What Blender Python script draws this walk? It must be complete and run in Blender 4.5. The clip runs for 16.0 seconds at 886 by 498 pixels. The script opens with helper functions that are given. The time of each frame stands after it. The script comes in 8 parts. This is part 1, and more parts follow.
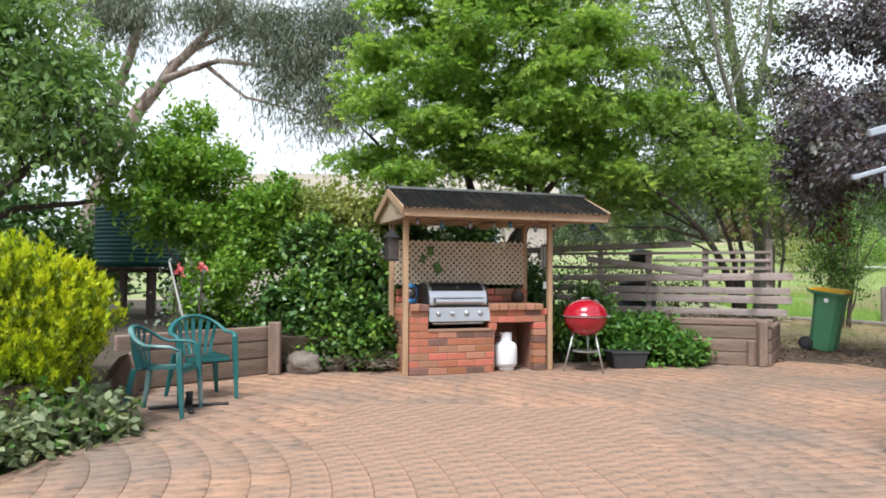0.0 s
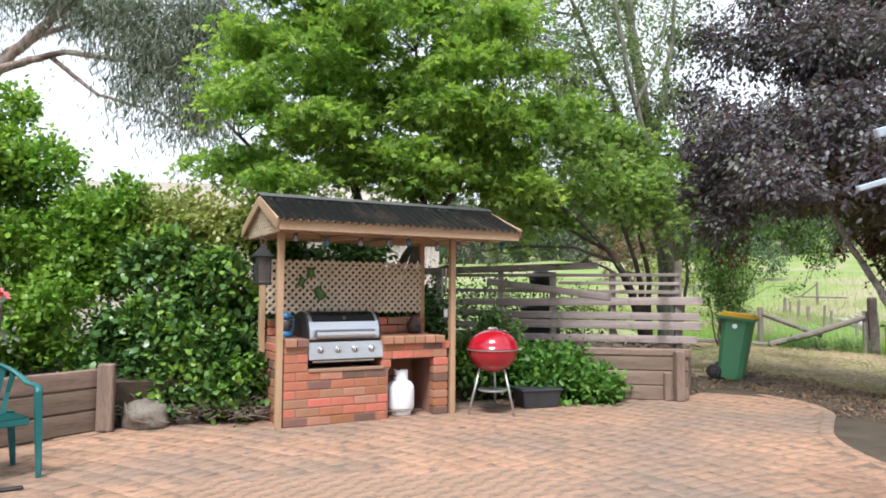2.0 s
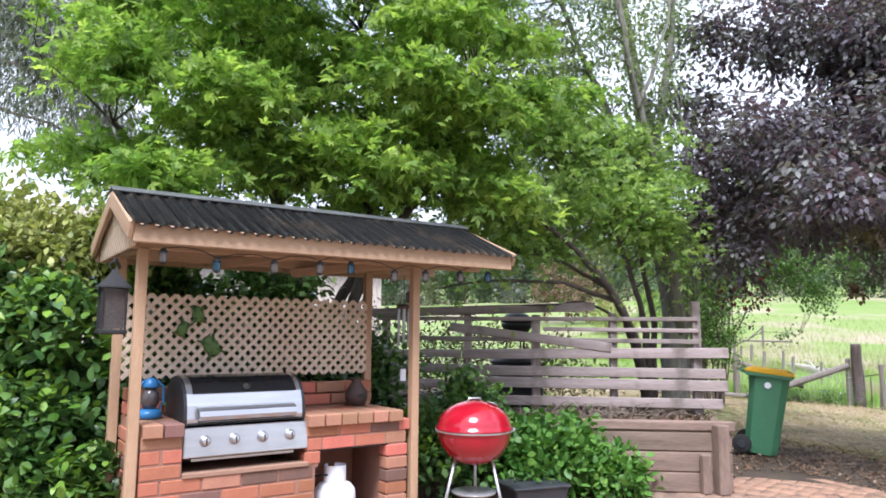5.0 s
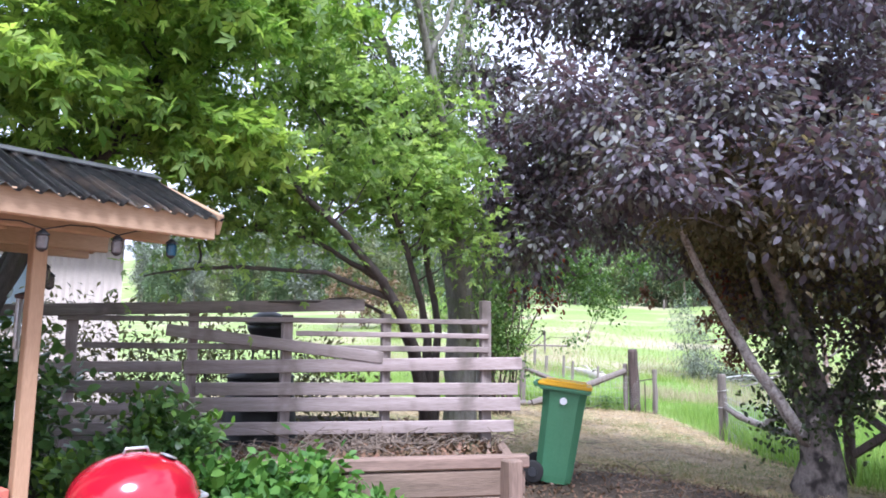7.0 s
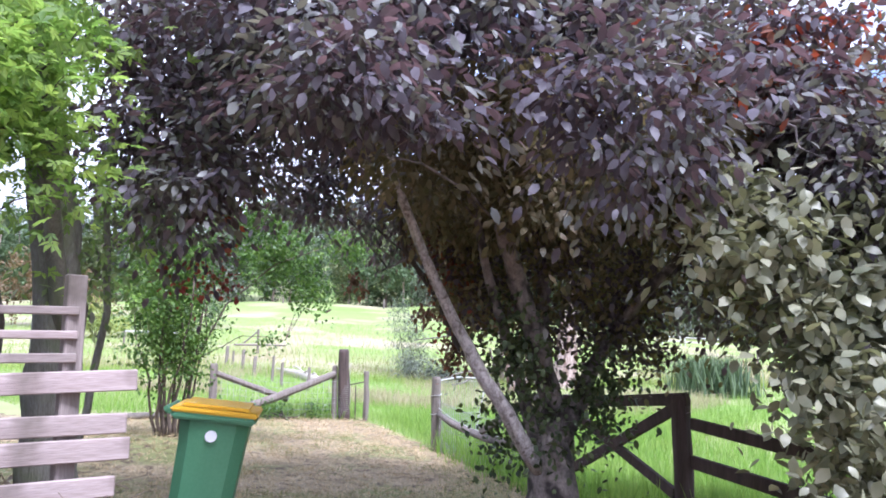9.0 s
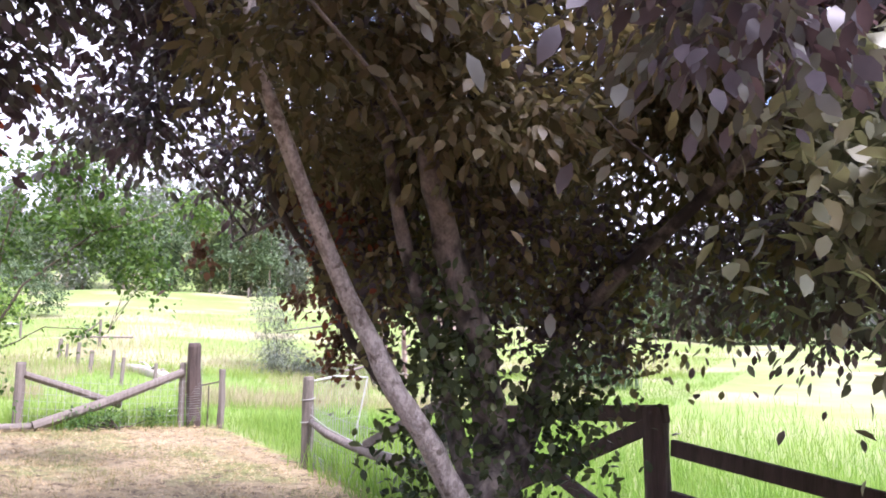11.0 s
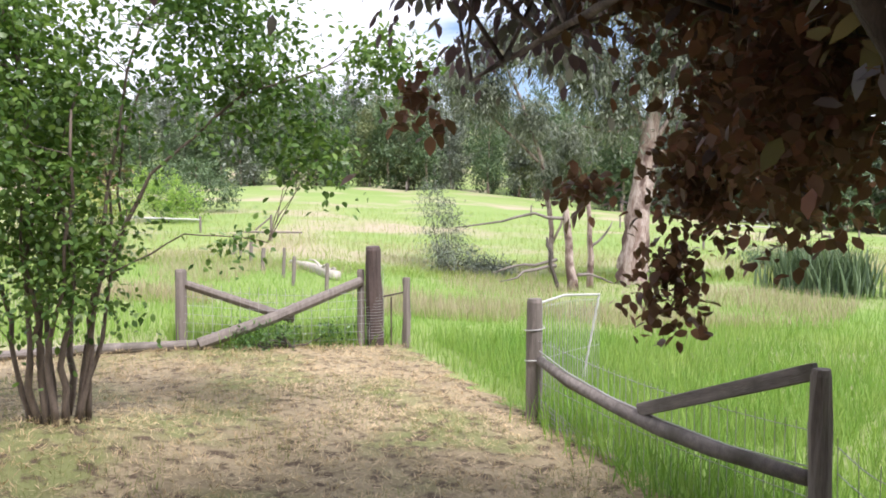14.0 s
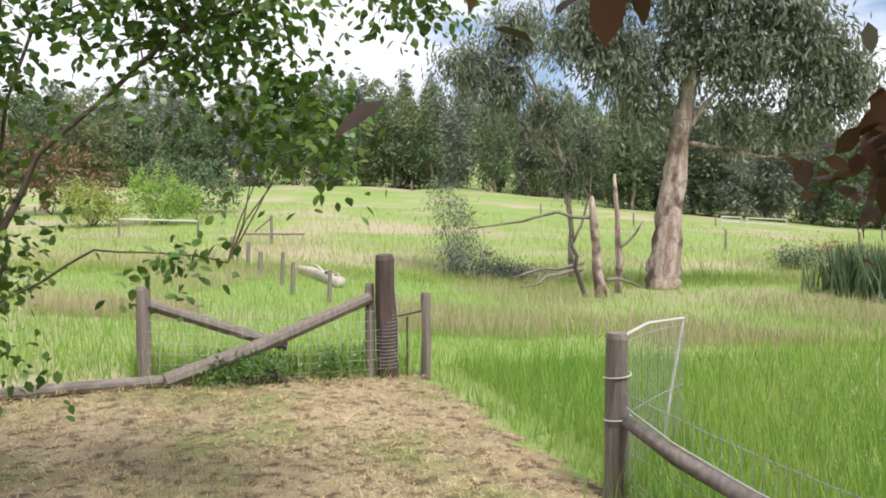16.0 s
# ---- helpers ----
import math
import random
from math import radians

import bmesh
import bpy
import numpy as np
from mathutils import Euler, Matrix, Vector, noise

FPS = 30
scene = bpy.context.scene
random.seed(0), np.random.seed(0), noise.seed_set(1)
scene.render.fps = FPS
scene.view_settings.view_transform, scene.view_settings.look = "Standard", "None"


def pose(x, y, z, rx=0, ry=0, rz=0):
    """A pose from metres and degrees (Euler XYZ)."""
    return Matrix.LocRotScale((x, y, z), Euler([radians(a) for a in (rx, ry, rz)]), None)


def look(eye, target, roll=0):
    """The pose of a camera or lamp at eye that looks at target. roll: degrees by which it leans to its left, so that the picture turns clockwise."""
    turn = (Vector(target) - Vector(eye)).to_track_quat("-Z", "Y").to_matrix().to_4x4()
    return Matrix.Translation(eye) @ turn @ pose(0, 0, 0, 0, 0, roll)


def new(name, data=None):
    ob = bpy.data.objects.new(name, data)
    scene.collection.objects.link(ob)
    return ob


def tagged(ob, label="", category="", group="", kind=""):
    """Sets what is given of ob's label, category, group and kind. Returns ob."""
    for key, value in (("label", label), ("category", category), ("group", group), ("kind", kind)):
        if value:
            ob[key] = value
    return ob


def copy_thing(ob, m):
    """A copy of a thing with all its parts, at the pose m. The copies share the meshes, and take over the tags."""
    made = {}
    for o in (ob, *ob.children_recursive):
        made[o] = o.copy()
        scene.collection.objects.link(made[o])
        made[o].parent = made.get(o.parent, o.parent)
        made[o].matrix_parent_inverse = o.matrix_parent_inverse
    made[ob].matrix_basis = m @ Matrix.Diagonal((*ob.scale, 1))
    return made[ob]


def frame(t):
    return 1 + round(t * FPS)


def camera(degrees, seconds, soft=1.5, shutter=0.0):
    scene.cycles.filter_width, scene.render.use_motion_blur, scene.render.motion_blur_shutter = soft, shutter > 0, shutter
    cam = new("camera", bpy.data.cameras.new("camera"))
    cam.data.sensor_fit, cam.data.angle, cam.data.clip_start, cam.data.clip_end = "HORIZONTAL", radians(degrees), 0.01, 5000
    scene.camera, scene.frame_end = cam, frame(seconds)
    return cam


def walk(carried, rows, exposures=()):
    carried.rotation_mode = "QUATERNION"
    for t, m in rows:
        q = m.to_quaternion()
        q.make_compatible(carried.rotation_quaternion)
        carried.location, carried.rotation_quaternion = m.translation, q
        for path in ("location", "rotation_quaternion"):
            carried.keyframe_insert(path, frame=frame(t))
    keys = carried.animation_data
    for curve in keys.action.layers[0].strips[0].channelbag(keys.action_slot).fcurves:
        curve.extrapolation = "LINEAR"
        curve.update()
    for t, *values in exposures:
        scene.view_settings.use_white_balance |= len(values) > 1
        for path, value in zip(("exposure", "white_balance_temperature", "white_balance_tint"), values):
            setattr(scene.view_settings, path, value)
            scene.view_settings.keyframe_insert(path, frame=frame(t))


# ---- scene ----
from math import pi, sin, cos

cam = camera(64.8, 16.0, soft=1.8)
EXPOSURES = [(0.0, 0.74, 5980, 8), (3.0, 0.97, 5930, 10), (6.0, 1.23, 5430, 19), (8.0, 1.47, 5300, 23), (9.2, 1.47, 5350, 25), (11.5, 1.62, 5850, 32), (13.0, 1.28, 5950, 21), (14.5, 0.94, 6180, 18), (16.0, 0.68, 6400, 13)]
PATH = [
    (0, (0.255, -0.284, 1.211), (0.19, 1.714, 1.281), 0.3),
    (0.5, (0.208, -0.008, 1.258), (0.249, 1.991, 1.325), 0.4),
    (1, (0.246, 0.317, 1.286), (0.402, 2.309, 1.362), 0.2),
    (1.5, (0.211, 0.674, 1.291), (0.43, 2.659, 1.392), 0.3),
    (2, (0.139, 1.101, 1.308), (0.422, 3.077, 1.429), 0.3),
    (2.5, (0.09, 1.548, 1.375), (0.428, 3.514, 1.519), 0.2),
    (3, (0.013, 1.973, 1.385), (0.385, 3.93, 1.558), 0.2),
    (3.2, (0.006, 2.121, 1.373), (0.399, 4.073, 1.555), 0.1),
    (5.3, (0.422, 3.806, 1.38), (0.917, 5.728, 1.63), 0.7),
    (5.5, (0.497, 3.976, 1.379), (1.045, 5.882, 1.632), 0.5),
    (6, (0.748, 4.409, 1.415), (1.468, 6.257, 1.668), 0.5),
    (6.5, (1.004, 4.786, 1.41), (1.837, 6.586, 1.668), 0.4),
    (7, (1.349, 5.143, 1.399), (2.336, 6.863, 1.656), 0.5),
    (7.5, (1.753, 5.628, 1.383), (2.923, 7.231, 1.638), 0.4),
    (8, (2.209, 6.003, 1.409), (3.523, 7.489, 1.664), 0.3),
    (8.5, (2.663, 6.351, 1.414), (4.07, 7.748, 1.669), 0.5),
    (9, (3.108, 6.63, 1.413), (4.675, 7.846, 1.672), 0.3),
    (9.2, (3.3, 6.777, 1.421), (4.92, 7.921, 1.681), 0.3),
    (11.3, (4.76, 8.127, 1.437), (6.529, 9.03, 1.67), 0.2),
    (11.5, (4.861, 8.276, 1.453), (6.612, 9.221, 1.662), 0.1),
    (12, (5.164, 8.708, 1.444), (6.869, 9.743, 1.591), 0.2),
    (12.5, (5.517, 9.077, 1.474), (7.173, 10.197, 1.548), 0.6),
    (13, (5.833, 9.5, 1.478), (7.439, 10.693, 1.465), 0.1),
    (13.5, (6.232, 9.903, 1.533), (7.807, 11.135, 1.463), -0.1),
    (14, (6.579, 10.357, 1.546), (8.123, 11.626, 1.472), 0.0),
    (14.5, (6.914, 10.723, 1.597), (8.448, 12.005, 1.519), 0.1),
    (15, (7.27, 11.141, 1.593), (8.797, 12.431, 1.516), -0.0),
    (15.5, (7.642, 11.503, 1.595), (9.172, 12.788, 1.517), -0.1),
    (16, (7.942, 11.843, 1.584), (9.478, 13.122, 1.508), -0.4),
]
walk(cam, [(t, look(eye, target, roll)) for t, eye, target, roll in PATH], EXPOSURES)

# ---- world and sun ----
world = bpy.data.worlds.new("sky")
scene.world = world
world.use_nodes = True
SUN_EL, SUN_AZ = radians(58), radians(200)


def build_sky():
    nt = world.node_tree
    nt.nodes.clear()
    N, L = nt.nodes.new, nt.links.new
    out, bg = N("ShaderNodeOutputWorld"), N("ShaderNodeBackground")
    sky = N("ShaderNodeTexSky")
    sky.sky_type, sky.sun_disc, sky.sun_elevation, sky.sun_rotation = "NISHITA", False, SUN_EL, SUN_AZ
    sky.air_density, sky.dust_density = 1.0, 2.0
    co, mp, ns = N("ShaderNodeTexCoord"), N("ShaderNodeMapping"), N("ShaderNodeTexNoise")
    mp.inputs["Scale"].default_value = (1.0, 1.0, 3.2)
    ns.inputs["Scale"].default_value, ns.inputs["Detail"].default_value, ns.inputs["Roughness"].default_value = 1.7, 7.0, 0.55
    rp = N("ShaderNodeValToRGB")
    rp.color_ramp.elements[0].position, rp.color_ramp.elements[1].position = 0.36, 0.50
    mx = N("ShaderNodeMix")
    mx.data_type = "RGBA"
    mx.inputs[7].default_value = (6.8, 6.95, 7.3, 1)
    L(co.outputs["Generated"], mp.inputs["Vector"])
    L(mp.outputs["Vector"], ns.inputs["Vector"])
    L(ns.outputs["Fac"], rp.inputs["Fac"])
    L(rp.outputs["Color"], mx.inputs[0])
    L(sky.outputs["Color"], mx.inputs[6])
    L(mx.outputs[2], bg.inputs["Color"])
    bg.inputs["Strength"].default_value = 0.11
    L(bg.outputs["Background"], out.inputs["Surface"])


build_sky()
sun = new("sun", bpy.data.lights.new("sun", "SUN"))
sun.data.energy, sun.data.angle, sun.data.color = 3.0, radians(18), (1.0, 0.96, 0.9)
sun.matrix_world = look((0, 0, 30), (0 - cos(SUN_EL) * sin(SUN_AZ), 0 - cos(SUN_EL) * cos(SUN_AZ), 30 - sin(SUN_EL)))


# ---- materials ----
def mat(name, col, col2=None, rough=0.75, scale=6.0, fine=60.0, bump=0.3, stretch=(1, 1, 1), metal=0.0, mix=(0.35, 0.65),
        rand=0.0, leaf=0.0, dist=0.006, spec=0.4, coat=0.0, stain=None, stain_scale=1.2, stain_at=(0.55, 0.7), island=False,
        fleck=None, fleck_scale=14.0, fleck_at=(0.5, 0.62), trans=(1.15, 1.2, 0.75)):
    """A surface: two colours mixed by coarse and fine noise, fine relief, optional stains, and a chance shift from piece to piece."""
    m = bpy.data.materials.new(name)
    m.use_nodes = True
    nt = m.node_tree
    N, L = nt.nodes.new, nt.links.new
    b = nt.nodes["Principled BSDF"]
    b.inputs["Roughness"].default_value, b.inputs["Metallic"].default_value = rough, metal
    b.inputs["Specular IOR Level"].default_value, b.inputs["Coat Weight"].default_value = spec, coat
    co, mp = N("ShaderNodeTexCoord"), N("ShaderNodeMapping")
    mp.inputs["Scale"].default_value = stretch
    L(co.outputs["Object"], mp.inputs["Vector"])
    n1, n2 = N("ShaderNodeTexNoise"), N("ShaderNodeTexNoise")
    for n, s in ((n1, scale), (n2, fine)):
        n.inputs["Scale"].default_value, n.inputs["Detail"].default_value = s, 4.0
        L(mp.outputs["Vector"], n.inputs["Vector"])
    ad = N("ShaderNodeMath")
    ad.operation = "MULTIPLY_ADD"
    L(n2.outputs["Fac"], ad.inputs[0])
    ad.inputs[1].default_value = 0.45
    sc = N("ShaderNodeMath")
    sc.operation = "MULTIPLY"
    L(n1.outputs["Fac"], sc.inputs[0])
    sc.inputs[1].default_value = 0.55
    L(sc.outputs[0], ad.inputs[2])
    rp = N("ShaderNodeValToRGB")
    e = rp.color_ramp.elements
    e[0].position, e[1].position = mix
    e[0].color, e[1].color = (*col, 1), (*(col2 or [c * 0.7 for c in col]), 1)
    L(ad.outputs[0], rp.inputs["Fac"])
    colour = rp.outputs["Color"]
    if stain:
        n3 = N("ShaderNodeTexNoise")
        n3.inputs["Scale"].default_value, n3.inputs["Detail"].default_value = stain_scale, 6.0
        L(co.outputs["Object"], n3.inputs["Vector"])
        r3 = N("ShaderNodeValToRGB")
        r3.color_ramp.elements[0].position, r3.color_ramp.elements[1].position = stain_at
        L(n3.outputs["Fac"], r3.inputs["Fac"])
        mx = N("ShaderNodeMix")
        mx.data_type = "RGBA"
        L(r3.outputs["Color"], mx.inputs[0])
        L(colour, mx.inputs[6])
        mx.inputs[7].default_value = (*stain, 1)
        colour = mx.outputs[2]
    if fleck:
        n4 = N("ShaderNodeTexNoise")
        n4.inputs["Scale"].default_value, n4.inputs["Detail"].default_value, n4.inputs["Roughness"].default_value = fleck_scale, 8.0, 0.65
        L(co.outputs["Object"], n4.inputs["Vector"])
        r4 = N("ShaderNodeValToRGB")
        r4.color_ramp.elements[0].position, r4.color_ramp.elements[1].position = fleck_at
        L(n4.outputs["Fac"], r4.inputs["Fac"])
        m4 = N("ShaderNodeMix")
        m4.data_type = "RGBA"
        L(r4.outputs["Color"], m4.inputs[0])
        L(colour, m4.inputs[6])
        m4.inputs[7].default_value = (*fleck, 1)
        colour = m4.outputs[2]
    if rand:
        hs = N("ShaderNodeHueSaturation")
        mr = N("ShaderNodeMapRange")
        mr.inputs["To Min"].default_value, mr.inputs["To Max"].default_value = 1 - rand, 1 + rand
        if island:
            src = N("ShaderNodeNewGeometry").outputs["Random Per Island"]
        else:
            src = N("ShaderNodeObjectInfo").outputs["Random"]
        L(src, mr.inputs["Value"])
        L(mr.outputs[0], hs.inputs["Value"])
        m2 = N("ShaderNodeMapRange")
        m2.inputs["To Min"].default_value, m2.inputs["To Max"].default_value = 0.5 + rand * 0.05, 0.5 - rand * 0.05
        L(src, m2.inputs["Value"])
        L(m2.outputs[0], hs.inputs["Hue"])
        L(colour, hs.inputs["Color"])
        colour = hs.outputs["Color"]
    L(colour, b.inputs["Base Color"])
    if bump:
        bp = N("ShaderNodeBump")
        bp.inputs["Strength"].default_value, bp.inputs["Distance"].default_value = bump, dist
        L(ad.outputs[0], bp.inputs["Height"])
        L(bp.outputs["Normal"], b.inputs["Normal"])
    if leaf:
        tr, ms = N("ShaderNodeBsdfTranslucent"), N("ShaderNodeMixShader")
        g = N("ShaderNodeMix")
        g.data_type, g.blend_type = "RGBA", "MULTIPLY"
        g.inputs[0].default_value = 1.0
        g.inputs[7].default_value = (*trans, 1)
        L(colour, g.inputs[6])
        L(g.outputs[2], tr.inputs["Color"])
        ms.inputs[0].default_value = leaf
        L(b.outputs[0], ms.inputs[1])
        L(tr.outputs[0], ms.inputs[2])
        L(ms.outputs[0], nt.nodes["Material Output"].inputs["Surface"])
    return m


def leafmat(name, a, b, rough=0.5, leaf=0.35, rand=0.35, spec=0.4, trans=(1.15, 1.2, 0.75)):
    return mat(name, a, b, rough=rough, scale=0.9, fine=9.0, bump=0, mix=(0.4, 0.6), rand=rand, island=True, leaf=leaf, spec=spec, trans=trans)


M = dict(
    soil=mat("soil", (0.10, 0.075, 0.05), (0.05, 0.037, 0.027), rough=0.95, scale=3, fine=50, bump=0.9, dist=0.03),
    paver=mat("paver", (0.42, 0.25, 0.16), (0.32, 0.185, 0.12), rough=0.85, scale=2.2, fine=45, bump=0.6, rand=0.055,
              stain=(0.19, 0.15, 0.12), stain_scale=0.6, stain_at=(0.42, 0.70), fleck=(0.15, 0.115, 0.09), fleck_scale=9, fleck_at=(0.50, 0.66)),
    joint=mat("joint", (0.25, 0.165, 0.115), (0.14, 0.10, 0.07), rough=0.95, scale=4, fine=80, bump=0.5),
    brick=mat("brick", (0.48, 0.175, 0.10), (0.38, 0.135, 0.08), rough=0.85, scale=5, fine=70, bump=0.5, rand=0.3),
    brick_dark=mat("brick_dark", (0.21, 0.115, 0.085), (0.15, 0.085, 0.065), rough=0.85, scale=5, fine=70, bump=0.5, rand=0.25),
    brick_tan=mat("brick_tan", (0.42, 0.22, 0.13), (0.33, 0.16, 0.10), rough=0.85, scale=5, fine=70, bump=0.5, rand=0.15),
    mortar=mat("mortar", (0.34, 0.18, 0.125), (0.24, 0.125, 0.09), rough=0.95, fine=120, bump=0.4),
    pine=mat("pine", (0.48, 0.315, 0.19), (0.36, 0.225, 0.13), rough=0.7, scale=3, fine=40, bump=0.25, stretch=(6, 6, 0.7), dist=0.003),
    pine_x=mat("pine_x", (0.46, 0.31, 0.195), (0.33, 0.21, 0.125), rough=0.7, scale=3, fine=40, bump=0.25, stretch=(0.7, 6, 6), dist=0.003),
    lattice=mat("lattice", (0.68, 0.56, 0.42), (0.56, 0.44, 0.32), rough=0.75, scale=3, fine=30, bump=0.15),
    roof=mat("roof", (0.10, 0.108, 0.105), (0.17, 0.165, 0.15), rough=0.4, scale=2.0, fine=30, bump=0.3, stain=(0.27, 0.225, 0.18), stain_scale=3.5, stain_at=(0.52, 0.66)),
    grey_wood=mat("grey_wood", (0.42, 0.35, 0.325), (0.24, 0.19, 0.17), rough=0.9, scale=2.5, fine=26, bump=0.8, stretch=(0.5, 7, 7), dist=0.006, rand=0.22,
                  stain=(0.16, 0.13, 0.11), stain_scale=2.6, stain_at=(0.54, 0.70)),
    sleeper=mat("sleeper", (0.27, 0.19, 0.145), (0.14, 0.10, 0.075), rough=0.92, scale=2.5, fine=22, bump=0.9, stretch=(0.6, 6, 6), dist=0.008, rand=0.2),
    sleeper_pale=mat("sleeper_pale", (0.36, 0.22, 0.15), (0.25, 0.15, 0.10), rough=0.9, scale=2.5, fine=22, bump=0.6, stretch=(0.6, 6, 6), dist=0.004),
    post_wood=mat("post_wood", (0.24, 0.205, 0.175), (0.13, 0.11, 0.095), rough=0.95, scale=3, fine=24, bump=0.9, stretch=(7, 7, 0.5), dist=0.008),
    dark_wood=mat("dark_wood", (0.12, 0.085, 0.075), (0.06, 0.045, 0.04), rough=0.95, scale=3, fine=24, bump=0.9, stretch=(7, 7, 0.5), dist=0.008),
    steel=mat("steel", (0.62, 0.62, 0.63), (0.52, 0.52, 0.54), rough=0.32, scale=3, fine=80, bump=0.05, stretch=(1, 8, 8), metal=0.9),
    hood_glass=mat("hood_glass", (0.012, 0.012, 0.013), (0.02, 0.02, 0.021), rough=0.12, bump=0, spec=0.35),
    black=mat("black", (0.018, 0.018, 0.019), (0.03, 0.03, 0.03), rough=0.5, bump=0.1),
    chrome=mat("chrome", (0.7, 0.7, 0.71), (0.6, 0.6, 0.6), rough=0.2, bump=0, metal=1.0),
    red=mat("red", (0.40, 0.008, 0.022), (0.33, 0.007, 0.018), rough=0.18, bump=0, coat=0.6, spec=0.5),
    zinc=mat("zinc", (0.55, 0.56, 0.56), (0.42, 0.43, 0.43), rough=0.4, metal=0.7, bump=0.1),
    white=mat("white", (0.85, 0.86, 0.88), (0.77, 0.785, 0.81), rough=0.45, bump=0.05, stain=(0.5, 0.46, 0.4), stain_scale=6, stain_at=(0.68, 0.85)),
    teal=mat("teal", (0.012, 0.105, 0.105), (0.018, 0.135, 0.13), rough=0.42, scale=3, fine=40, bump=0.05, stain=(0.06, 0.18, 0.17), stain_scale=4, stain_at=(0.5, 0.8)),
    teal_pale=mat("teal_pale", (0.02, 0.12, 0.12), (0.04, 0.16, 0.16), rough=0.5, scale=3, fine=40, bump=0.05, stain=(0.28, 0.38, 0.38), stain_scale=2.5, stain_at=(0.50, 0.68)),
    bin_green=mat("bin_green", (0.065, 0.20, 0.10), (0.085, 0.235, 0.12), rough=0.5, scale=3, fine=60, bump=0.08),
    bin_yellow=mat("bin_yellow", (0.78, 0.47, 0.02), (0.68, 0.40, 0.02), rough=0.5, scale=3, fine=60, bump=0.08),
    rubber=mat("rubber", (0.02, 0.02, 0.02), (0.03, 0.03, 0.03), rough=0.8, bump=0.1),
    grey_steel=mat("grey_steel", (0.42, 0.46, 0.52), (0.36, 0.40, 0.46), rough=0.45, scale=2, fine=40, bump=0.08, metal=0.2),
    tub=mat("tub", (0.028, 0.032, 0.036), (0.05, 0.05, 0.055), rough=0.55, bump=0.1),
    terracotta=mat("terracotta", (0.09, 0.055, 0.045), (0.05, 0.035, 0.03), rough=0.55, bump=0.3),
    blue=mat("blue", (0.03, 0.14, 0.32), (0.04, 0.17, 0.36), rough=0.35, bump=0.05),
    cream=mat("cream", (0.62, 0.54, 0.47), (0.54, 0.47, 0.40), rough=0.7, scale=1.5, fine=30, bump=0.1),
    tan_roof=mat("tan_roof", (0.40, 0.35, 0.28), (0.33, 0.28, 0.22), rough=0.6, scale=1.5, fine=30, bump=0.1),
    tank=mat("tank", (0.012, 0.075, 0.07), (0.018, 0.095, 0.085), rough=0.5, scale=1.5, fine=20, bump=0.05),
    glass=mat("glass", (0.10, 0.13, 0.14), (0.14, 0.17, 0.18), rough=0.06, bump=0, spec=0.7),
    rock=mat("rock", (0.24, 0.20, 0.165), (0.11, 0.09, 0.07), rough=0.95, scale=6, fine=40, bump=0.9, dist=0.02),
    bark=mat("bark", (0.115, 0.095, 0.08), (0.055, 0.045, 0.04), rough=0.95, scale=5, fine=30, bump=1.0, stretch=(5, 5, 1.2), dist=0.015),
    bark_pale=mat("bark_pale", (0.56, 0.51, 0.485), (0.33, 0.29, 0.27), rough=0.9, scale=12, fine=40, bump=1.0, stretch=(2, 2, 1.4), dist=0.02, mix=(0.43, 0.57),
                  stain=(0.19, 0.16, 0.14), stain_scale=24, stain_at=(0.56, 0.66)),
    bark_gum=mat("bark_gum", (0.46, 0.38, 0.33), (0.22, 0.15, 0.12), rough=0.85, scale=1.6, fine=12, bump=0.9, stretch=(4, 4, 0.4), dist=0.04, mix=(0.42, 0.58), stain=(0.12, 0.075, 0.06), stain_scale=1.6, stain_at=(0.52, 0.62)),
    wire=mat("wire", (0.42, 0.42, 0.40), (0.30, 0.29, 0.27), rough=0.6, metal=0.2, bump=0),
    white_pipe=mat("white_pipe", (0.50, 0.50, 0.46), (0.38, 0.37, 0.34), rough=0.6, bump=0.1),
    field=mat("field", (0.16, 0.25, 0.05), (0.235, 0.285, 0.09), rough=0.9, scale=0.11, fine=1.6, bump=0.8, dist=0.08, stain=(0.34, 0.285, 0.19), stain_scale=0.12, stain_at=(0.48, 0.66)),
    lawn=mat("lawn", (0.38, 0.305, 0.185), (0.21, 0.165, 0.095), rough=0.95, scale=2.4, fine=24, bump=1.0, dist=0.03, stain=(0.19, 0.20, 0.075), stain_scale=0.8, stain_at=(0.47, 0.62),
             fleck=(0.10, 0.07, 0.042), fleck_scale=7, fleck_at=(0.50, 0.60)),
    log_white=mat("log_white", (0.50, 0.46, 0.40), (0.33, 0.295, 0.25), rough=0.85, scale=3, fine=20, bump=0.6, stretch=(4, 4, 0.6)),
    pink=mat("pink", (0.75, 0.16, 0.19), (0.8, 0.25, 0.25), rough=0.6, bump=0, leaf=0.3),
    maple_leaf=leafmat("maple_leaf", (0.165, 0.29, 0.05), (0.33, 0.46, 0.10), leaf=0.6),
    hedge_leaf=leafmat("hedge_leaf", (0.135, 0.275, 0.03), (0.22, 0.36, 0.05), leaf=0.35, rough=0.4),
    camellia_leaf=leafmat("camellia_leaf", (0.065, 0.14, 0.035), (0.115, 0.21, 0.055), leaf=0.2, rough=0.3),
    pale_leaf=leafmat("pale_leaf", (0.24, 0.30, 0.07), (0.34, 0.36, 0.12), leaf=0.35),
    conifer_leaf=leafmat("conifer_leaf", (0.58, 0.62, 0.012), (0.40, 0.52, 0.018), leaf=0.4, rand=0.2),
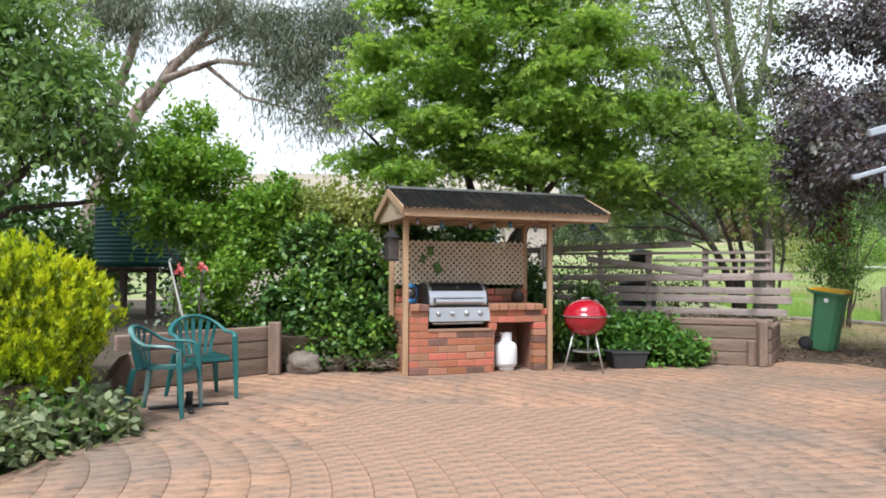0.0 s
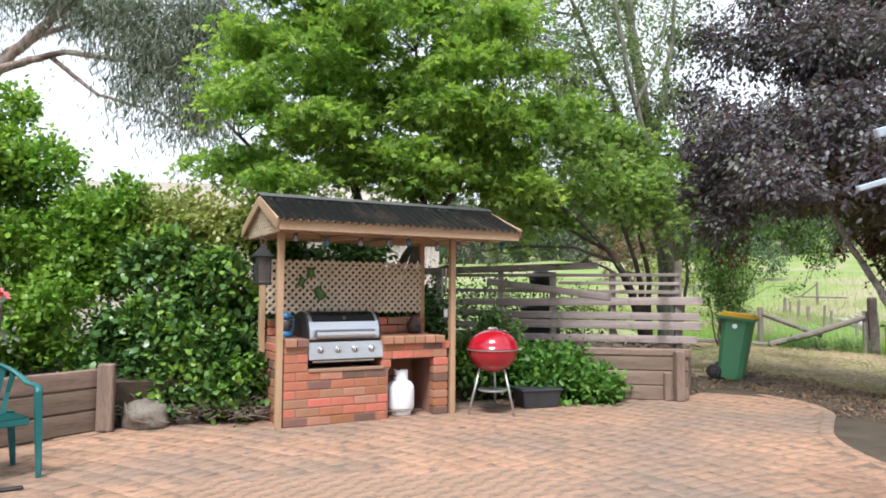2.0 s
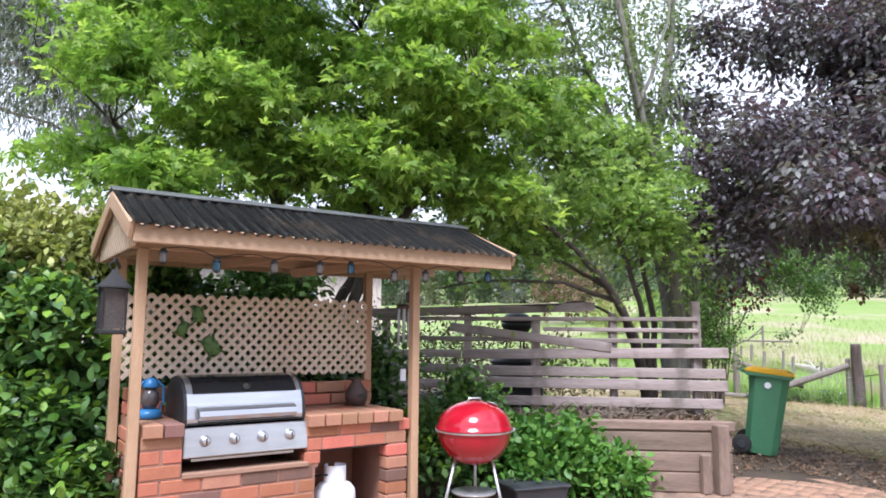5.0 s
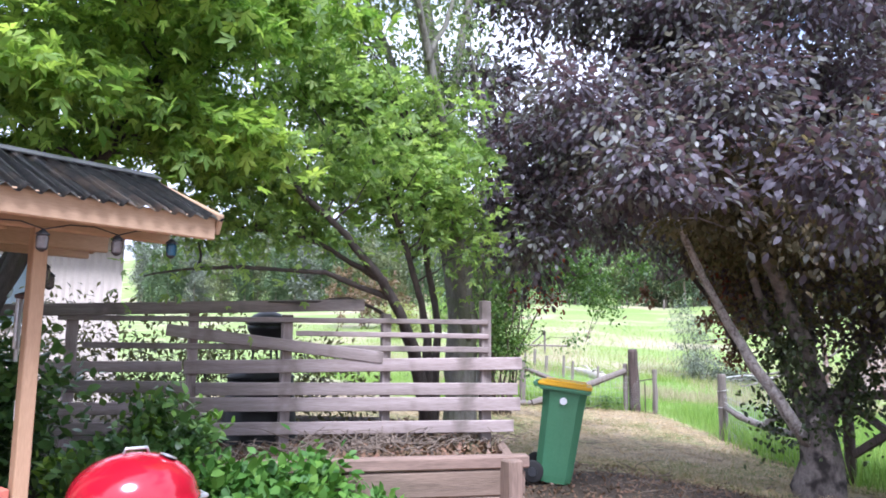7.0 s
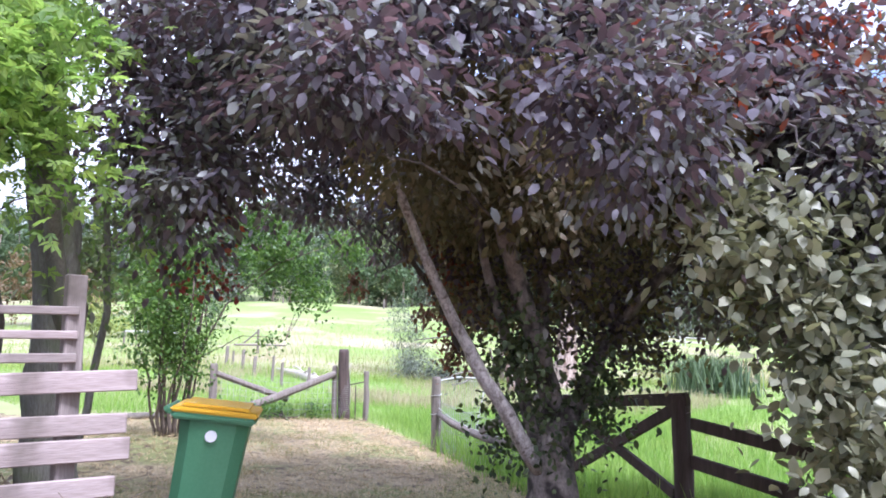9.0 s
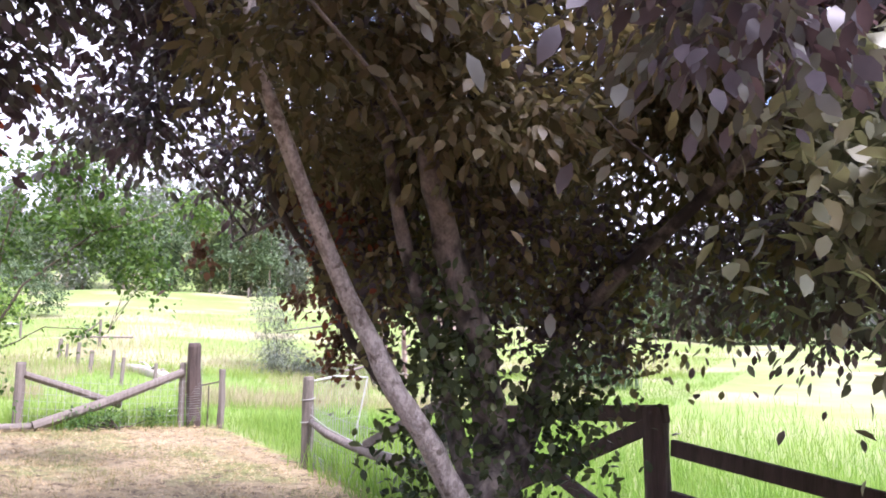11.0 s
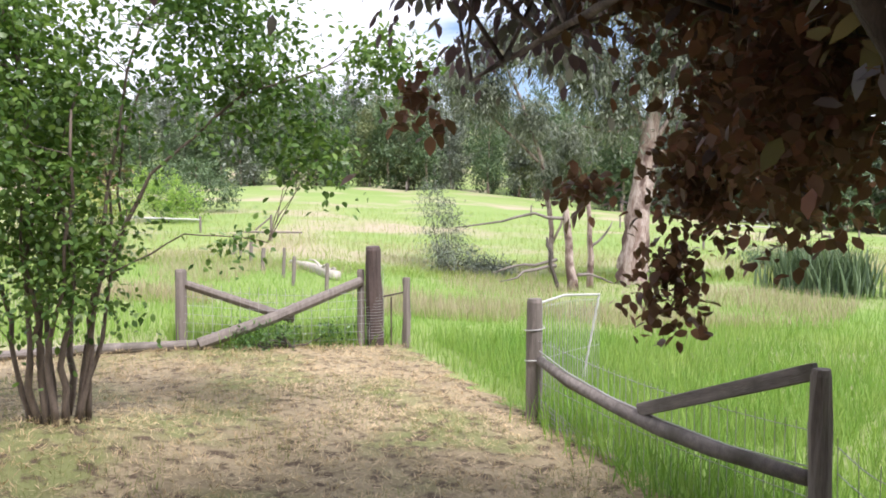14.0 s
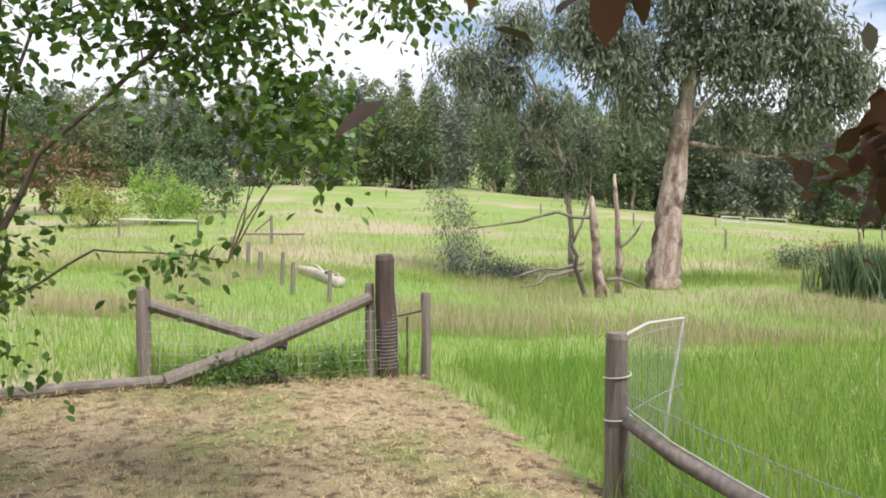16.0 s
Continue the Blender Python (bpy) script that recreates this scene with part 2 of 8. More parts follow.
    ground_leaf=leafmat("ground_leaf", (0.085, 0.20, 0.03), (0.13, 0.27, 0.05), leaf=0.3),
    purple_leaf=leafmat("purple_leaf", (0.076, 0.066, 0.082), (0.138, 0.122, 0.142), leaf=0.36, rough=0.46, rand=0.28, spec=0.5, trans=(1.5, 1.0, 0.86)),
    purple_green=leafmat("purple_green", (0.20, 0.21, 0.135), (0.31, 0.31, 0.21), leaf=0.25, rough=0.4, rand=0.3),
    # plum_grey: sky gloss on outer plum leaves, put into the colour
    plum_grey=leafmat("plum_grey", (0.135, 0.135, 0.13), (0.20, 0.205, 0.185), leaf=0.36, rough=0.45, rand=0.25, spec=0.5, trans=(1.2, 1.1, 0.8)),
    ivy_leaf=leafmat("ivy_leaf", (0.06, 0.085, 0.035), (0.10, 0.125, 0.055), leaf=0.25, rough=0.45, rand=0.4),
    plum_olive=leafmat("plum_olive", (0.175, 0.15, 0.09), (0.245, 0.195, 0.12), leaf=0.5, rough=0.45, rand=0.4),
    red_leaf=leafmat("red_leaf", (0.14, 0.05, 0.042), (0.23, 0.11, 0.055), leaf=0.45, trans=(1.9, 0.9, 0.6)),
    light_leaf=leafmat("light_leaf", (0.215, 0.34, 0.09), (0.33, 0.445, 0.145), leaf=0.64),
    elm_leaf=leafmat("elm_leaf", (0.12, 0.20, 0.065), (0.18, 0.26, 0.095), leaf=0.4),
    gum_leaf=leafmat("gum_leaf", (0.13, 0.155, 0.11), (0.20, 0.22, 0.16), leaf=0.25, rough=0.5),
    # far_leaf is lightened: the haze of distance is put into its colour
    far_leaf=leafmat("far_leaf", (0.085, 0.135, 0.065), (0.135, 0.19, 0.095), leaf=0.2),
    far_leaf_grey=leafmat("far_leaf_grey", (0.14, 0.165, 0.135), (0.20, 0.22, 0.17), leaf=0.2),
    grass=leafmat("grass", (0.19, 0.34, 0.06), (0.28, 0.39, 0.10), leaf=0.4, rand=0.2),
    grass_dry=leafmat("grass_dry", (0.43, 0.355, 0.25), (0.36, 0.33, 0.19), leaf=0.3, rand=0.2),
    straw=leafmat("straw", (0.55, 0.44, 0.25), (0.38, 0.29, 0.15), leaf=0.1, rand=0.4),
    dead_leaf=leafmat("dead_leaf", (0.14, 0.085, 0.05), (0.22, 0.14, 0.08), leaf=0.1, rand=0.4),
)


# ---- mesh helpers ----
def part(name, bm, material, parent=None, label="", smooth=False, m=None):
    """Links a bmesh (or a mesh) as one object, under a thing where one is given."""
    if isinstance(bm, bpy.types.Mesh):
        me = bm
    else:
        me = bpy.data.meshes.new(name)
        bm.to_mesh(me)
        bm.free()
        if smooth:
            me.polygons.foreach_set("use_smooth", [True] * len(me.polygons))
    if material and not me.materials:
        me.materials.append(material)
    ob = new(name, me)
    ob.parent = parent
    if m is not None:
        ob.matrix_basis = m
    return tagged(ob, label)


def thing(name, label, category, group="", kind="", m=None):
    ob = new(name)
    ob.empty_display_size = 0.1
    if m is not None:
        ob.matrix_basis = m
    return tagged(ob, label, category, group, kind)


def box(sx, sy, sz, m=None, bev=0.0, bm=None, seg=1):
    """A box centred on m, with bevelled edges; joined to bm where given."""
    b = bm or bmesh.new()
    vs = bmesh.ops.create_cube(b, size=1.0, matrix=(m or Matrix()) @ Matrix.Diagonal((sx, sy, sz, 1)))["verts"]
    if bev:
        es = list({e for v in vs for e in v.link_edges})
        bmesh.ops.bevel(b, geom=es, offset=bev, segments=seg, affect="EDGES", clamp_overlap=True)
    return b


def lathe(profile, seg=24, bm=None, m=None):
    """A body turned about z from (radius, height) pairs."""
    b = bm or bmesh.new()
    m = m or Matrix()
    rings = []
    for r, z in profile:
        rings.append([b.verts.new(m @ Vector((r * cos(2 * pi * i / seg), r * sin(2 * pi * i / seg), z))) for i in range(seg)])
    for a, c in zip(rings, rings[1:]):
        for i in range(seg):
            b.faces.new((a[i], a[(i + 1) % seg], c[(i + 1) % seg], c[i]))
    b.faces.new(rings[0][::-1])
    b.faces.new(rings[-1])
    return b


def tube(points, radii, seg=8, bm=None, rough=0.0, cap=True):
    """A tapered tube along points."""
    b = bm or bmesh.new()
    pts = [Vector(p) for p in points]
    if not isinstance(radii, (list, tuple)):
        radii = [radii] * len(pts)
    up, rings = None, []
    for i, p in enumerate(pts):
        d = (pts[min(i + 1, len(pts) - 1)] - pts[max(i - 1, 0)]).normalized()
        if up is None:
            up = d.orthogonal().normalized()
        up = (up - d * up.dot(d)).normalized()
        side = d.cross(up)
        ring = []
        for k in range(seg):
            a = 2 * pi * k / seg
            r = radii[i] * (1 + rough * noise.noise(p * 6 + Vector((cos(a) * 2, sin(a) * 2, 0))))
            ring.append(b.verts.new(p + (up * cos(a) + side * sin(a)) * r))
        rings.append(ring)
    for a, c in zip(rings, rings[1:]):
        for k in range(seg):
            b.faces.new((a[k], a[(k + 1) % seg], c[(k + 1) % seg], c[k]))
    if cap:
        b.faces.new(rings[0][::-1])
        b.faces.new(rings[-1])
    return b


def beam(p, q, w, h, bev=0.006, bm=None, roll=0.0):
    """A squared timber from p to q, w across and h high."""
    p, q = Vector(p), Vector(q)
    d = q - p
    x = d.normalized()
    y = Vector((0, 0, 1)).cross(x)
    y = y.normalized() if y.length > 1e-3 else Vector((0, 1, 0))
    z = x.cross(y)
    m = Matrix((x, y, z)).transposed().to_4x4()
    m.translation = (p + q) / 2
    return box(d.length, w, h, m @ Matrix.Rotation(roll, 4, "X"), bev, bm)


def beam_thing(name, p, q, w, h, material, parent, label="", bev=0.006, roll=0.0):
    """A timber whose own x runs along it, so that the grain does too."""
    p, q = Vector(p), Vector(q)
    x = (q - p).normalized()
    y = Vector((0, 0, 1)).cross(x)
    y = y.normalized() if y.length > 1e-3 else Vector((0, 1, 0))
    m = Matrix((x, y, x.cross(y))).transposed().to_4x4()
    m.translation = (p + q) / 2
    b = box((q - p).length, w, h, None, bev)
    # worn, slightly warped edges
    for v in b.verts:
        v.co += Vector((0, 0.12 * w * noise.noise(v.co * 3 + p), 0.10 * h * noise.noise(v.co * 2 + q)))
    return part(name, b, material, parent, label, m=m @ Matrix.Rotation(roll, 4, "X"))


def quick_mesh(name, verts, faces):
    """A mesh from numpy arrays: verts (n, 3), faces (m, k) of one size."""
    me = bpy.data.meshes.new(name)
    n, k = faces.shape
    me.vertices.add(len(verts))
    me.vertices.foreach_set("co", verts.astype(np.float32).ravel())
    me.loops.add(n * k)
    me.loops.foreach_set("vertex_index", faces.astype(np.int32).ravel())
    me.polygons.add(n)
    me.polygons.foreach_set("loop_start", np.arange(0, n * k, k, dtype=np.int32))
    me.update(calc_edges=True)
    return me


# leaf outlines: points in the leaf's plane (length along y) and triangles
OVAL = (np.array([(0, 0, 0), (-0.28, 0.3, 0.05), (0.28, 0.3, 0.05), (-0.26, 0.65, 0.02), (0.26, 0.65, 0.02), (0, 1, -0.08)]),
        np.array([(0, 2, 1), (1, 2, 4), (1, 4, 3), (3, 4, 5)]))
KITE = (np.array([(0, 0, 0), (-0.22, 0.45, 0.05), (0.22, 0.45, 0.05), (0, 1, -0.05)]), np.array([(0, 2, 1), (1, 2, 3)]))
SLIM = (np.array([(0, 0, 0), (-0.07, 0.5, 0.0), (0.07, 0.5, 0.0), (0, 1, -0.06)]), np.array([(0, 2, 1), (1, 2, 3)]))


def palmate():
    pts, tri = [(0, 0, 0)], []
    for a, r in ((-105, 0.45), (-55, 0.8), (0, 1.0), (55, 0.8), (105, 0.45)):
        a = radians(a)
        i = len(pts)
        for da, rr, z in ((-0.36, 0.55, 0.03), (0, 1.0, -0.10), (0.36, 0.55, 0.03)):
            pts.append((sin(a + da) * r * rr, 0.15 + cos(a + da) * r * rr, z))
        tri += [(0, i + 1, i), (0, i + 2, i + 1)]
    return np.array(pts), np.array(tri)


PALM = palmate()
BLADE = (np.array([(-0.03, 0, 0), (0.03, 0, 0), (-0.02, 0.55, 0.06), (0.02, 0.55, 0.06), (0, 1, 0.25)]), np.array([(0, 1, 3), (0, 3, 2), (2, 3, 4)]))
FINE = (BLADE[0] * np.array([0.6, 1, 1]), BLADE[1])
TUFT = (np.array([(0, 0, 0), (-0.30, 0.55, 0.1), (0.05, 0.4, 0.0), (0.30, 0.6, 0.1), (0, 1, -0.1), (-0.1, 0.5, 0)]),
        np.array([(0, 5, 1), (0, 2, 4), (0, 3, 2), (0, 4, 5)]))


def leaves(rng, places, size, shape, droop=0.3, outward=None, spread=1.0, vary=0.35):
    """Many leaves as one mesh: places (n, 3); outward (n, 3) or None; each leaf turned by chance round its lie."""
    pts, tri = shape
    n = len(places)
    d = rng.normal(size=(n, 3)) * spread
    if outward is not None:
        d = d + outward
    d[:, 2] -= droop
    d /= np.linalg.norm(d, axis=1)[:, None] + 1e-9
    up = rng.normal(size=(n, 3)) * 0.45
    up[:, 2] += 1.0
    x = np.cross(d, up)
    x /= np.linalg.norm(x, axis=1)[:, None] + 1e-9
    z = np.cross(x, d)
    s = (size * (1 + vary * rng.uniform(-1, 1, n)))[:, None, None]
    v = places[:, None, :] + s * (pts[None, :, 0:1] * x[:, None, :] + pts[None, :, 1:2] * d[:, None, :] + pts[None, :, 2:3] * z[:, None, :])
    f = tri[None] + (np.arange(n) * len(pts))[:, None, None]
    return v.reshape(-1, 3), f.reshape(-1, 3)


def leaf_part(name, rng, places, size, shape, material, parent, label="", **kw):
    v, f = leaves(rng, np.asarray(places, float), size, shape, **kw)
    return part(name, quick_mesh(name, v, f), material, parent, label)


# ---- ground ----
def smooth(a):
    a = np.clip(a, 0, 1)
    return a * a * (3 - 2 * a)


def gz(x, y):
    """Height of the ground: level by the patio, falling a little over the lawn, then a paddock that climbs to the woods."""
    x, y = np.asarray(x, float), np.asarray(y, float)
    dx, dy = x - 5.0, y - 9.5
    w, v = 0.7 * dx + 0.71 * dy, -0.71 * dx + 0.7 * dy
    f = smooth(w / 6)
    z = -0.03 - 0.25 * f + 0.06 * np.clip(v, -5, 6) * f
    z = z + 0.22 * np.exp(-((x - 8.6) ** 2 + (y - 15.9) ** 2) / 1.4)
    z = z + 0.19 * np.exp(-((x - 6.1) ** 2 + (y - 11.4) ** 2) / 2.2)
    u, l = 0.77 * (x - 7.9) + 0.64 * (y - 11.8), 0.64 * (x - 7.9) - 0.77 * (y - 11.8)
    k = np.clip(1.02 - 1.42 * l / np.maximum(u, 5), 0.0, 1.0) * (u > 5)
    rise = np.clip((u - 24) / 91, 0, 1) ** 1.25 * 7.9 + np.clip((u - 125) / 150, 0, 1.6) * 30 * smooth((u - 120) / 60)
    z = z + rise * k + np.clip((u - 140) / 150, 0, 1.6) * 14 * (1 - k)
    z = z + 0.10 * np.sin(x * 0.31 + 1) * np.sin(y * 0.27) * smooth((u - 8) / 10)
    return z


def gh(x, y):
    return float(gz(x, y))


def spaced(lo, a, b, hi, step):
    near = list(np.arange(a, b, step))
    out, s, p = [], step, b
    while p < hi:
        out.append(p)
        s *= 1.16
        p += s
    out.append(hi)
    left, s, p = [], step, a - step
    while p > lo:
        left.append(p)
        s *= 1.16
        p -= s
    left.append(lo)
    return np.array(left[::-1] + near + out)


def on_lawn(x, y):
    """The mown ground on this side of the fences."""
    a = (x - 12.6) * 0.864 - (y - 14.1) * 0.503 < 0
    b = (x - 14.2) * -0.46 - (y - 17.8) * 0.888 > -0.15
    c = (x - 13.4) * 0.88 + (y - 15.9) * -0.47 < 0.1
    return a & b & c


def build_ground():
    xs, ys = spaced(-420, -8, 24, 620, 0.3), spaced(-260, -6, 30, 620, 0.3)
    X, Y = np.meshgrid(xs, ys)
    Z = gz(X, Y)
    n, m = X.shape
    v = np.stack([X, Y, Z], -1).reshape(-1, 3)
    i = (np.arange(n - 1)[:, None] * m + np.arange(m - 1)[None]).reshape(-1)
    f = np.stack([i, i + 1, i + m + 1, i + m], -1)
    me = quick_mesh("ground", v, f)
    me.materials.append(M["field"])
    me.materials.append(M["lawn"])
    me.materials.append(M["soil"])
    c = v[f].mean(1)
    lawn = on_lawn(c[:, 0], c[:, 1]) & (c[:, 0] < 24) & (c[:, 1] < 30) & (c[:, 0] > -30) & (c[:, 1] > -30)
    soil = lawn & (c[:, 1] < 10.9 - 0.1 * (c[:, 0] - 5)) & (c[:, 0] > 4.0) & (c[:, 0] < 7.3 + 0.4 * np.sin(c[:, 1] * 2)) & (c[:, 1] > 5) | (c[:, 0] < 4.2) & lawn
    me.polygons.foreach_set("material_index", np.where(soil, 2, np.where(lawn, 1, 0)).astype(np.int32))
    me.polygons.foreach_set("use_smooth", np.ones(len(f), bool))
    tagged(new("ground", me), "grassy paddock and mown straw-coloured lawn", "ground", kind="structure")


build_ground()

# ---- patio ----
EDGE = [(-2.1, 8.35), (1.4, 9.3), (2.6, 9.75), (4.3, 9.35), (5.0, 9.95), (5.35, 9.85), (5.6, 9.5), (5.72, 8.9), (5.55, 8.2), (5.1, 7.65), (4.6, 7.0), (4.35, 6.3),
        (4.3, 5.6), (4.6, 4.2), (5.2, 2.0), (5.4, -5.0), (-3.0, -5.0), (-2.6, 2.0), (-2.5, 3.9), (-2.4, 4.5), (-2.1, 5.0), (-2.7, 5.7), (-3.3, 6.6)]

for _ in range(2):
    EDGE = [(a[0] * (1 - f) + b[0] * f, a[1] * (1 - f) + b[1] * f) for a, b in zip(EDGE, EDGE[1:] + EDGE[:1]) for f in (0.25, 0.75)]


def inside(x, y, poly=EDGE):
    hit = np.zeros(np.shape(x), bool)
    for (x0, y0), (x1, y1) in zip(poly, poly[1:] + poly[:1]):
        if y0 != y1:
            hit ^= ((y0 > y) != (y1 > y)) & (x < (x1 - x0) * (y - y0) / (y1 - y0) + x0)
    return hit


def poly_slab(name, poly, z0, z1, material, label, kind="structure", category=""):
    b = bmesh.new()
    top = [b.verts.new((x, y, z1)) for x, y in poly]
    low = [b.verts.new((x, y, z0)) for x, y in poly]
    b.faces.new(top)
    b.faces.new(low[::-1])
    for i in range(len(poly)):
        j = (i + 1) % len(poly)
        b.faces.new((low[i], low[j], top[j], top[i]))
    bmesh.ops.recalc_face_normals(b, faces=b.faces)
    return tagged(part(name, b, material), label, category, kind=kind)


patio = poly_slab("patio", EDGE, -0.12, -0.007, M["joint"], "brown brick-paved patio with curved rows of pavers", category="patio")


def paver_mesh():
    b = box(0.2255, 0.117, 0.05, Matrix.Translation((0, 0, -0.025)))
    top = [e for e in b.edges if all(v.co.z > -0.01 for v in e.verts)]
    bmesh.ops.bevel(b, geom=top, offset=0.005, segments=1, affect="EDGES")
    me = bpy.data.meshes.new("paver")
    bmesh.ops.triangulate(b, faces=b.faces)
    b.to_mesh(me)
    b.free()
    me.materials.append(M["paver"])
    return me


def build_pavers():
    """Rings of pavers round a point beside the garden bed."""
    cx, cy = -4.1, 2.9
    rng = np.random.default_rng(3)
    rows = []
    r = 0.6
    while r < 12.5:
        n = int(2 * pi * r / 0.121)
        a = (np.arange(n) + rng.uniform()) * 2 * pi / n
        rows.append(np.stack([cx + r * np.cos(a), cy + r * np.sin(a), a], -1))
        r += 0.229
    p = np.concatenate(rows)
    # an even row lies along the edge; the rings stop short of it
    way = []
    left = 0.0
    for (x0, y0), (x1, y1) in zip(EDGE, EDGE[1:] + EDGE[:1]):
        L = math.hypot(x1 - x0, y1 - y0)
        s = left
        while s < L:
            way.append((x0 + (x1 - x0) * s / L, y0 + (y1 - y0) * s / L, math.atan2(y1 - y0, x1 - x0)))
            s += 0.228
        left = s - L
    way = np.array(way)
    side = np.where(inside(way[:, 0] - 0.06 * np.sin(way[:, 2]), way[:, 1] + 0.06 * np.cos(way[:, 2])), 1, -1)
    rim = np.stack([way[:, 0] - 0.058 * side * np.sin(way[:, 2]), way[:, 1] + 0.058 * side * np.cos(way[:, 2]), way[:, 2]], -1)
    p = p[inside(p[:, 0], p[:, 1])]
    far = np.min(np.hypot(p[:, 0:1] - rim[None, :, 0], p[:, 1:2] - rim[None, :, 1]), axis=1) > 0.125
    p = np.concatenate([p[far], rim])
    near = (p[:, 1] > 3.0) & (p[:, 1] < 6.2) & (np.abs(p[:, 0] - 0.4) < 1.25)
    me = paver_mesh()
    pick = p[near][:300]
    rest = np.concatenate([p[~near], p[near][300:]])
    base = np.array([v.co[:] for v in me.vertices])
    tri = np.array([f.vertices[:] for f in me.polygons])
    z = rng.normal(0, 0.0015, len(rest))
    c, s = np.cos(rest[:, 2])[:, None], np.sin(rest[:, 2])[:, None]
    tilt = rng.normal(0, 0.003, (len(rest), 2))
    v = np.stack([rest[:, 0:1] + c * base[:, 0] - s * base[:, 1], rest[:, 1:2] + s * base[:, 0] + c * base[:, 1],
                  z[:, None] + base[:, 2] + tilt[:, 0:1] * base[:, 0] + tilt[:, 1:2] * base[:, 1]], -1)
    f = tri[None] + (np.arange(len(rest)) * len(base))[:, None, None]
    mm = quick_mesh("pavers", v.reshape(-1, 3), f.reshape(-1, 3))
    mm.materials.append(M["paver_i"])
    tagged(part("pavers", mm, None, patio), kind="stuff")
    for x, y, a in pick:
        part("paver", me, None, patio, m=Matrix.Translation((x, y, rng.normal(0, 0.0015))) @ Matrix.Rotation(a, 4, "Z"))


M["paver_i"] = mat("paver_joined", (0.42, 0.25, 0.16), (0.32, 0.185, 0.12), rough=0.85, scale=2.2, fine=45, bump=0.6, rand=0.055,
                   stain=(0.19, 0.15, 0.12), stain_scale=0.6, stain_at=(0.42, 0.70), fleck=(0.15, 0.115, 0.09), fleck_scale=9, fleck_at=(0.50, 0.66), island=True)

# raised beds behind the low timber walls
BED_LEFT = [(-2.08, 8.15), (-1.9, 8.4), (-0.8, 8.45), (0.0, 9.6), (1.0, 10.0), (1.0, 16.0), (-9.0, 16.0), (-9.0, 3.0), (-3.2, 3.0), (-2.75, 4.1), (-2.6, 4.8), (-3.0, 5.6), (-3.35, 6.6)]
BED_RIGHT = [(4.2, 9.25), (4.55, 9.6), (5.0, 10.6), (5.2, 13.0), (1.0, 16.0), (1.0, 10.0), (1.45, 9.4), (2.5, 9.75)]


def bed(name, poly, z, label):
    b = bmesh.new()
    xs, ys = [p[0] for p in poly], [p[1] for p in poly]
    s = 0.25
    grid = {}
    for i in range(int((max(xs) - min(xs)) / s) + 2):
        for j in range(int((max(ys) - min(ys)) / s) + 2):
            x, y = min(xs) + i * s, min(ys) + j * s
            grid[i, j] = (x, y, bool(inside(np.array(x), np.array(y), poly)))
    made = {}

    def vert(k):
        if k not in made:
            x, y, ok = grid[k]
            made[k] = b.verts.new((x, y, z + 0.05 * noise.noise(Vector((x, y, 0))) + 0.02 * noise.noise(Vector((x * 5, y * 5, 3)))))
        return made[k]
    for (i, j) in list(grid):
        ks = [(i, j), (i + 1, j), (i + 1, j + 1), (i, j + 1)]
        if all(k in grid and grid[k][2] for k in ks):
            b.faces.new([vert(k) for k in ks])
    return tagged(part(name, b, M["soil"], smooth=True), label, "garden bed", kind="structure")


def slope_bed(name, poly, inset, z0, z1, label):
    """Banked soil: a skirt from the edge up to the bed's level."""
    b = bmesh.new()
    c = Vector((sum(p[0] for p in poly) / len(poly), sum(p[1] for p in poly) / len(poly), 0))
    lo, hi = [], []
    for x, y in poly:
        p = Vector((x, y, 0))
        q = p + (c - p).normalized() * inset
        lo.append(b.verts.new((x, y, z0)))
        hi.append(b.verts.new((q.x, q.y, z1)))
    for i in range(len(poly)):
        j = (i + 1) % len(poly)
        b.faces.new((lo[i], lo[j], hi[j], hi[i]))
    b.faces.new(hi)
    bmesh.ops.recalc_face_normals(b, faces=b.faces)
    bmesh.ops.triangulate(b, faces=b.faces)
    return tagged(part(name, b, M["soil"]), label, "garden bed", kind="structure")


slope_bed("ground_bed_1", BED_LEFT, 0.5, -0.05, 0.42, "dark garden soil behind a low timber wall")
slope_bed("ground_bed_2", BED_RIGHT, 0.3, -0.05, 0.48, "dark garden soil behind a low sleeper wall")


# ---- barbecue shelter ----
SH = pose(-0.454, 7.967, 0, 0, 0, 20.8)


def sh(x, y, z=0):
    return SH @ Matrix.Translation((x, y, z))


M["ridge"] = mat("ridge", (0.16, 0.165, 0.165), (0.10, 0.10, 0.10), rough=0.5, scale=4, fine=40, bump=0.15, metal=0.3)


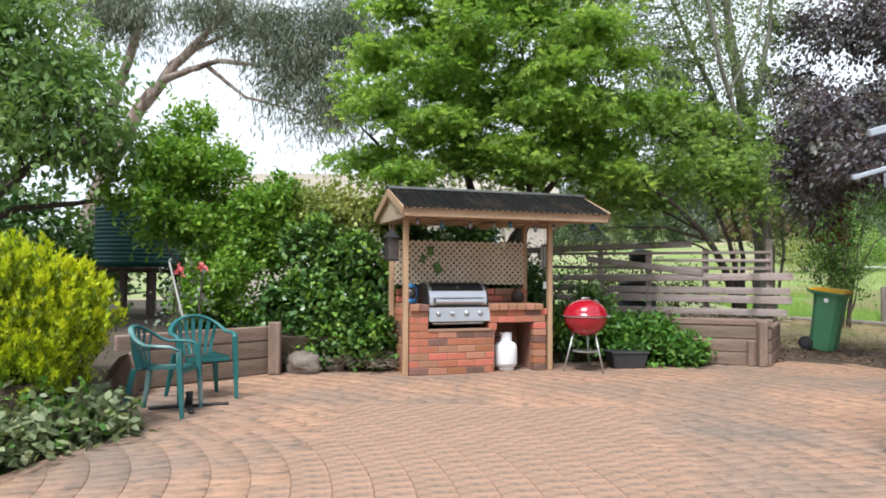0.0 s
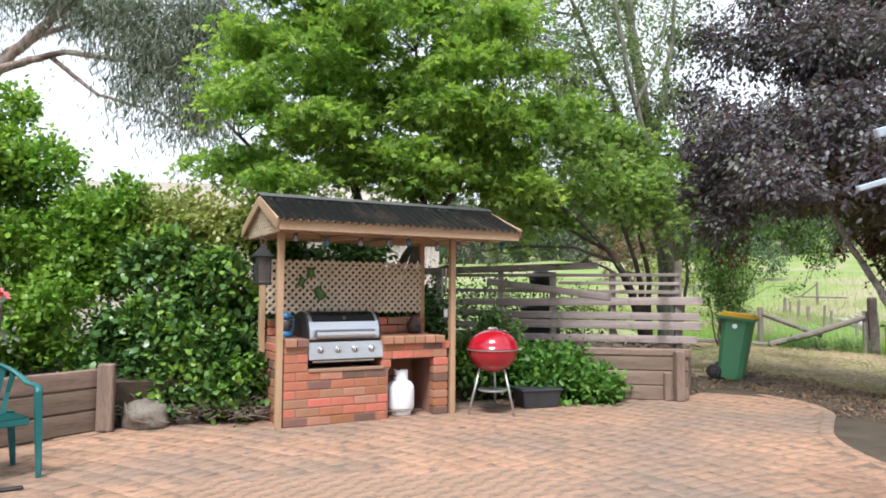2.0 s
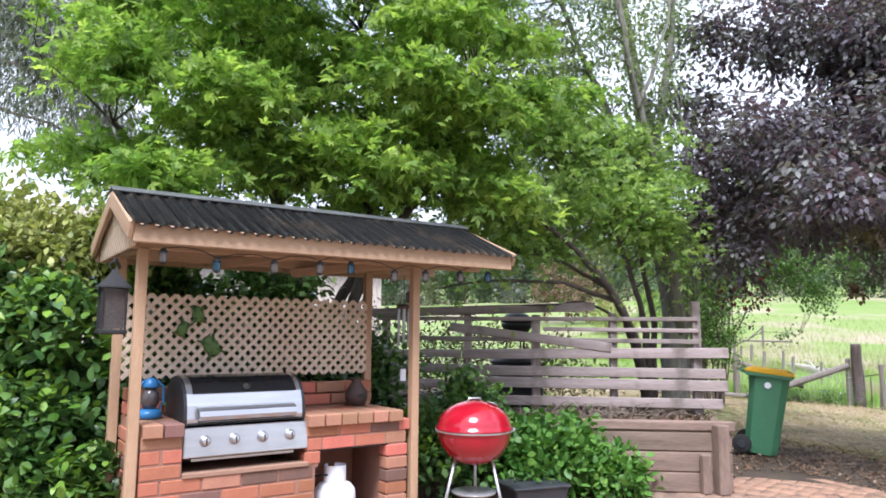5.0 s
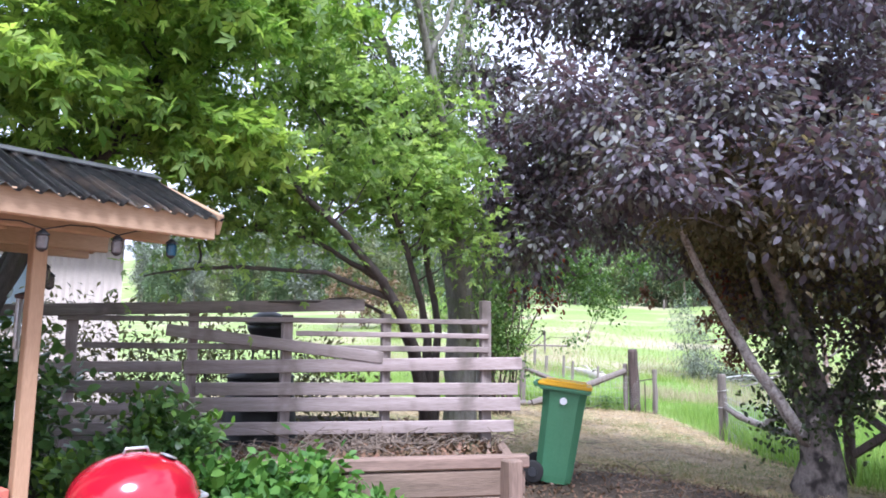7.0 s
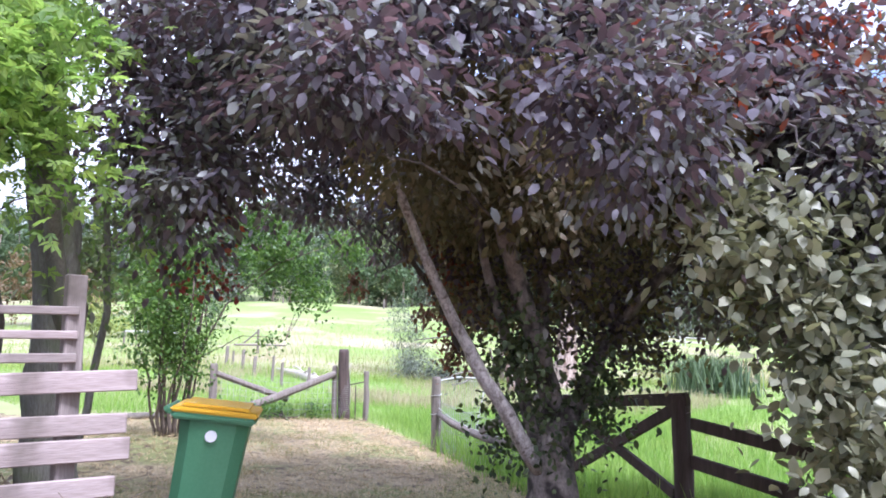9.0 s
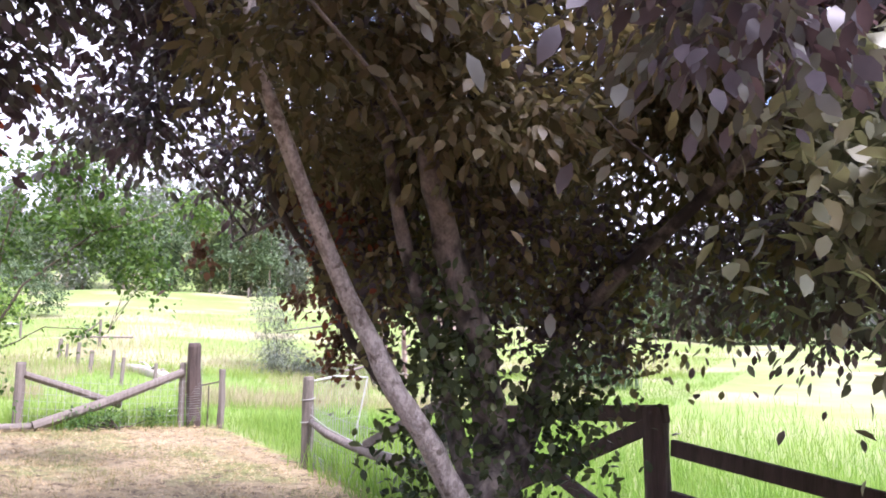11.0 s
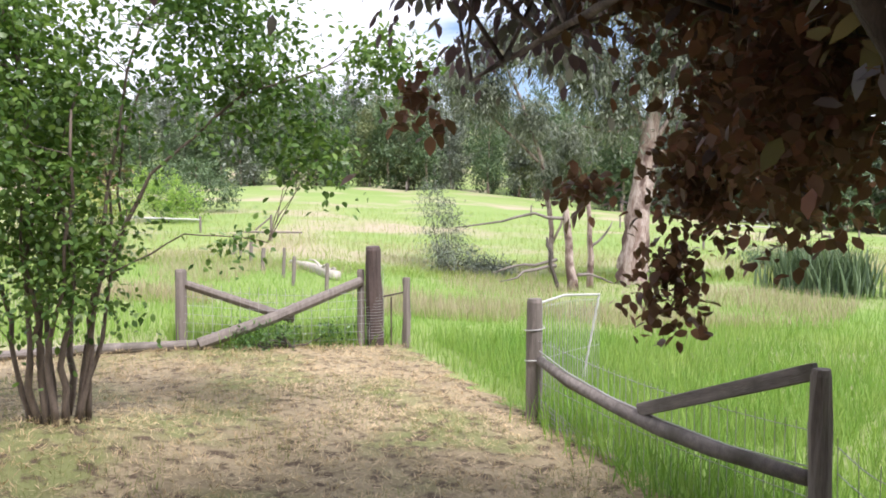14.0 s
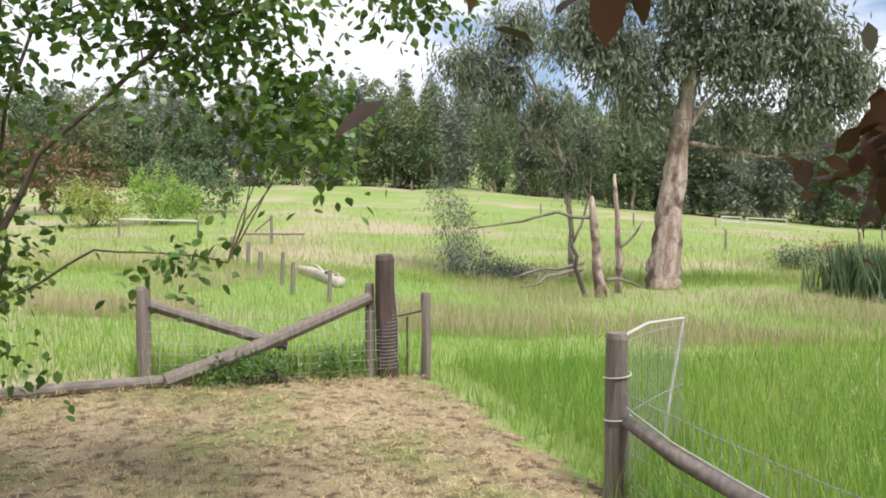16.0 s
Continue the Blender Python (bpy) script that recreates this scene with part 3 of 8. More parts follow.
def build_shelter():
    t = thing("barbecue_shelter", "small pine shelter with a dark corrugated gable roof", "shelter", m=SH)
    for x, y, h in ((0, 0, 1.87), (1.9, 0, 1.87), (0.0, 0.66, 1.87), (1.86, 0.66, 1.87)):
        part("post", box(0.06, 0.06, h, Matrix.Translation((0, 0, h / 2)), 0.004), M["pine"], t, m=Matrix.Translation((x, y, 0)))
    x0, x1, y0, y1, ym, ze, zr = -0.12, 2.54, -0.34, 0.98, 0.32, 1.905, 2.19
    sl = (zr - ze) / (ym - y0)
    # plates and rafters
    beam_thing("plate", (x0 + 0.04, 0, 1.91), (x1 - 0.04, 0, 1.91), 0.045, 0.09, M["pine_x"], t)
    beam_thing("plate", (x0 + 0.04, 0.66, 1.91), (x1 - 0.04, 0.66, 1.91), 0.045, 0.09, M["pine_x"], t)
    for x in (0.0, 0.62, 1.26, 1.9):
        for ya, yb in ((y0 + 0.02, ym), (y1 - 0.02, ym)):
            beam_thing("rafter", (x, ya, ze + 0.0), (x, yb, zr - 0.05), 0.04, 0.07, M["pine_x"], t)
    beam_thing("collar_tie", (0.0, 0.0, 1.9), (0.0, 0.66, 1.9), 0.04, 0.08, M["pine_x"], t)
    beam_thing("brace", (0.62, 0.62, 1.86), (1.1, 0.06, 1.93), 0.04, 0.07, M["pine_x"], t)
    beam_thing("brace", (1.2, 0.66, 1.83), (1.8, 0.1, 1.9), 0.04, 0.07, M["pine_x"], t)
    # fascias and barge boards
    beam_thing("fascia", (x0, y0, ze + 0.005), (x1, y0, ze + 0.005), 0.028, 0.105, M["pine_x"], t)
    beam_thing("fascia", (x0, y1, ze + 0.005), (x1, y1, ze + 0.005), 0.028, 0.105, M["pine_x"], t)
    for x in (x0 - 0.015, x1 + 0.015):
        for ya in (y0 - 0.02, y1 + 0.02):
            beam_thing("barge_board", (x, ya, ze + 0.02), (x, ym, zr + 0.01), 0.028, 0.10, M["pine_x"], t)
    # corrugated sheets
    for side, ya in ((1, y0 - 0.05), (-1, y1 + 0.05)):
        n = 34 * 6
        b = bmesh.new()
        zl = ze + 0.075 - sl * 0.05
        top, low = [], []
        for i in range(n + 1):
            x = x0 - 0.02 + (x1 - x0 + 0.04) * i / n
            w = 0.016 * sin(2 * pi * i / 6)
            low.append(b.verts.new((x, ya, zl + w + 0.006 * noise.noise(Vector((x * 4, 0, side))))))
            top.append(b.verts.new((x, ym, zr + 0.075 + w)))
        for i in range(n):
            b.faces.new((low[i], low[i + 1], top[i + 1], top[i]))
        bmesh.ops.solidify(b, geom=b.faces[:], thickness=0.005)
        part("roof_sheet", b, M["roof"], t, "dark corrugated roof sheet with dry leaf litter", smooth=True)
    b = bmesh.new()
    for s in (1, -1):
        box(x1 - x0 + 0.06, 0.10, 0.006, Matrix.Translation(((x0 + x1) / 2, ym - s * 0.045, zr + 0.073)) @ Matrix.Rotation(s * math.atan(sl), 4, "X"), 0, b)
    part("ridge_cap", b, M["ridge"], t, "dark grey metal ridge cap")
    # lattice panels: two layers of crossed slats
    def lattice(name, xa, xb, za, zb, y, m):
        b = bmesh.new()
        step, w, th = 0.080, 0.0285, 0.006
        for layer, sgn in ((0, 1), (1, -1)):
            k = -int((zb - za) / step) - 2
            while k * step < (xb - xa) + (zb - za):
                # the line x + sgn*z = c, cut to the panel
                c = k * step
                u0, u1 = max(0, c), min(xb - xa, c + (zb - za))
                k += 1
                if u1 - u0 < 0.015:
                    continue
                za_, zb_ = u0 - c, u1 - c
                if sgn < 0:
                    za_, zb_ = (zb - za) - za_, (zb - za) - zb_
                p, q = Vector((xa + u0, y + layer * th, za + za_)), Vector((xa + u1, y + layer * th, za + zb_))
                d = (q - p).normalized()
                nrm = Vector((-d.z, 0, d.x)) * w / 2
                vs = [b.verts.new(a + o + Vector((0, e, 0))) for e in (0, th) for a, o in ((p, nrm), (q, nrm), (q, -nrm), (p, -nrm))]
                for f in ((0, 1, 2, 3), (7, 6, 5, 4), (0, 4, 5, 1), (1, 5, 6, 2), (2, 6, 7, 3), (3, 7, 4, 0)):
                    b.faces.new([vs[i] for i in f])
        bmesh.ops.recalc_face_normals(b, faces=b.faces)
        return part(name, b, M["lattice"], t, "cream diagonal lattice panel", m=m)
    lattice("lattice_panel", 0.03, 1.83, 1.07, 1.63, 0.615, None)
    # gable lattice: clipped to the triangle
    g = lattice("lattice_panel", -0.26, 0.92, 1.86, 2.22, 0.0, Matrix.Translation((x0 + 0.03, 0, 0)) @ Matrix.Rotation(pi / 2, 4, "Z"))
    bm = bmesh.new()
    bm.from_mesh(g.data)
    for no, s in ((Vector((-sl, 0, 1)), y0), (Vector((sl, 0, 1)), y1)):
        bmesh.ops.bisect_plane(bm, geom=bm.verts[:] + bm.edges[:] + bm.faces[:], plane_co=(s, 0, ze + 0.03), plane_no=no, clear_outer=True)
    bm.to_mesh(g.data)
    bm.free()
    return t


build_shelter()


def build_brick_barbecue():
    """The brick base: left pier, grill bay, right pier with an arch for the gas bottle; courses of single bricks."""
    t = thing("brick_barbecue", "red and brown brick barbecue base with a tiled bench top", "barbecue base", m=SH @ Matrix.Translation((0.045, 0.0, 0)))
    L, H, D = 0.230, 0.076, 0.110
    pit_h, pit_l = 0.0865, 0.241
    W, DEP = 1.78, 0.62
    lean = {}
    for nm, l in (("a", L), ("b", 0.11), ("c", 0.17)):
        me = bpy.data.meshes.new("brick_" + nm)
        b = box(l, D, H, None, 0.005)
        b.to_mesh(me)
        b.free()
        lean[nm] = (l, me)
    kinds = [(M["brick"], 5), (M["brick_dark"], 2), (M["brick_tan"], 2)]
    meshes = {}
    rng = random.Random(5)

    def lay(nm, x, y, z, turn=0.0, odds=(5, 1.6, 2.6)):
        kind = rng.choices([0, 1, 2], odds)[0]
        key = nm, kind
        if key not in meshes:
            meshes[key] = lean[nm][1].copy()
            meshes[key].materials.append(kinds[kind][0])
        part("brick", meshes[key], None, t, m=Matrix.Translation((x, y + rng.uniform(-0.003, 0.003), z)) @ Matrix.Rotation(turn, 4, "Z") @ Matrix.Rotation(rng.uniform(-0.01, 0.01), 4, "Y"))

    def run(xa, xb, y, z, shift, turn=False):
        x = xa
        first = True
        while x < xb - 0.03:
            l = 0.11 if first and shift else L
            l = min(l, xb - x)
            nm = "a" if l > 0.2 else "c" if l > 0.14 else "b"
            if turn:
                lay(nm, y, x + l / 2, z, pi / 2)
            else:
                lay(nm, x + l / 2, y, z)
            x += l + 0.011
            first = False
    core = bmesh.new()

    def fill(xa, xb, ya, yb, za, zb):
        box(xb - xa, yb - ya, zb - za, Matrix.Translation(((xa + xb) / 2, (ya + yb) / 2, (za + zb) / 2)), 0, core)
    n = 9
    for c in range(n):
        z = 0.004 + H / 2 + c * pit_h
        s = c % 2
        y = D / 2 - 0.02
        if c < 7:
            if c == 6:
                run(0.0, 0.24, y, z, s)
            else:
                run(0.0, 1.10, y, z, s)
        else:
            run(0.0, 0.24, y, z, s)
        if c < 7:
            run(1.64, W, y, z, 0)
            if c >= 6:
                run(1.02, 1.12, y, z, 0)
        else:
            run(1.02, W, y, z, s)
        # left side, and the right side
        run(0.1, DEP, 0.045, z, s, True)
        run(0.1, DEP, W - 0.045, z, s, True)
    # ledge under the grill
    part("ledge", box(0.80, 0.10, 0.030, Matrix.Translation((0.64, 0.02, 0.528)), 0.004), M["sleeper_pale"], t, "weathered brown timber ledge under the grill")
    # bench tops of paving bricks, laid flat
    for x in np.arange(1.08, W - 0.02, 0.121):
        for y in (0.06, 0.30, 0.54):
            lay("a", float(x), y, 0.004 + H / 2 + 9 * pit_h - 0.02, pi / 2, (0.6, 0.25, 5))
    for y in (0.06, 0.30, 0.54):
        lay("a", 0.06, y, 0.004 + H / 2 + 9 * pit_h - 0.02, pi / 2, (0.6, 0.25, 5))
        lay("a", 0.18, y, 0.004 + H / 2 + 9 * pit_h - 0.02, pi / 2, (0.6, 0.25, 5))
    # low upstand at the back
    for c in range(2):
        run(0.0, W, DEP - 0.05, 0.004 + H / 2 + (10 + c) * pit_h - 0.02, c)
    fill(0.002, 1.09, -0.014, DEP - 0.02, 0, 0.52)
    fill(0.002, 0.235, -0.014, DEP - 0.02, 0.5, 0.76)
    fill(1.03, W - 0.002, -0.014, DEP - 0.02, 0.61, 0.76)
    fill(1.645, W - 0.002, -0.014, DEP - 0.02, 0, 0.62)
    fill(0.2, 1.70, DEP - 0.08, DEP - 0.02, 0, 0.9)
    fill(1.03, 1.11, -0.014, DEP - 0.02, 0.5, 0.62)
    part("core", core, M["mortar"], t)
    part("lintel", box(0.60, 0.09, 0.012, Matrix.Translation((1.37, 0.04, 0.604))), M["black"], t, "dark steel lintel")


def build_grill():
    t = thing("gas_grill", "stainless steel four-burner gas grill with a dark glass hood", "gas grill", m=sh(0.30, 0.03, 0.60))
    W, D = 0.76, 0.50
    part("body", box(W, D, 0.18, Matrix.Translation((W / 2, D / 2 + 0.01, 0.11)), 0.006), M["black"], t)
    panel = part("control_panel", box(W + 0.03, 0.05, 0.175, Matrix.Translation((W / 2, -0.025, 0.115)) @ Matrix.Rotation(radians(-6), 4, "X"), 0.006), M["steel"], t, "brushed steel control panel")
    for i in range(4):
        k = part("knob", lathe([(0.034, 0), (0.034, 0.006), (0.026, 0.012), (0.024, 0.034), (0.018, 0.038)], 20, None,
                 Matrix.Translation((0.11 + i * 0.18, -0.05, 0.125)) @ Matrix.Rotation(radians(84), 4, "X")), M["steel"], t, "steel burner knob", smooth=True)
        part("pointer", box(0.008, 0.006, 0.04, Matrix.Translation((0.11 + i * 0.18, -0.089, 0.125)), 0.001), M["black"], k)
    # hood: a rolled lid, steel below and dark glass above
    prof = [(0.0, 0.215), (-0.005, 0.25), (0.005, 0.33), (0.035, 0.40), (0.085, 0.455), (0.16, 0.49), (0.25, 0.50), (0.36, 0.48), (0.44, 0.42), (0.47, 0.33), (0.48, 0.215)]

    def strip(pr, xa, xb, off=0.0):
        b = bmesh.new()
        a = [b.verts.new((xa, y - off, z + off * 0.4)) for y, z in pr]
        c = [b.verts.new((xb, y - off, z + off * 0.4)) for y, z in pr]
        for i in range(len(pr) - 1):
            b.faces.new((a[i], a[i + 1], c[i + 1], c[i]))
        bmesh.ops.recalc_face_normals(b, faces=b.faces)
        bmesh.ops.solidify(b, geom=b.faces[:], thickness=0.006)
        return b
    part("hood", strip(prof, 0.01, W - 0.01), M["steel"], t, "curved stainless hood", smooth=False)
    part("hood_window", strip(prof[3:8], 0.045, W - 0.045, 0.009), M["hood_glass"], t, "dark glass hood window")
    for x in (0.0, W):
        b = bmesh.new()
        vs = [b.verts.new((x + s * 0.02, y, z)) for s in (-0.5, 0.5) for y, z in prof]
        k = len(prof)
        b.faces.new(vs[:k])
        b.faces.new(vs[k:][::-1])
        for i in range(k):
            j = (i + 1) % k
            b.faces.new((vs[i], vs[k + i], vs[k + j], vs[j]))
        bmesh.ops.recalc_face_normals(b, faces=b.faces)
        part("hood_end", b, M["black"], t, "dark cast end of the hood")
    lip = [(-0.004, 0.232), (-0.045, 0.245), (-0.062, 0.27), (-0.056, 0.30), (-0.02, 0.318), (0.004, 0.322)]
    part("hood_handle", strip(lip, 0.07, W - 0.07), M["steel"], t, "broad curved steel lip of the hood", smooth=False)
    part("hood_seam", box(W - 0.02, 0.012, 0.012, Matrix.Translation((W / 2, -0.004, 0.222)), 0.003), M["black"], t)
    part("drip_tray", box(W - 0.1, 0.40, 0.02, Matrix.Translation((W / 2, 0.22, 0.005)), 0.003), M["steel"], t)
    part("badge", lathe([(0.022, 0), (0.022, 0.004)], 16, None, Matrix.Translation((W / 2, 0.037, 0.435)) @ Matrix.Rotation(radians(50), 4, "X")), M["chrome"], t, "round temperature gauge")


def build_gas_bottle():
    t = thing("gas_bottle", "white gas cylinder standing in the brick recess", "gas bottle", m=sh(1.35, 0.13, 0.0))
    R = 0.145
    part("cylinder", lathe([(0.10, 0.035), (R * 0.92, 0.06), (R, 0.10), (R, 0.27), (R * 0.95, 0.315), (R * 0.75, 0.35), (0.05, 0.372)], 28), M["white"], t, smooth=True)
    part("foot_ring", lathe([(0.105, 0.004), (0.11, 0.0), (0.11, 0.045), (0.10, 0.05)], 28), M["white"], t, smooth=True)
    b = bmesh.new()
    for i in range(22):
        a0, a1 = radians(20 + i * 320 / 22), radians(20 + (i + 1) * 320 / 22)
        vs = [b.verts.new((r * sin(a), r * cos(a) * 0.9, z)) for r in (0.078, 0.072) for a, z in ((a0, 0.355), (a1, 0.355), (a1, 0.475), (a0, 0.475))]
        for f in ((3, 2, 1, 0), (4, 5, 6, 7), (2, 3, 7, 6), (0, 1, 5, 4)):
            b.faces.new([vs[k] for k in f])
    part("collar", b, M["white"], t, "white valve guard")
    v = part("valve", lathe([(0.016, 0.37), (0.016, 0.42), (0.024, 0.425), (0.024, 0.44)], 12), M["chrome"], t, "brass valve")
    part("hose", tube([(0, -0.02, 0.41), (-0.10, -0.03, 0.42), (-0.17, 0.05, 0.40), (-0.18, 0.25, 0.45)], 0.008, 8), M["rubber"], t, "black rubber hose")


def build_kettle():
    t = thing("kettle_grill", "red enamel kettle barbecue on three metal legs", "kettle barbecue", m=pose(1.76, 8.56, 0, 0, 0, 10))
    R = 0.268
    bowl = [(0.03, 0.44)] + [(R * cos(radians(a)), 0.68 + 0.24 * sin(radians(a))) for a in (-80, -65, -50, -35, -20, -8, 0)] + [(R + 0.01, 0.685)]
    part("bowl", lathe(bowl, 36), M["red"], t, "glossy red bowl", smooth=True)
    lid = [(R + 0.012, 0.692), (R + 0.012, 0.708), (R, 0.715)] + [(R * cos(radians(a)), 0.71 + 0.185 * sin(radians(a))) for a in (10, 22, 36, 50, 64, 78, 86)]
    l = part("lid", lathe(lid, 36), M["red"], t, "glossy red domed lid", smooth=True)
    part("lid_handle", tube([(-0.055, 0, 0.885), (-0.045, 0, 0.912), (0.045, 0, 0.912), (0.055, 0, 0.885)], 0.008, 8), M["zinc"], l, "grey lid handle", smooth=True)
    part("lid_vent", lathe([(0.04, 0.0), (0.04, 0.008), (0.01, 0.01)], 16, None, Matrix.Translation((0.12, -0.06, 0.872)) @ Matrix.Rotation(radians(24), 4, "Y")), M["zinc"], l)
    part("rim", lathe([(R + 0.004, 0.683), (R + 0.016, 0.683), (R + 0.016, 0.691), (R + 0.004, 0.691)], 36), M["zinc"], t, "grey metal rim")
    part("side_handle", tube([(0.26, -0.06, 0.68), (0.305, -0.05, 0.68), (0.305, 0.05, 0.68), (0.26, 0.06, 0.68)], 0.012, 8), M["zinc"], t, "pale side handle")
    for a in (-60, 62, 182):
        a = radians(a)
        leg = part("leg", tube([(0.15 * cos(a), 0.15 * sin(a), 0.50), (0.285 * cos(a), 0.285 * sin(a), 0.0)], 0.0115, 10), M["zinc"], t, "bare metal leg", smooth=True)
    part("ash_tray", lathe([(0.02, 0.235), (0.15, 0.24), (0.165, 0.255), (0.16, 0.257), (0.02, 0.243)], 28), M["zinc"], t, "round metal ash tray", smooth=True)


def build_tub():
    t = thing("planter_tub", "black plastic tub under the green groundcover", "tub", m=pose(2.35, 8.95, 0, 0, 0, 8))
    b = bmesh.new()
    lo = [b.verts.new((sx * 0.20, sy * 0.14, 0.0)) for sx, sy in ((-1, -1), (1, -1), (1, 1), (-1, 1))]
    hi = [b.verts.new((sx * 0.24, sy * 0.18, 0.21)) for sx, sy in ((-1, -1), (1, -1), (1, 1), (-1, 1))]
    inn = [b.verts.new((sx * 0.22, sy * 0.16, 0.19)) for sx, sy in ((-1, -1), (1, -1), (1, 1), (-1, 1))]
    b.faces.new(lo[::-1])
    for i in range(4):
        j = (i + 1) % 4
        b.faces.new((lo[i], lo[j], hi[j], hi[i]))
        b.faces.new((hi[i], hi[j], inn[j], inn[i]))
    b.faces.new(inn)
    bmesh.ops.bevel(b, geom=b.edges[:], offset=0.01, segments=2, affect="EDGES")
    part("body", b, M["tub"], t)
    part("rim", box(0.50, 0.38, 0.02, Matrix.Translation((0, 0, 0.205)), 0.006), M["tub"], t)


def build_bin():
    t = thing("wheelie_bin", "green wheeled rubbish bin with a yellow lid on bare soil", "rubbish bin", m=pose(5.72, 10.57, gh(5.74, 10.55) + 0.012, 0, 0, 49) @ Matrix.Rotation(radians(7), 4, "X"))
    b = bmesh.new()
    # square foot, wider rim; wheels at the back (+y is the back, local x across)
    sec = [(0.0, 0.19, 0.165, 0.02), (0.06, 0.20, 0.175, 0.02), (0.70, 0.225, 0.20, 0.0), (0.86, 0.235, 0.215, 0.0)]
    rings = []
    for z, hx, hy, sh_ in sec:
        ring = []
        for k in range(16):
            a = 2 * pi * (k + 0.5) / 16
            cx, cy = cos(a), sin(a)
            q = max(abs(cx), abs(cy)) ** 0.82
            ring.append(b.verts.new((cx / q * hx, cy / q * hy + sh_, z)))
        rings.append(ring)
    for a, c in zip(rings, rings[1:]):
        for k in range(16):
            b.faces.new((a[k], a[(k + 1) % 16], c[(k + 1) % 16], c[k]))
    b.faces.new(rings[0][::-1])
    b.faces.new(rings[-1])
    part("body", b, M["bin_green"], t, smooth=False)
    part("rim", box(0.54, 0.49, 0.045, Matrix.Translation((0, 0.0, 0.865)), 0.015, None, 2), M["bin_green"], t)
    lid = bmesh.new()
    box(0.535, 0.51, 0.03, Matrix.Translation((0, 0.0, 0.90)), 0.012, lid, 2)
    box(0.44, 0.41, 0.03, Matrix.Translation((0, 0.0, 0.922)), 0.014, lid, 2)
    l = part("lid", lid, M["bin_yellow"], t, "yellow plastic lid")
    part("hinge_bar", tube([(-0.2, 0.285, 0.89), (0.2, 0.285, 0.89)], 0.016, 10), M["bin_green"], t, "rear grip bar")
    for x in (-0.18, 0.18):
        part("grip", box(0.03, 0.07, 0.04, Matrix.Translation((x, 0.255, 0.88)), 0.006), M["bin_green"], t)
    for x in (-0.245, 0.245):
        w = part("wheel", lathe([(0.085, -0.025), (0.10, -0.02), (0.10, 0.02), (0.085, 0.025), (0.06, 0.018), (0.02, 0.02)], 24, None,
                 Matrix.Translation((x, 0.21, 0.085)) @ Matrix.Rotation(pi / 2, 4, "Y")), M["rubber"], t, "black rubber wheel", smooth=True)
        part("hub", lathe([(0.045, 0), (0.04, 0.03)], 16, None, Matrix.Translation((x + math.copysign(0.012, x), 0.21, 0.085)) @ Matrix.Rotation(math.copysign(pi / 2, x), 4, "Y")), M["tub"], w)
    part("axle", tube([(-0.24, 0.21, 0.085), (0.24, 0.21, 0.085)], 0.011, 8), M["zinc"], t)
    part("badge", lathe([(0.034, 0), (0.034, 0.003)], 20, None, Matrix.Translation((-0.243, 0.0, 0.76)) @ Matrix.Rotation(radians(-87), 4, "Y")), M["white"], t, "round white emblem")
    return t


build_brick_barbecue()
build_grill()
build_gas_bottle()
build_kettle()
build_tub()
build_bin()


# ---- slatted timber fence and sleeper walls ----
def build_fence():
    t = thing("timber_fence", "weathered grey paling fence with uneven rails above a sleeper wall", "fence")
    p0, d = Vector((4.86, 10.42, 0)), Vector((-0.94, 0.34, 0))
    nrm = Vector((-0.34, -0.94, 0))

    def at(s, z, off=0.0):
        q = p0 + d * s + nrm * off
        return Vector((q.x, q.y, z))
    for s, z1, w in ((0.02, 1.75, 0.10), (0.92, 1.62, 0.08), (1.78, 1.60, 0.09), (2.55, 1.62, 0.08), (3.5, 1.6, 0.09)):
        beam_thing("post", at(s, 0.42, -0.05), at(s, z1, -0.05), 0.06, w, M["grey_wood"], t)
    # thin rails, wide boards (a dark gap between), and the low boards
    for za, zb, h, s0, s1 in ((1.555, 1.55, 0.045, 0.0, 3.6), (1.43, 1.44, 0.045, 0.0, 1.7), (1.31, 1.33, 0.05, 0.0, 3.4)):
        beam_thing("rail", at(s0, za, 0.0), at(s1, zb, 0.0), 0.022, h, M["grey_wood"], t)
    beam_thing("rail", at(1.12, 1.69, 0.02), at(4.1, 1.60, 0.02), 0.028, 0.10, M["grey_wood"], t, "pale wide top rail")
    beam_thing("fallen_rail", at(0.95, 1.24, 0.03), at(2.75, 1.46, 0.03), 0.03, 0.10, M["grey_wood"], t, "slipped rail lying aslant")
    for za, zb, h, s0, s1, off in ((1.19, 1.15, 0.11, -0.30, 2.60, 0.02), (0.965, 0.975, 0.105, -0.26, 2.5, 0.02), (0.835, 0.85, 0.115, -0.28, 2.56, 0.03), (0.645, 0.65, 0.105, -0.22, 2.6, 0.02),
                                   (1.16, 1.15, 0.09, 2.62, 3.9, 0.0), (0.99, 1.0, 0.10, 2.58, 3.9, 0.0), (0.82, 0.82, 0.10, 2.6, 3.9, 0.0), (0.66, 0.66, 0.10, 2.62, 3.8, 0.0)):
        beam_thing("board", at(s0, za, off), at(s1, zb, off), 0.026, h, M["grey_wood"], t)
    return t


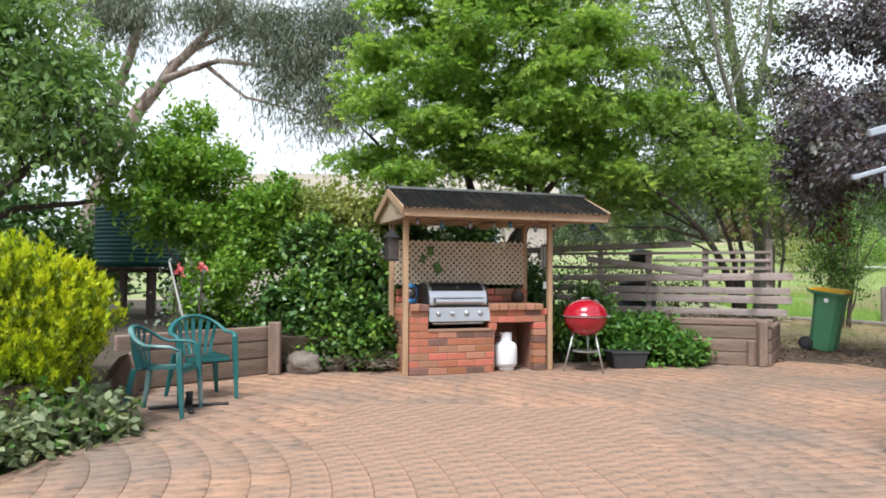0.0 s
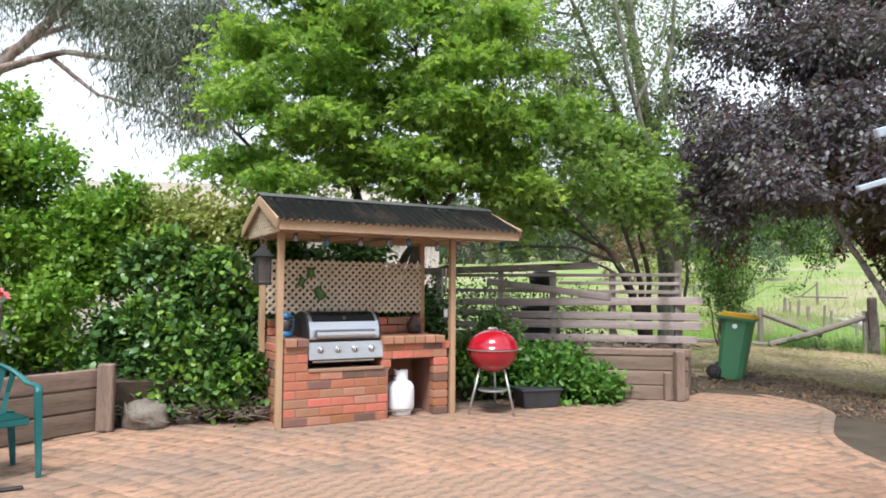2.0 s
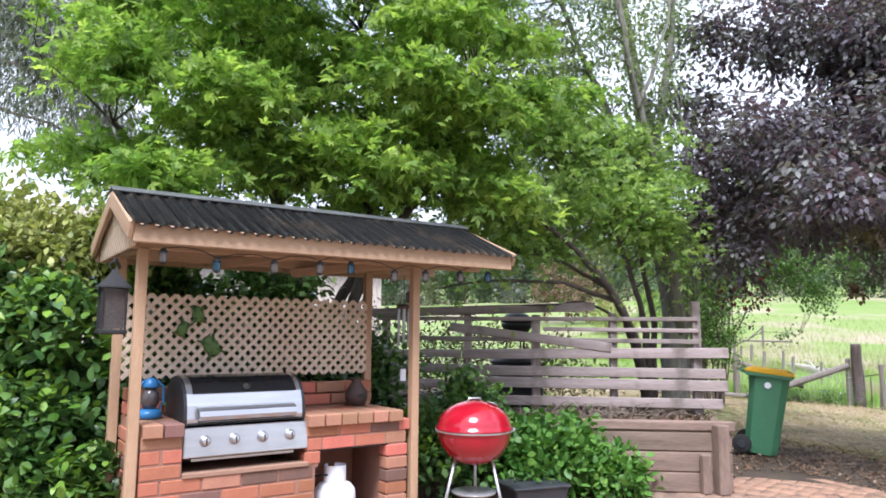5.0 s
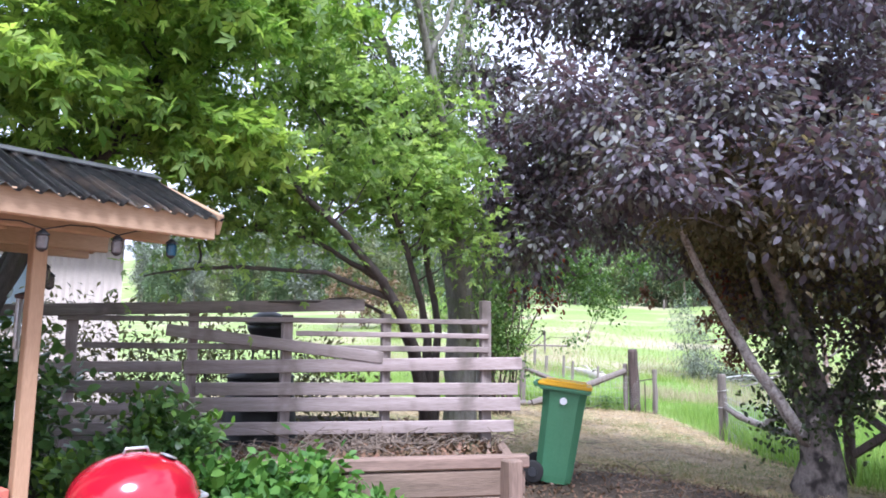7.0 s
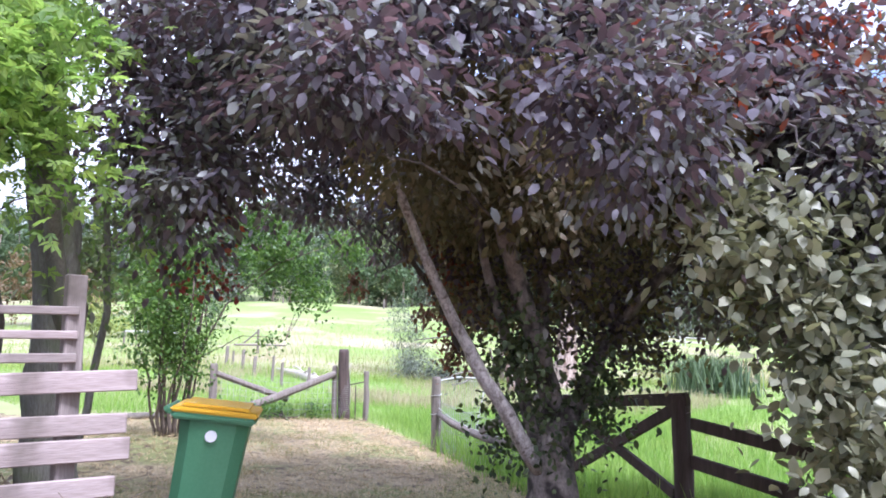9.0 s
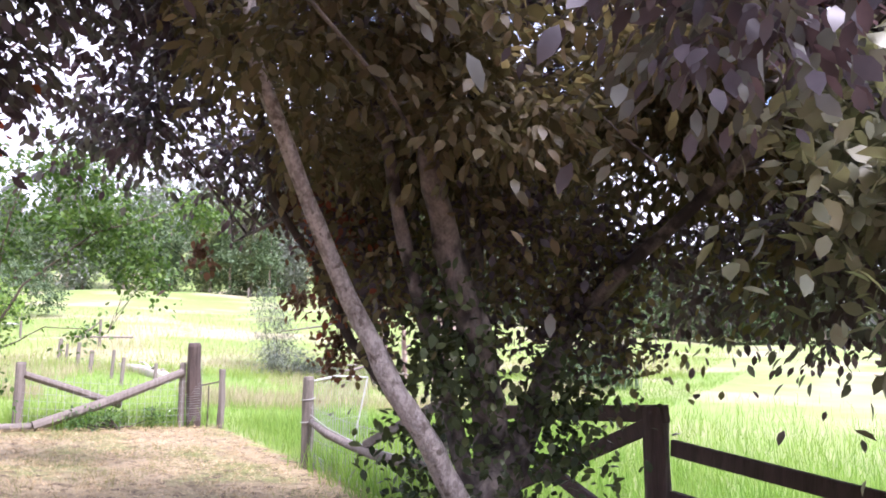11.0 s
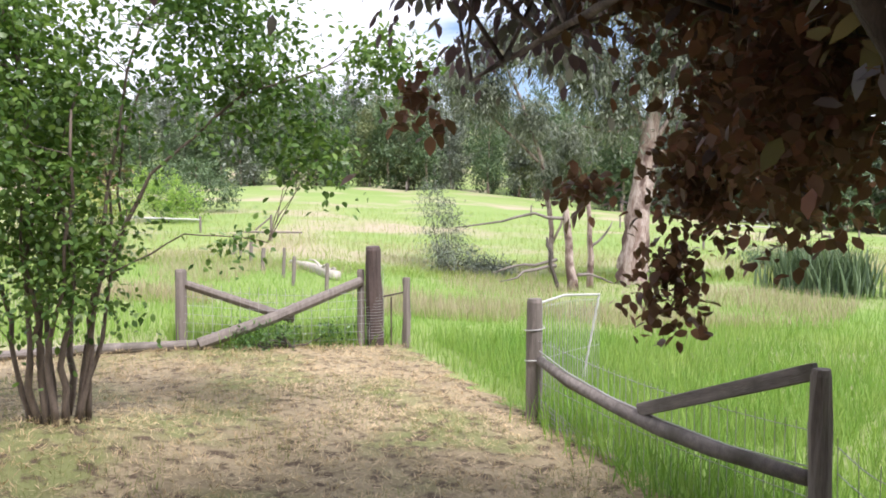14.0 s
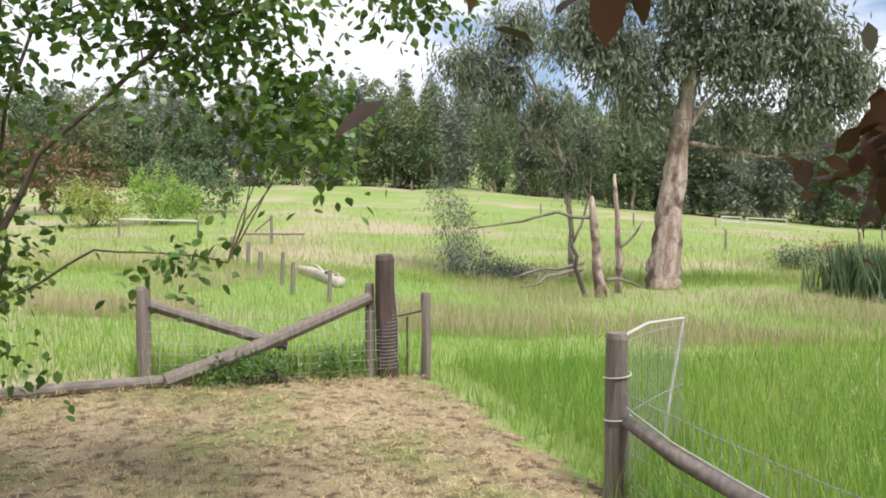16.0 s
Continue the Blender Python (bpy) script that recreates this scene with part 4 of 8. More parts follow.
def build_sleeper_wall_right():
    t = thing("sleeper_wall", "low retaining wall of weathered timber sleepers with corner posts", "retaining wall", group="sleeper walls")
    c, d = Vector((4.22, 9.18, 0)), Vector((-0.945, 0.325, 0))

    def at(s, z, off=0.0):
        return Vector((c.x + d.x * s - 0.325 * off, c.y + d.y * s - 0.945 * off, z))
    for z, h, s1 in ((0.085, 0.17, 2.3), (0.26, 0.17, 2.3), (0.435, 0.17, 2.35)):
        beam_thing("sleeper", at(0.04, z), at(s1, z), 0.08, h, M["sleeper"], t, bev=0.012)
    beam_thing("sleeper", at(-0.12, 0.575), at(2.4, 0.57), 0.10, 0.085, M["sleeper"], t, bev=0.012)
    beam_thing("post", at(0.02, 0.0, 0.06), at(0.02, 0.60, 0.06), 0.13, 0.11, M["sleeper"], t, bev=0.012)
    beam_thing("post", at(0.16, 0.0, 0.07), at(0.16, 0.34, 0.07), 0.07, 0.08, M["sleeper"], t, bev=0.01)
    e = Vector((0.48, 0.88, 0))
    for z, h in ((0.085, 0.17), (0.26, 0.17), (0.435, 0.17)):
        a = at(-0.06, z)
        beam_thing("sleeper", a, a + e * 1.3, 0.08, h, M["sleeper"], t, bev=0.012)


def build_sleeper_wall_left():
    t = thing("sleeper_wall", "low retaining wall of brown timber sleepers behind the chairs", "retaining wall", group="sleeper walls")
    a, b = Vector((-2.08, 8.12, 0)), Vector((-3.25, 6.62, 0))
    for z, h in ((0.10, 0.19), (0.30, 0.19), (0.49, 0.17)):
        beam_thing("sleeper", a + Vector((0, 0, z)), b + Vector((0, 0, z)), 0.07, h, M["sleeper"], t, bev=0.012)
    e = Vector((-3.05, 5.3, 0))
    for z, h in ((0.10, 0.19), (0.30, 0.19)):
        beam_thing("sleeper", b + Vector((0.03, -0.05, z)), e + Vector((0, 0, z)), 0.07, h, M["sleeper"], t, bev=0.012)
    beam_thing("post", Vector((-2.02, 8.02, 0)), Vector((-2.02, 8.02, 0.62)), 0.10, 0.14, M["sleeper"], t, bev=0.012)
    beam_thing("post", Vector((-3.1, 6.5, 0)), Vector((-3.1, 6.5, 0.42)), 0.14, 0.3, M["sleeper"], t, "squat timber block", bev=0.012)


build_fence()
build_sleeper_wall_right()
build_sleeper_wall_left()


# ---- trees and shrubs ----
def limb_points(rng, p, q, n=7, wob=0.12):
    """A bent way from p to q."""
    p, q = np.array(p, float), np.array(q, float)
    L = np.linalg.norm(q - p)
    out = []
    off = np.zeros(3)
    for i in range(n):
        f = i / (n - 1)
        out.append(p + (q - p) * f + off * sin(pi * f))
        off = off + rng.normal(0, wob * L / n, 3)
    return out


def grow(rng, parent, stems, crown_pts, material, twigs=40, r_twig=0.02, label_trunk="", seg=9):
    """Stems: lists (points, radii). Twigs run from the stems to points within the crown."""
    for i, (pts, radii) in enumerate(stems):
        part("trunk" if i == 0 else "limb", tube(pts, radii, seg, rough=0.4), material, parent, label_trunk, smooth=True)
    ends = np.array([p for pts, _ in stems for p in pts[len(pts) // 3:]])
    b = bmesh.new()
    pick = crown_pts[rng.choice(len(crown_pts), min(twigs, len(crown_pts)), replace=False)]
    for c in pick:
        d = np.linalg.norm((ends - c) * [1, 1, 1.3] + [0, 0, 0.3], axis=1)
        s = ends[np.argmin(d)]
        if np.linalg.norm(s - c) > 1.9:
            continue
        tube(limb_points(rng, s, c, 5, 0.3), [r_twig * k for k in (1.0, 0.8, 0.6, 0.42, 0.2)], 5, b, cap=False)
    tagged(part("branchwork", b, material, parent, smooth=True), kind="stuff")


def clump_crown(rng, lobes, clumps, per, spread, flat=0.6, shell=0.55):
    """Leaf places: clumps scattered over the lobes (centre, radii), each clump a loose flattened spray of leaves."""
    vol = np.array([r[0] * r[1] * r[2] for _, r in lobes]) ** 0.75
    vol = vol / vol.sum()
    which = rng.choice(len(lobes), clumps, p=vol)
    d = rng.normal(size=(clumps, 3))
    d /= np.linalg.norm(d, axis=1)[:, None]
    rad = (shell + (1 - shell) * rng.uniform(size=clumps)) * rng.uniform(0.82, 1.1, clumps)
    c = np.array([lobes[k][0] for k in which]) + d * rad[:, None] * np.array([lobes[k][1] for k in which])
    loc = rng.normal(size=(clumps, per, 3)) * spread * np.array([1, 1, flat]) * rng.uniform(0.6, 1.3, (clumps, 1, 1))
    loc[:, :, 2] -= 0.5 * (loc[:, :, 0] ** 2 + loc[:, :, 1] ** 2) / spread * 0.6
    p = (c[:, None] + loc).reshape(-1, 3)
    out = np.repeat(d, per, 0)
    return c, p, out


def tree(name, label, category, stems, lobes, clumps, per, spread, size, shape, leaf_mat, bark, seed, twigs=60, flat=0.5, droop=0.3, r_twig=0.018, shell=0.5, group="", extra=(), outw=0.6, base=None):
    rng = np.random.default_rng(seed)
    b0 = stems[0][0][0] if stems else base
    t = thing(name, label, category, group)
    c, p, out = clump_crown(rng, lobes, clumps, per, spread, flat, shell)
    if stems:
        grow(rng, t, stems, c, bark, twigs, r_twig)
    tagged(leaf_part("crown", rng, p, size, shape, leaf_mat, t, droop=droop, outward=out * outw), kind="stuff")
    for lb, cl, pr, mt in extra:
        c2, p2, o2 = clump_crown(rng, lb, cl, pr, spread, flat, shell)
        leaf_part("leaf_spray", rng, p2, size, shape, mt, t, droop=droop, outward=o2 * outw)
    return t


def stem(rng, pts, r0, r1, n=9, wob=0.08):
    """A tapered stem through the given points."""
    P = [np.array(p, float) for p in pts]
    out = []
    for a, b in zip(P, P[1:]):
        seg = limb_points(rng, a, b, n, wob)
        out += seg if not out else seg[1:]
    m = len(out)
    return out, [r0 + (r1 - r0) * (i / (m - 1)) ** 0.8 for i in range(m)]


def build_maple():
    r = np.random.default_rng(11)
    B = (0.75, 10.9, 0.4)
    stems = [stem(r, [B, (0.6, 10.8, 1.6), (0.2, 10.6, 3.0), (-0.1, 10.4, 4.2)], 0.11, 0.03),
             stem(r, [(0.75, 10.9, 0.9), (1.2, 10.8, 2.0), (1.9, 10.5, 3.1), (2.3, 10.3, 4.0)], 0.085, 0.02),
             stem(r, [(0.72, 10.9, 0.8), (0.2, 10.9, 1.9), (-0.8, 10.7, 2.9), (-1.3, 10.5, 3.4)], 0.075, 0.02),
             stem(r, [(0.7, 10.9, 1.2), (1.3, 11.2, 2.4), (1.3, 11.6, 3.9), (1.2, 11.6, 5.0)], 0.07, 0.02)]
    # foliage lies in separate flat tiers with gaps between
    lobes = []
    for tier, (h, reach, n) in enumerate(((2.85, 1.9, 9), (3.45, 2.3, 13), (4.05, 2.35, 13), (4.65, 2.2, 11), (5.25, 1.8, 9), (5.85, 1.2, 5))):
        for i in range(n):
            a = 2 * pi * (i + 0.37 * tier) / n + r.normal(0, 0.15)
            rad = reach * (0.86 if i % 3 else 0.45)
            lobes.append(((0.75 + 1.05 * rad * cos(a), 10.45 + 0.75 * rad * sin(a), h + r.normal(0, 0.12)), (0.66, 0.6, 0.15)))
    lobes += [((-0.45, 9.0, 2.6), (0.6, 0.5, 0.14)), ((-1.2, 9.9, 3.0), (0.7, 0.6, 0.16)), ((2.2, 9.6, 2.7), (0.7, 0.6, 0.16)), ((0.9, 9.4, 3.0), (0.8, 0.5, 0.16))]
    tree("maple_tree", "bright green Japanese maple with layered foliage behind the shelter", "tree", stems, lobes, 1380, 36, 0.14, 0.082, PALM, M["maple_leaf"], M["bark"], 12, 170, 0.25, 0.45, 0.012, 0.2)


def build_light_maple():
    r = np.random.default_rng(21)
    B = (4.75, 11.3, 0.4)
    stems = [stem(r, [B, (4.36, 10.92, 1.3), (3.9, 10.65, 1.9), (3.5, 10.5, 2.25), (3.0, 10.4, 2.6)], 0.075, 0.02),
             stem(r, [(4.78, 11.32, 0.4), (4.55, 11.0, 1.4), (4.25, 10.8, 2.1), (3.9, 10.75, 2.9)], 0.055, 0.018),
             stem(r, [(4.82, 11.36, 0.4), (4.72, 11.1, 1.5), (4.5, 10.95, 2.5), (4.3, 10.9, 3.3)], 0.05, 0.018),
             stem(r, [(4.05, 10.72, 1.75), (3.4, 10.7, 1.95), (2.6, 10.7, 1.95), (2.0, 10.75, 1.85)], 0.03, 0.008),
             stem(r, [(3.9, 10.66, 1.9), (3.2, 10.8, 2.25), (2.4, 10.8, 2.3)], 0.028, 0.008),
             stem(r, [(4.3, 10.9, 1.5), (3.7, 10.9, 1.75), (3.0, 10.95, 1.7)], 0.022, 0.007)]
    lobes = [((4.2, 10.9, 3.0), (0.9, 0.9, 0.45)), ((3.4, 10.9, 2.8), (0.9, 0.8, 0.4)), ((4.6, 11.3, 3.5), (0.8, 0.8, 0.5)), ((3.8, 11.2, 3.6), (0.9, 0.8, 0.5)),
             ((2.8, 10.9, 2.4), (0.8, 0.6, 0.3)), ((3.3, 11.1, 4.0), (0.7, 0.7, 0.4)), ((4.6, 10.8, 2.5), (0.6, 0.5, 0.4))]
    tree("maple_tree", "light green drooping maple leaning over the slatted fence", "tree", stems, lobes, 400, 30, 0.17, 0.07, PALM, M["light_leaf"], M["bark"], 22, 110, 0.3, 0.4, 0.012, 0.3)


M["pale_elm_leaf"] = leafmat("pale_elm_leaf", (0.17, 0.235, 0.10), (0.25, 0.31, 0.15), leaf=0.5)
M["bark_elm"] = mat("bark_elm", (0.25, 0.24, 0.20), (0.12, 0.11, 0.09), rough=0.95, scale=6, fine=30, bump=1.0, stretch=(4, 4, 1.0), dist=0.012, stain=(0.15, 0.17, 0.09), stain_scale=4, stain_at=(0.52, 0.7))


def build_tall_tree():
    r = np.random.default_rng(31)
    B = (5.25, 11.5, 0.1)
    stems = [stem(r, [B, (5.18, 11.42, 1.6), (5.02, 11.5, 3.2), (4.75, 11.6, 5.2), (4.5, 11.7, 8.0)], 0.20, 0.05, 7, 0.05),
             stem(r, [(5.2, 11.35, 1.4), (4.86, 10.98, 2.6), (4.65, 10.85, 3.4), (4.2, 10.6, 4.5), (3.95, 10.5, 5.6), (3.7, 10.5, 7.5)], 0.06, 0.02, 6, 0.05),
             stem(r, [(5.1, 11.45, 2.4), (4.5, 11.7, 4.2), (3.8, 12.0, 6.2), (3.4, 12.0, 8.0)], 0.06, 0.02, 7, 0.08),
             stem(r, [(5.0, 11.5, 3.4), (5.4, 11.6, 5.4), (5.6, 11.7, 7.8)], 0.06, 0.02, 7, 0.08),
             stem(r, [(5.35, 11.6, 0.2), (5.55, 11.5, 1.6), (5.45, 11.4, 3.0), (5.2, 11.3, 4.6)], 0.035, 0.012, 7, 0.08),
             stem(r, [(4.35, 10.7, 4.0), (4.9, 10.9, 5.2), (5.2, 11.0, 6.6)], 0.03, 0.01, 6, 0.1)]
    lobes = [((3.9, 12.0, 4.9), (1.3, 1.1, 1.1)), ((4.4, 11.9, 6.2), (1.3, 1.2, 1.0)), ((3.0, 12.3, 5.4), (1.3, 1.1, 1.1)), ((4.8, 12.0, 7.4), (1.2, 1.2, 0.9)), ((2.8, 12.3, 7.0), (1.4, 1.2, 1.0)), ((4.4, 11.6, 3.6), (0.8, 0.6, 0.8)), ((2.0, 12.5, 6.2), (1.2, 1.1, 1.1)),
             ((5.35, 11.5, 2.2), (0.35, 0.35, 0.9)), ((4.9, 11.3, 4.3), (0.5, 0.5, 1.1)), ((3.5, 12.1, 3.9), (0.9, 0.8, 0.7)), ((5.6, 11.8, 5.6), (0.6, 0.6, 0.9)), ((5.8, 11.9, 7.0), (0.8, 0.8, 0.9)), ((4.2, 10.8, 5.0), (0.6, 0.5, 0.8)), ((3.9, 10.7, 6.4), (0.8, 0.6, 0.9))]
    tree("tall_tree", "tall sparse tree with a leaning grey trunk behind the fence", "tree", stems, lobes, 1800, 24, 0.13, 0.07, KITE, M["pale_elm_leaf"], M["bark_elm"], 32, 260, 0.8, 0.6, 0.011, 0.15)


M["hang_leaf"] = leafmat("hang_leaf", (0.13, 0.066, 0.052), (0.19, 0.105, 0.078), leaf=0.5, rough=0.45, rand=0.4)
M["bark_dark"] = mat("bark_dark", (0.31, 0.265, 0.24), (0.13, 0.11, 0.10), rough=0.95, scale=7, fine=26, bump=1.0, stretch=(3, 3, 2.0), dist=0.012, stain=(0.045, 0.038, 0.035), stain_scale=5, stain_at=(0.48, 0.62))


def clear_way(p, a, b, r, top):
    """Keeps the walking way under a crown open."""
    a, b = np.array(a), np.array(b)
    d = b - a
    f = np.clip(((p[:, :2] - a) @ d) / (d @ d), 0, 1)
    gap = np.linalg.norm(p[:, :2] - a - f[:, None] * d, axis=1)
    return (gap > r) | (p[:, 2] > top)


PLUM = (OVAL[0] * np.array([0.8, 1, 1]), OVAL[1])


def build_plum():
    """The purple-leaved plum beside the path: several stems from a low fork, a wide dark crown with drooping skirts."""
    r = np.random.default_rng(41)
    X, Y = 8.05, 9.42
    g = gh(X, Y)
    stems = [stem(r, [(8.1, 9.43, g - 0.05), (8.1, 9.43, 0.25), (8.12, 9.43, 0.55), (8.2, 9.46, 0.92), (7.97, 9.46, 1.43), (7.9, 9.58, 1.87), (7.58, 9.53, 2.27), (7.7, 9.5, 3.2), (7.9, 9.4, 4.8)], 0.145, 0.04, 5, 0.04),
             stem(r, [(7.98, 9.46, 0.42), (7.66, 9.54, 0.87), (7.49, 9.65, 1.14), (7.40, 9.80, 1.48), (7.24, 9.87, 1.79), (7.08, 9.88, 2.02), (6.85, 10.0, 2.6), (6.8, 10.1, 3.2)], 0.066, 0.028, 4, 0.03),
             stem(r, [(8.02, 9.5, 0.55), (7.98, 9.7, 1.3), (7.78, 9.78, 1.9), (7.55, 9.85, 2.7), (7.45, 9.9, 3.6)], 0.055, 0.025, 6, 0.05),
             stem(r, [(8.16, 9.36, 0.62), (8.45, 9.28, 1.05), (8.72, 9.2, 1.41), (8.93, 9.06, 1.71), (9.3, 8.75, 2.1), (9.6, 8.2, 2.6)], 0.085, 0.03, 5, 0.05),
             stem(r, [(8.15, 9.47, 0.7), (8.4, 9.65, 1.8), (8.55, 9.72, 3.0), (8.55, 9.72, 4.2)], 0.07, 0.03, 7, 0.05),
             stem(r, [(8.75, 9.15, 1.5), (8.2, 8.2, 2.2), (7.5, 7.5, 2.7)], 0.05, 0.015, 7, 0.05),
             stem(r, [(8.12, 9.55, 0.45), (8.36, 10.1, 0.93), (8.14, 10.36, 1.38), (7.99, 10.52, 1.84), (7.78, 10.68, 2.2), (7.7, 10.75, 2.8)], 0.042, 0.02, 6, 0.03),
             stem(r, [(7.95, 10.5, 1.9), (8.45, 11.0, 2.3), (8.95, 11.7, 2.3), (9.15, 12.3, 2.2)], 0.03, 0.008, 6, 0.05),
             ([(8.1, 9.43, g - 0.08), (8.1, 9.43, g + 0.12), (8.1, 9.43, 0.25), (8.11, 9.43, 0.5), (8.13, 9.44, 0.7)], [0.27, 0.215, 0.19, 0.18, 0.13])]
    lobes = []
    for i in range(26):
        a, f = 2.4 * i, ((i + 0.5) / 26) ** 0.5
        rad = 2.75 * f
        h = 2.7 + 2.9 * (1 - f * f) * ((i * 7 % 10) / 10) ** 0.7 + 0.5 * f * ((i * 3 % 5) / 5)
        lobes.append(((X + 0.05 + rad * cos(a), Y + 0.5 + rad * sin(a), h), (0.85, 0.85, 0.62)))
    lobes += [((X + 0.2, Y + 0.4, 5.9), (1.3, 1.3, 0.6)), ((X - 1.2, Y + 0.9, 5.0), (1.0, 1.0, 0.6)), ((X + 1.0, Y - 0.7, 5.0), (1.2, 1.2, 0.7)), ((X - 1.9, Y + 2.2, 2.7), (0.7, 0.7, 0.7)), ((X - 2.3, Y + 2.0, 3.7), (0.7, 0.7, 0.7)), ((X - 2.2, Y + 2.5, 4.6), (0.6, 0.6, 0.6)), ((X - 2.5, Y + 1.2, 2.6), (0.5, 0.5, 0.5)), ((X - 2.1, Y + 1.6, 3.4), (0.6, 0.6, 0.7)),
              ((X + 0.0, Y - 2.2, 2.6), (1.0, 0.7, 0.7)), ((X + 1.0, Y - 2.3, 2.3), (1.0, 0.7, 0.8))]
    # the far side hangs lower
    lobes += [((X + 1.7, Y + 0.2, 2.3), (0.8, 0.9, 0.6)), ((X + 2.1, Y - 1.0, 2.1), (0.9, 0.9, 0.7)), ((X + 1.3, Y + 1.2, 2.4), (0.7, 0.7, 0.5)), ((X + 2.4, Y + 0.6, 3.0), (0.9, 1.0, 0.8)), ((X + 1.4, Y - 1.8, 2.0), (0.9, 0.8, 0.8)),
              ((X + 0.5, Y - 0.9, 2.9), (0.9, 0.9, 0.6)), ((X + 2.6, Y - 1.8, 2.6), (1.0, 0.9, 0.9)), ((X + 0.6, Y + 0.6, 2.6), (0.7, 0.7, 0.5)), ((X - 0.5, Y + 0.9, 2.6), (0.5, 0.5, 0.4))]
    lobes += [((X - 0.65, Y + 0.95, h), (0.75, 0.75, 0.55)) for h in (3.9, 4.7, 5.5, 6.2)] + [((X - 1.7, Y + 1.5, 5.2), (0.7, 0.7, 0.6)), ((X - 1.4, Y + 1.3, 6.0), (0.7, 0.7, 0.5)), ((X - 2.1, Y + 2.0, 5.5), (0.5, 0.5, 0.5))] + [((X - 0.1, Y + 0.3, 6.5), (0.9, 0.9, 0.5)), ((X + 0.9, Y - 0.5, 6.1), (1.0, 1.0, 0.6))]
    lobes += [((6.95, 9.75, 2.75), (0.55, 0.55, 0.35)), ((7.5, 9.2, 2.5), (0.55, 0.5, 0.4)), ((7.2, 9.35, 3.0), (0.6, 0.6, 0.45))]
    # shaded foliage low among the stems
    inner = [((X + 0.66 * s + 0.75 * d, Y - 0.75 * s + 0.66 * d, h), (0.4, 0.4, 0.38)) for s, d, h in ((0.3, 0.45, 1.75), (0.7, 0.35, 1.6), (-0.4, 0.6, 2.05), (-0.85, 0.5, 2.15), (0.05, 0.8, 1.6), (1.0, 0.6, 1.5), (-0.5, 0.3, 1.75), (0.2, 0.2, 2.2), (0.9, 0.2, 2.0))]
    sprigs = [((8.82, 12.37, 2.07), (0.05, 0.05, 0.14)), ((9.77, 12.04, 1.76), (0.16, 0.12, 0.07)), ((9.77, 11.61, 1.25), (0.12, 0.12, 0.1))]
    skirt = [((7.35, 7.3, 1.2), (0.35, 0.35, 0.5)), ((8.35, 6.9, 1.1), (0.5, 0.4, 0.6)), ((7.8, 6.7, 2.4), (0.7, 0.5, 0.5)), ((7.5, 7.15, 1.55), (0.5, 0.45, 0.75)), ((8.0, 6.8, 1.9), (0.7, 0.5, 0.8)), ((7.2, 7.6, 2.0), (0.45, 0.4, 0.5)), ((8.7, 6.6, 1.4), (0.8, 0.6, 0.9)), ((7.9, 7.2, 0.75), (0.45, 0.4, 0.4))]
    hang = [((9.77, 11.6, 1.42), (0.15, 0.15, 0.2)), ((9.75, 11.45, 1.78), (0.26, 0.26, 0.35)), ((9.6, 11.2, 2.15), (0.42, 0.4, 0.4)), ((9.2, 10.9, 1.98), (0.35, 0.3, 0.45)), ((10.1, 11.15, 1.9), (0.35, 0.3, 0.5)), ((8.7, 10.85, 2.0), (0.25, 0.25, 0.45)), ((9.1, 11.3, 2.5), (0.5, 0.5, 0.2))]
    ivy = [((X, Y, 0.75), (0.2, 0.22, 0.5)), ((X + 0.25, Y + 0.55, 0.75), (0.25, 0.25, 0.4)), ((X - 0.15, Y + 0.15, 1.4), (0.25, 0.25, 0.5)), ((X + 0.3, Y - 0.3, 1.0), (0.3, 0.3, 0.5))]
    dry = [((X - 0.75, Y + 0.75, 1.6), (0.28, 0.28, 0.35)), ((X - 0.4, Y + 1.0, 2.0), (0.4, 0.4, 0.3)), ((X - 1.6, Y + 2.2, 1.95), (0.4, 0.4, 0.15))]
    red = [((X, Y - 2.0, 3.3), (1.3, 0.8, 0.6)), ((X - 1.2, Y + 1.9, 2.4), (0.6, 0.6, 0.2))]
    rng = np.random.default_rng(42)
    t = thing("plum_tree", "dark purple-leaved plum tree with several leaning stems", "tree")
    c, p, out = clump_crown(rng, lobes, 6000, 24, 0.125, 0.5, 0.25)
    open_way = clear_way(p, (4.6, 7.9), (8.7, 12.9), 0.62, 2.45)
    twig_ends = c[clear_way(c, (4.6, 7.9), (8.7, 12.9), 0.6, 2.3)]
    pale = M["bark_pale"]
    part("limb", tube(stems[1][0], stems[1][1], 10, rough=0.25), pale, t, "pale lichen-spotted leaning limb", smooth=True)
    part("limb", tube(stems[6][0], stems[6][1], 9, rough=0.3), M["bark"], t, "dark ivy-clad leaning limb", smooth=True)
    grow(rng, t, stems[:1] + stems[2:6] + stems[7:], twig_ends, M["bark_dark"], 200, 0.012)
    # leaves stand round their twigs; the greyer sprays carry the sky's gloss in their colour
    ray = p - np.repeat(c, 24, 0)
    ray = ray / (np.linalg.norm(ray, axis=1)[:, None] + 1e-6) * 1.1 + out * 0.35
    lightened = np.repeat(rng.uniform(size=len(c)) < 0.40, 24)
    # olive-brown leaves low round the stems, coloured paler to lift the crown's shade
    shaded = (np.hypot(p[:, 0] - 8.15, p[:, 1] - 9.55) < 1.75) & (p[:, 2] < 3.3)
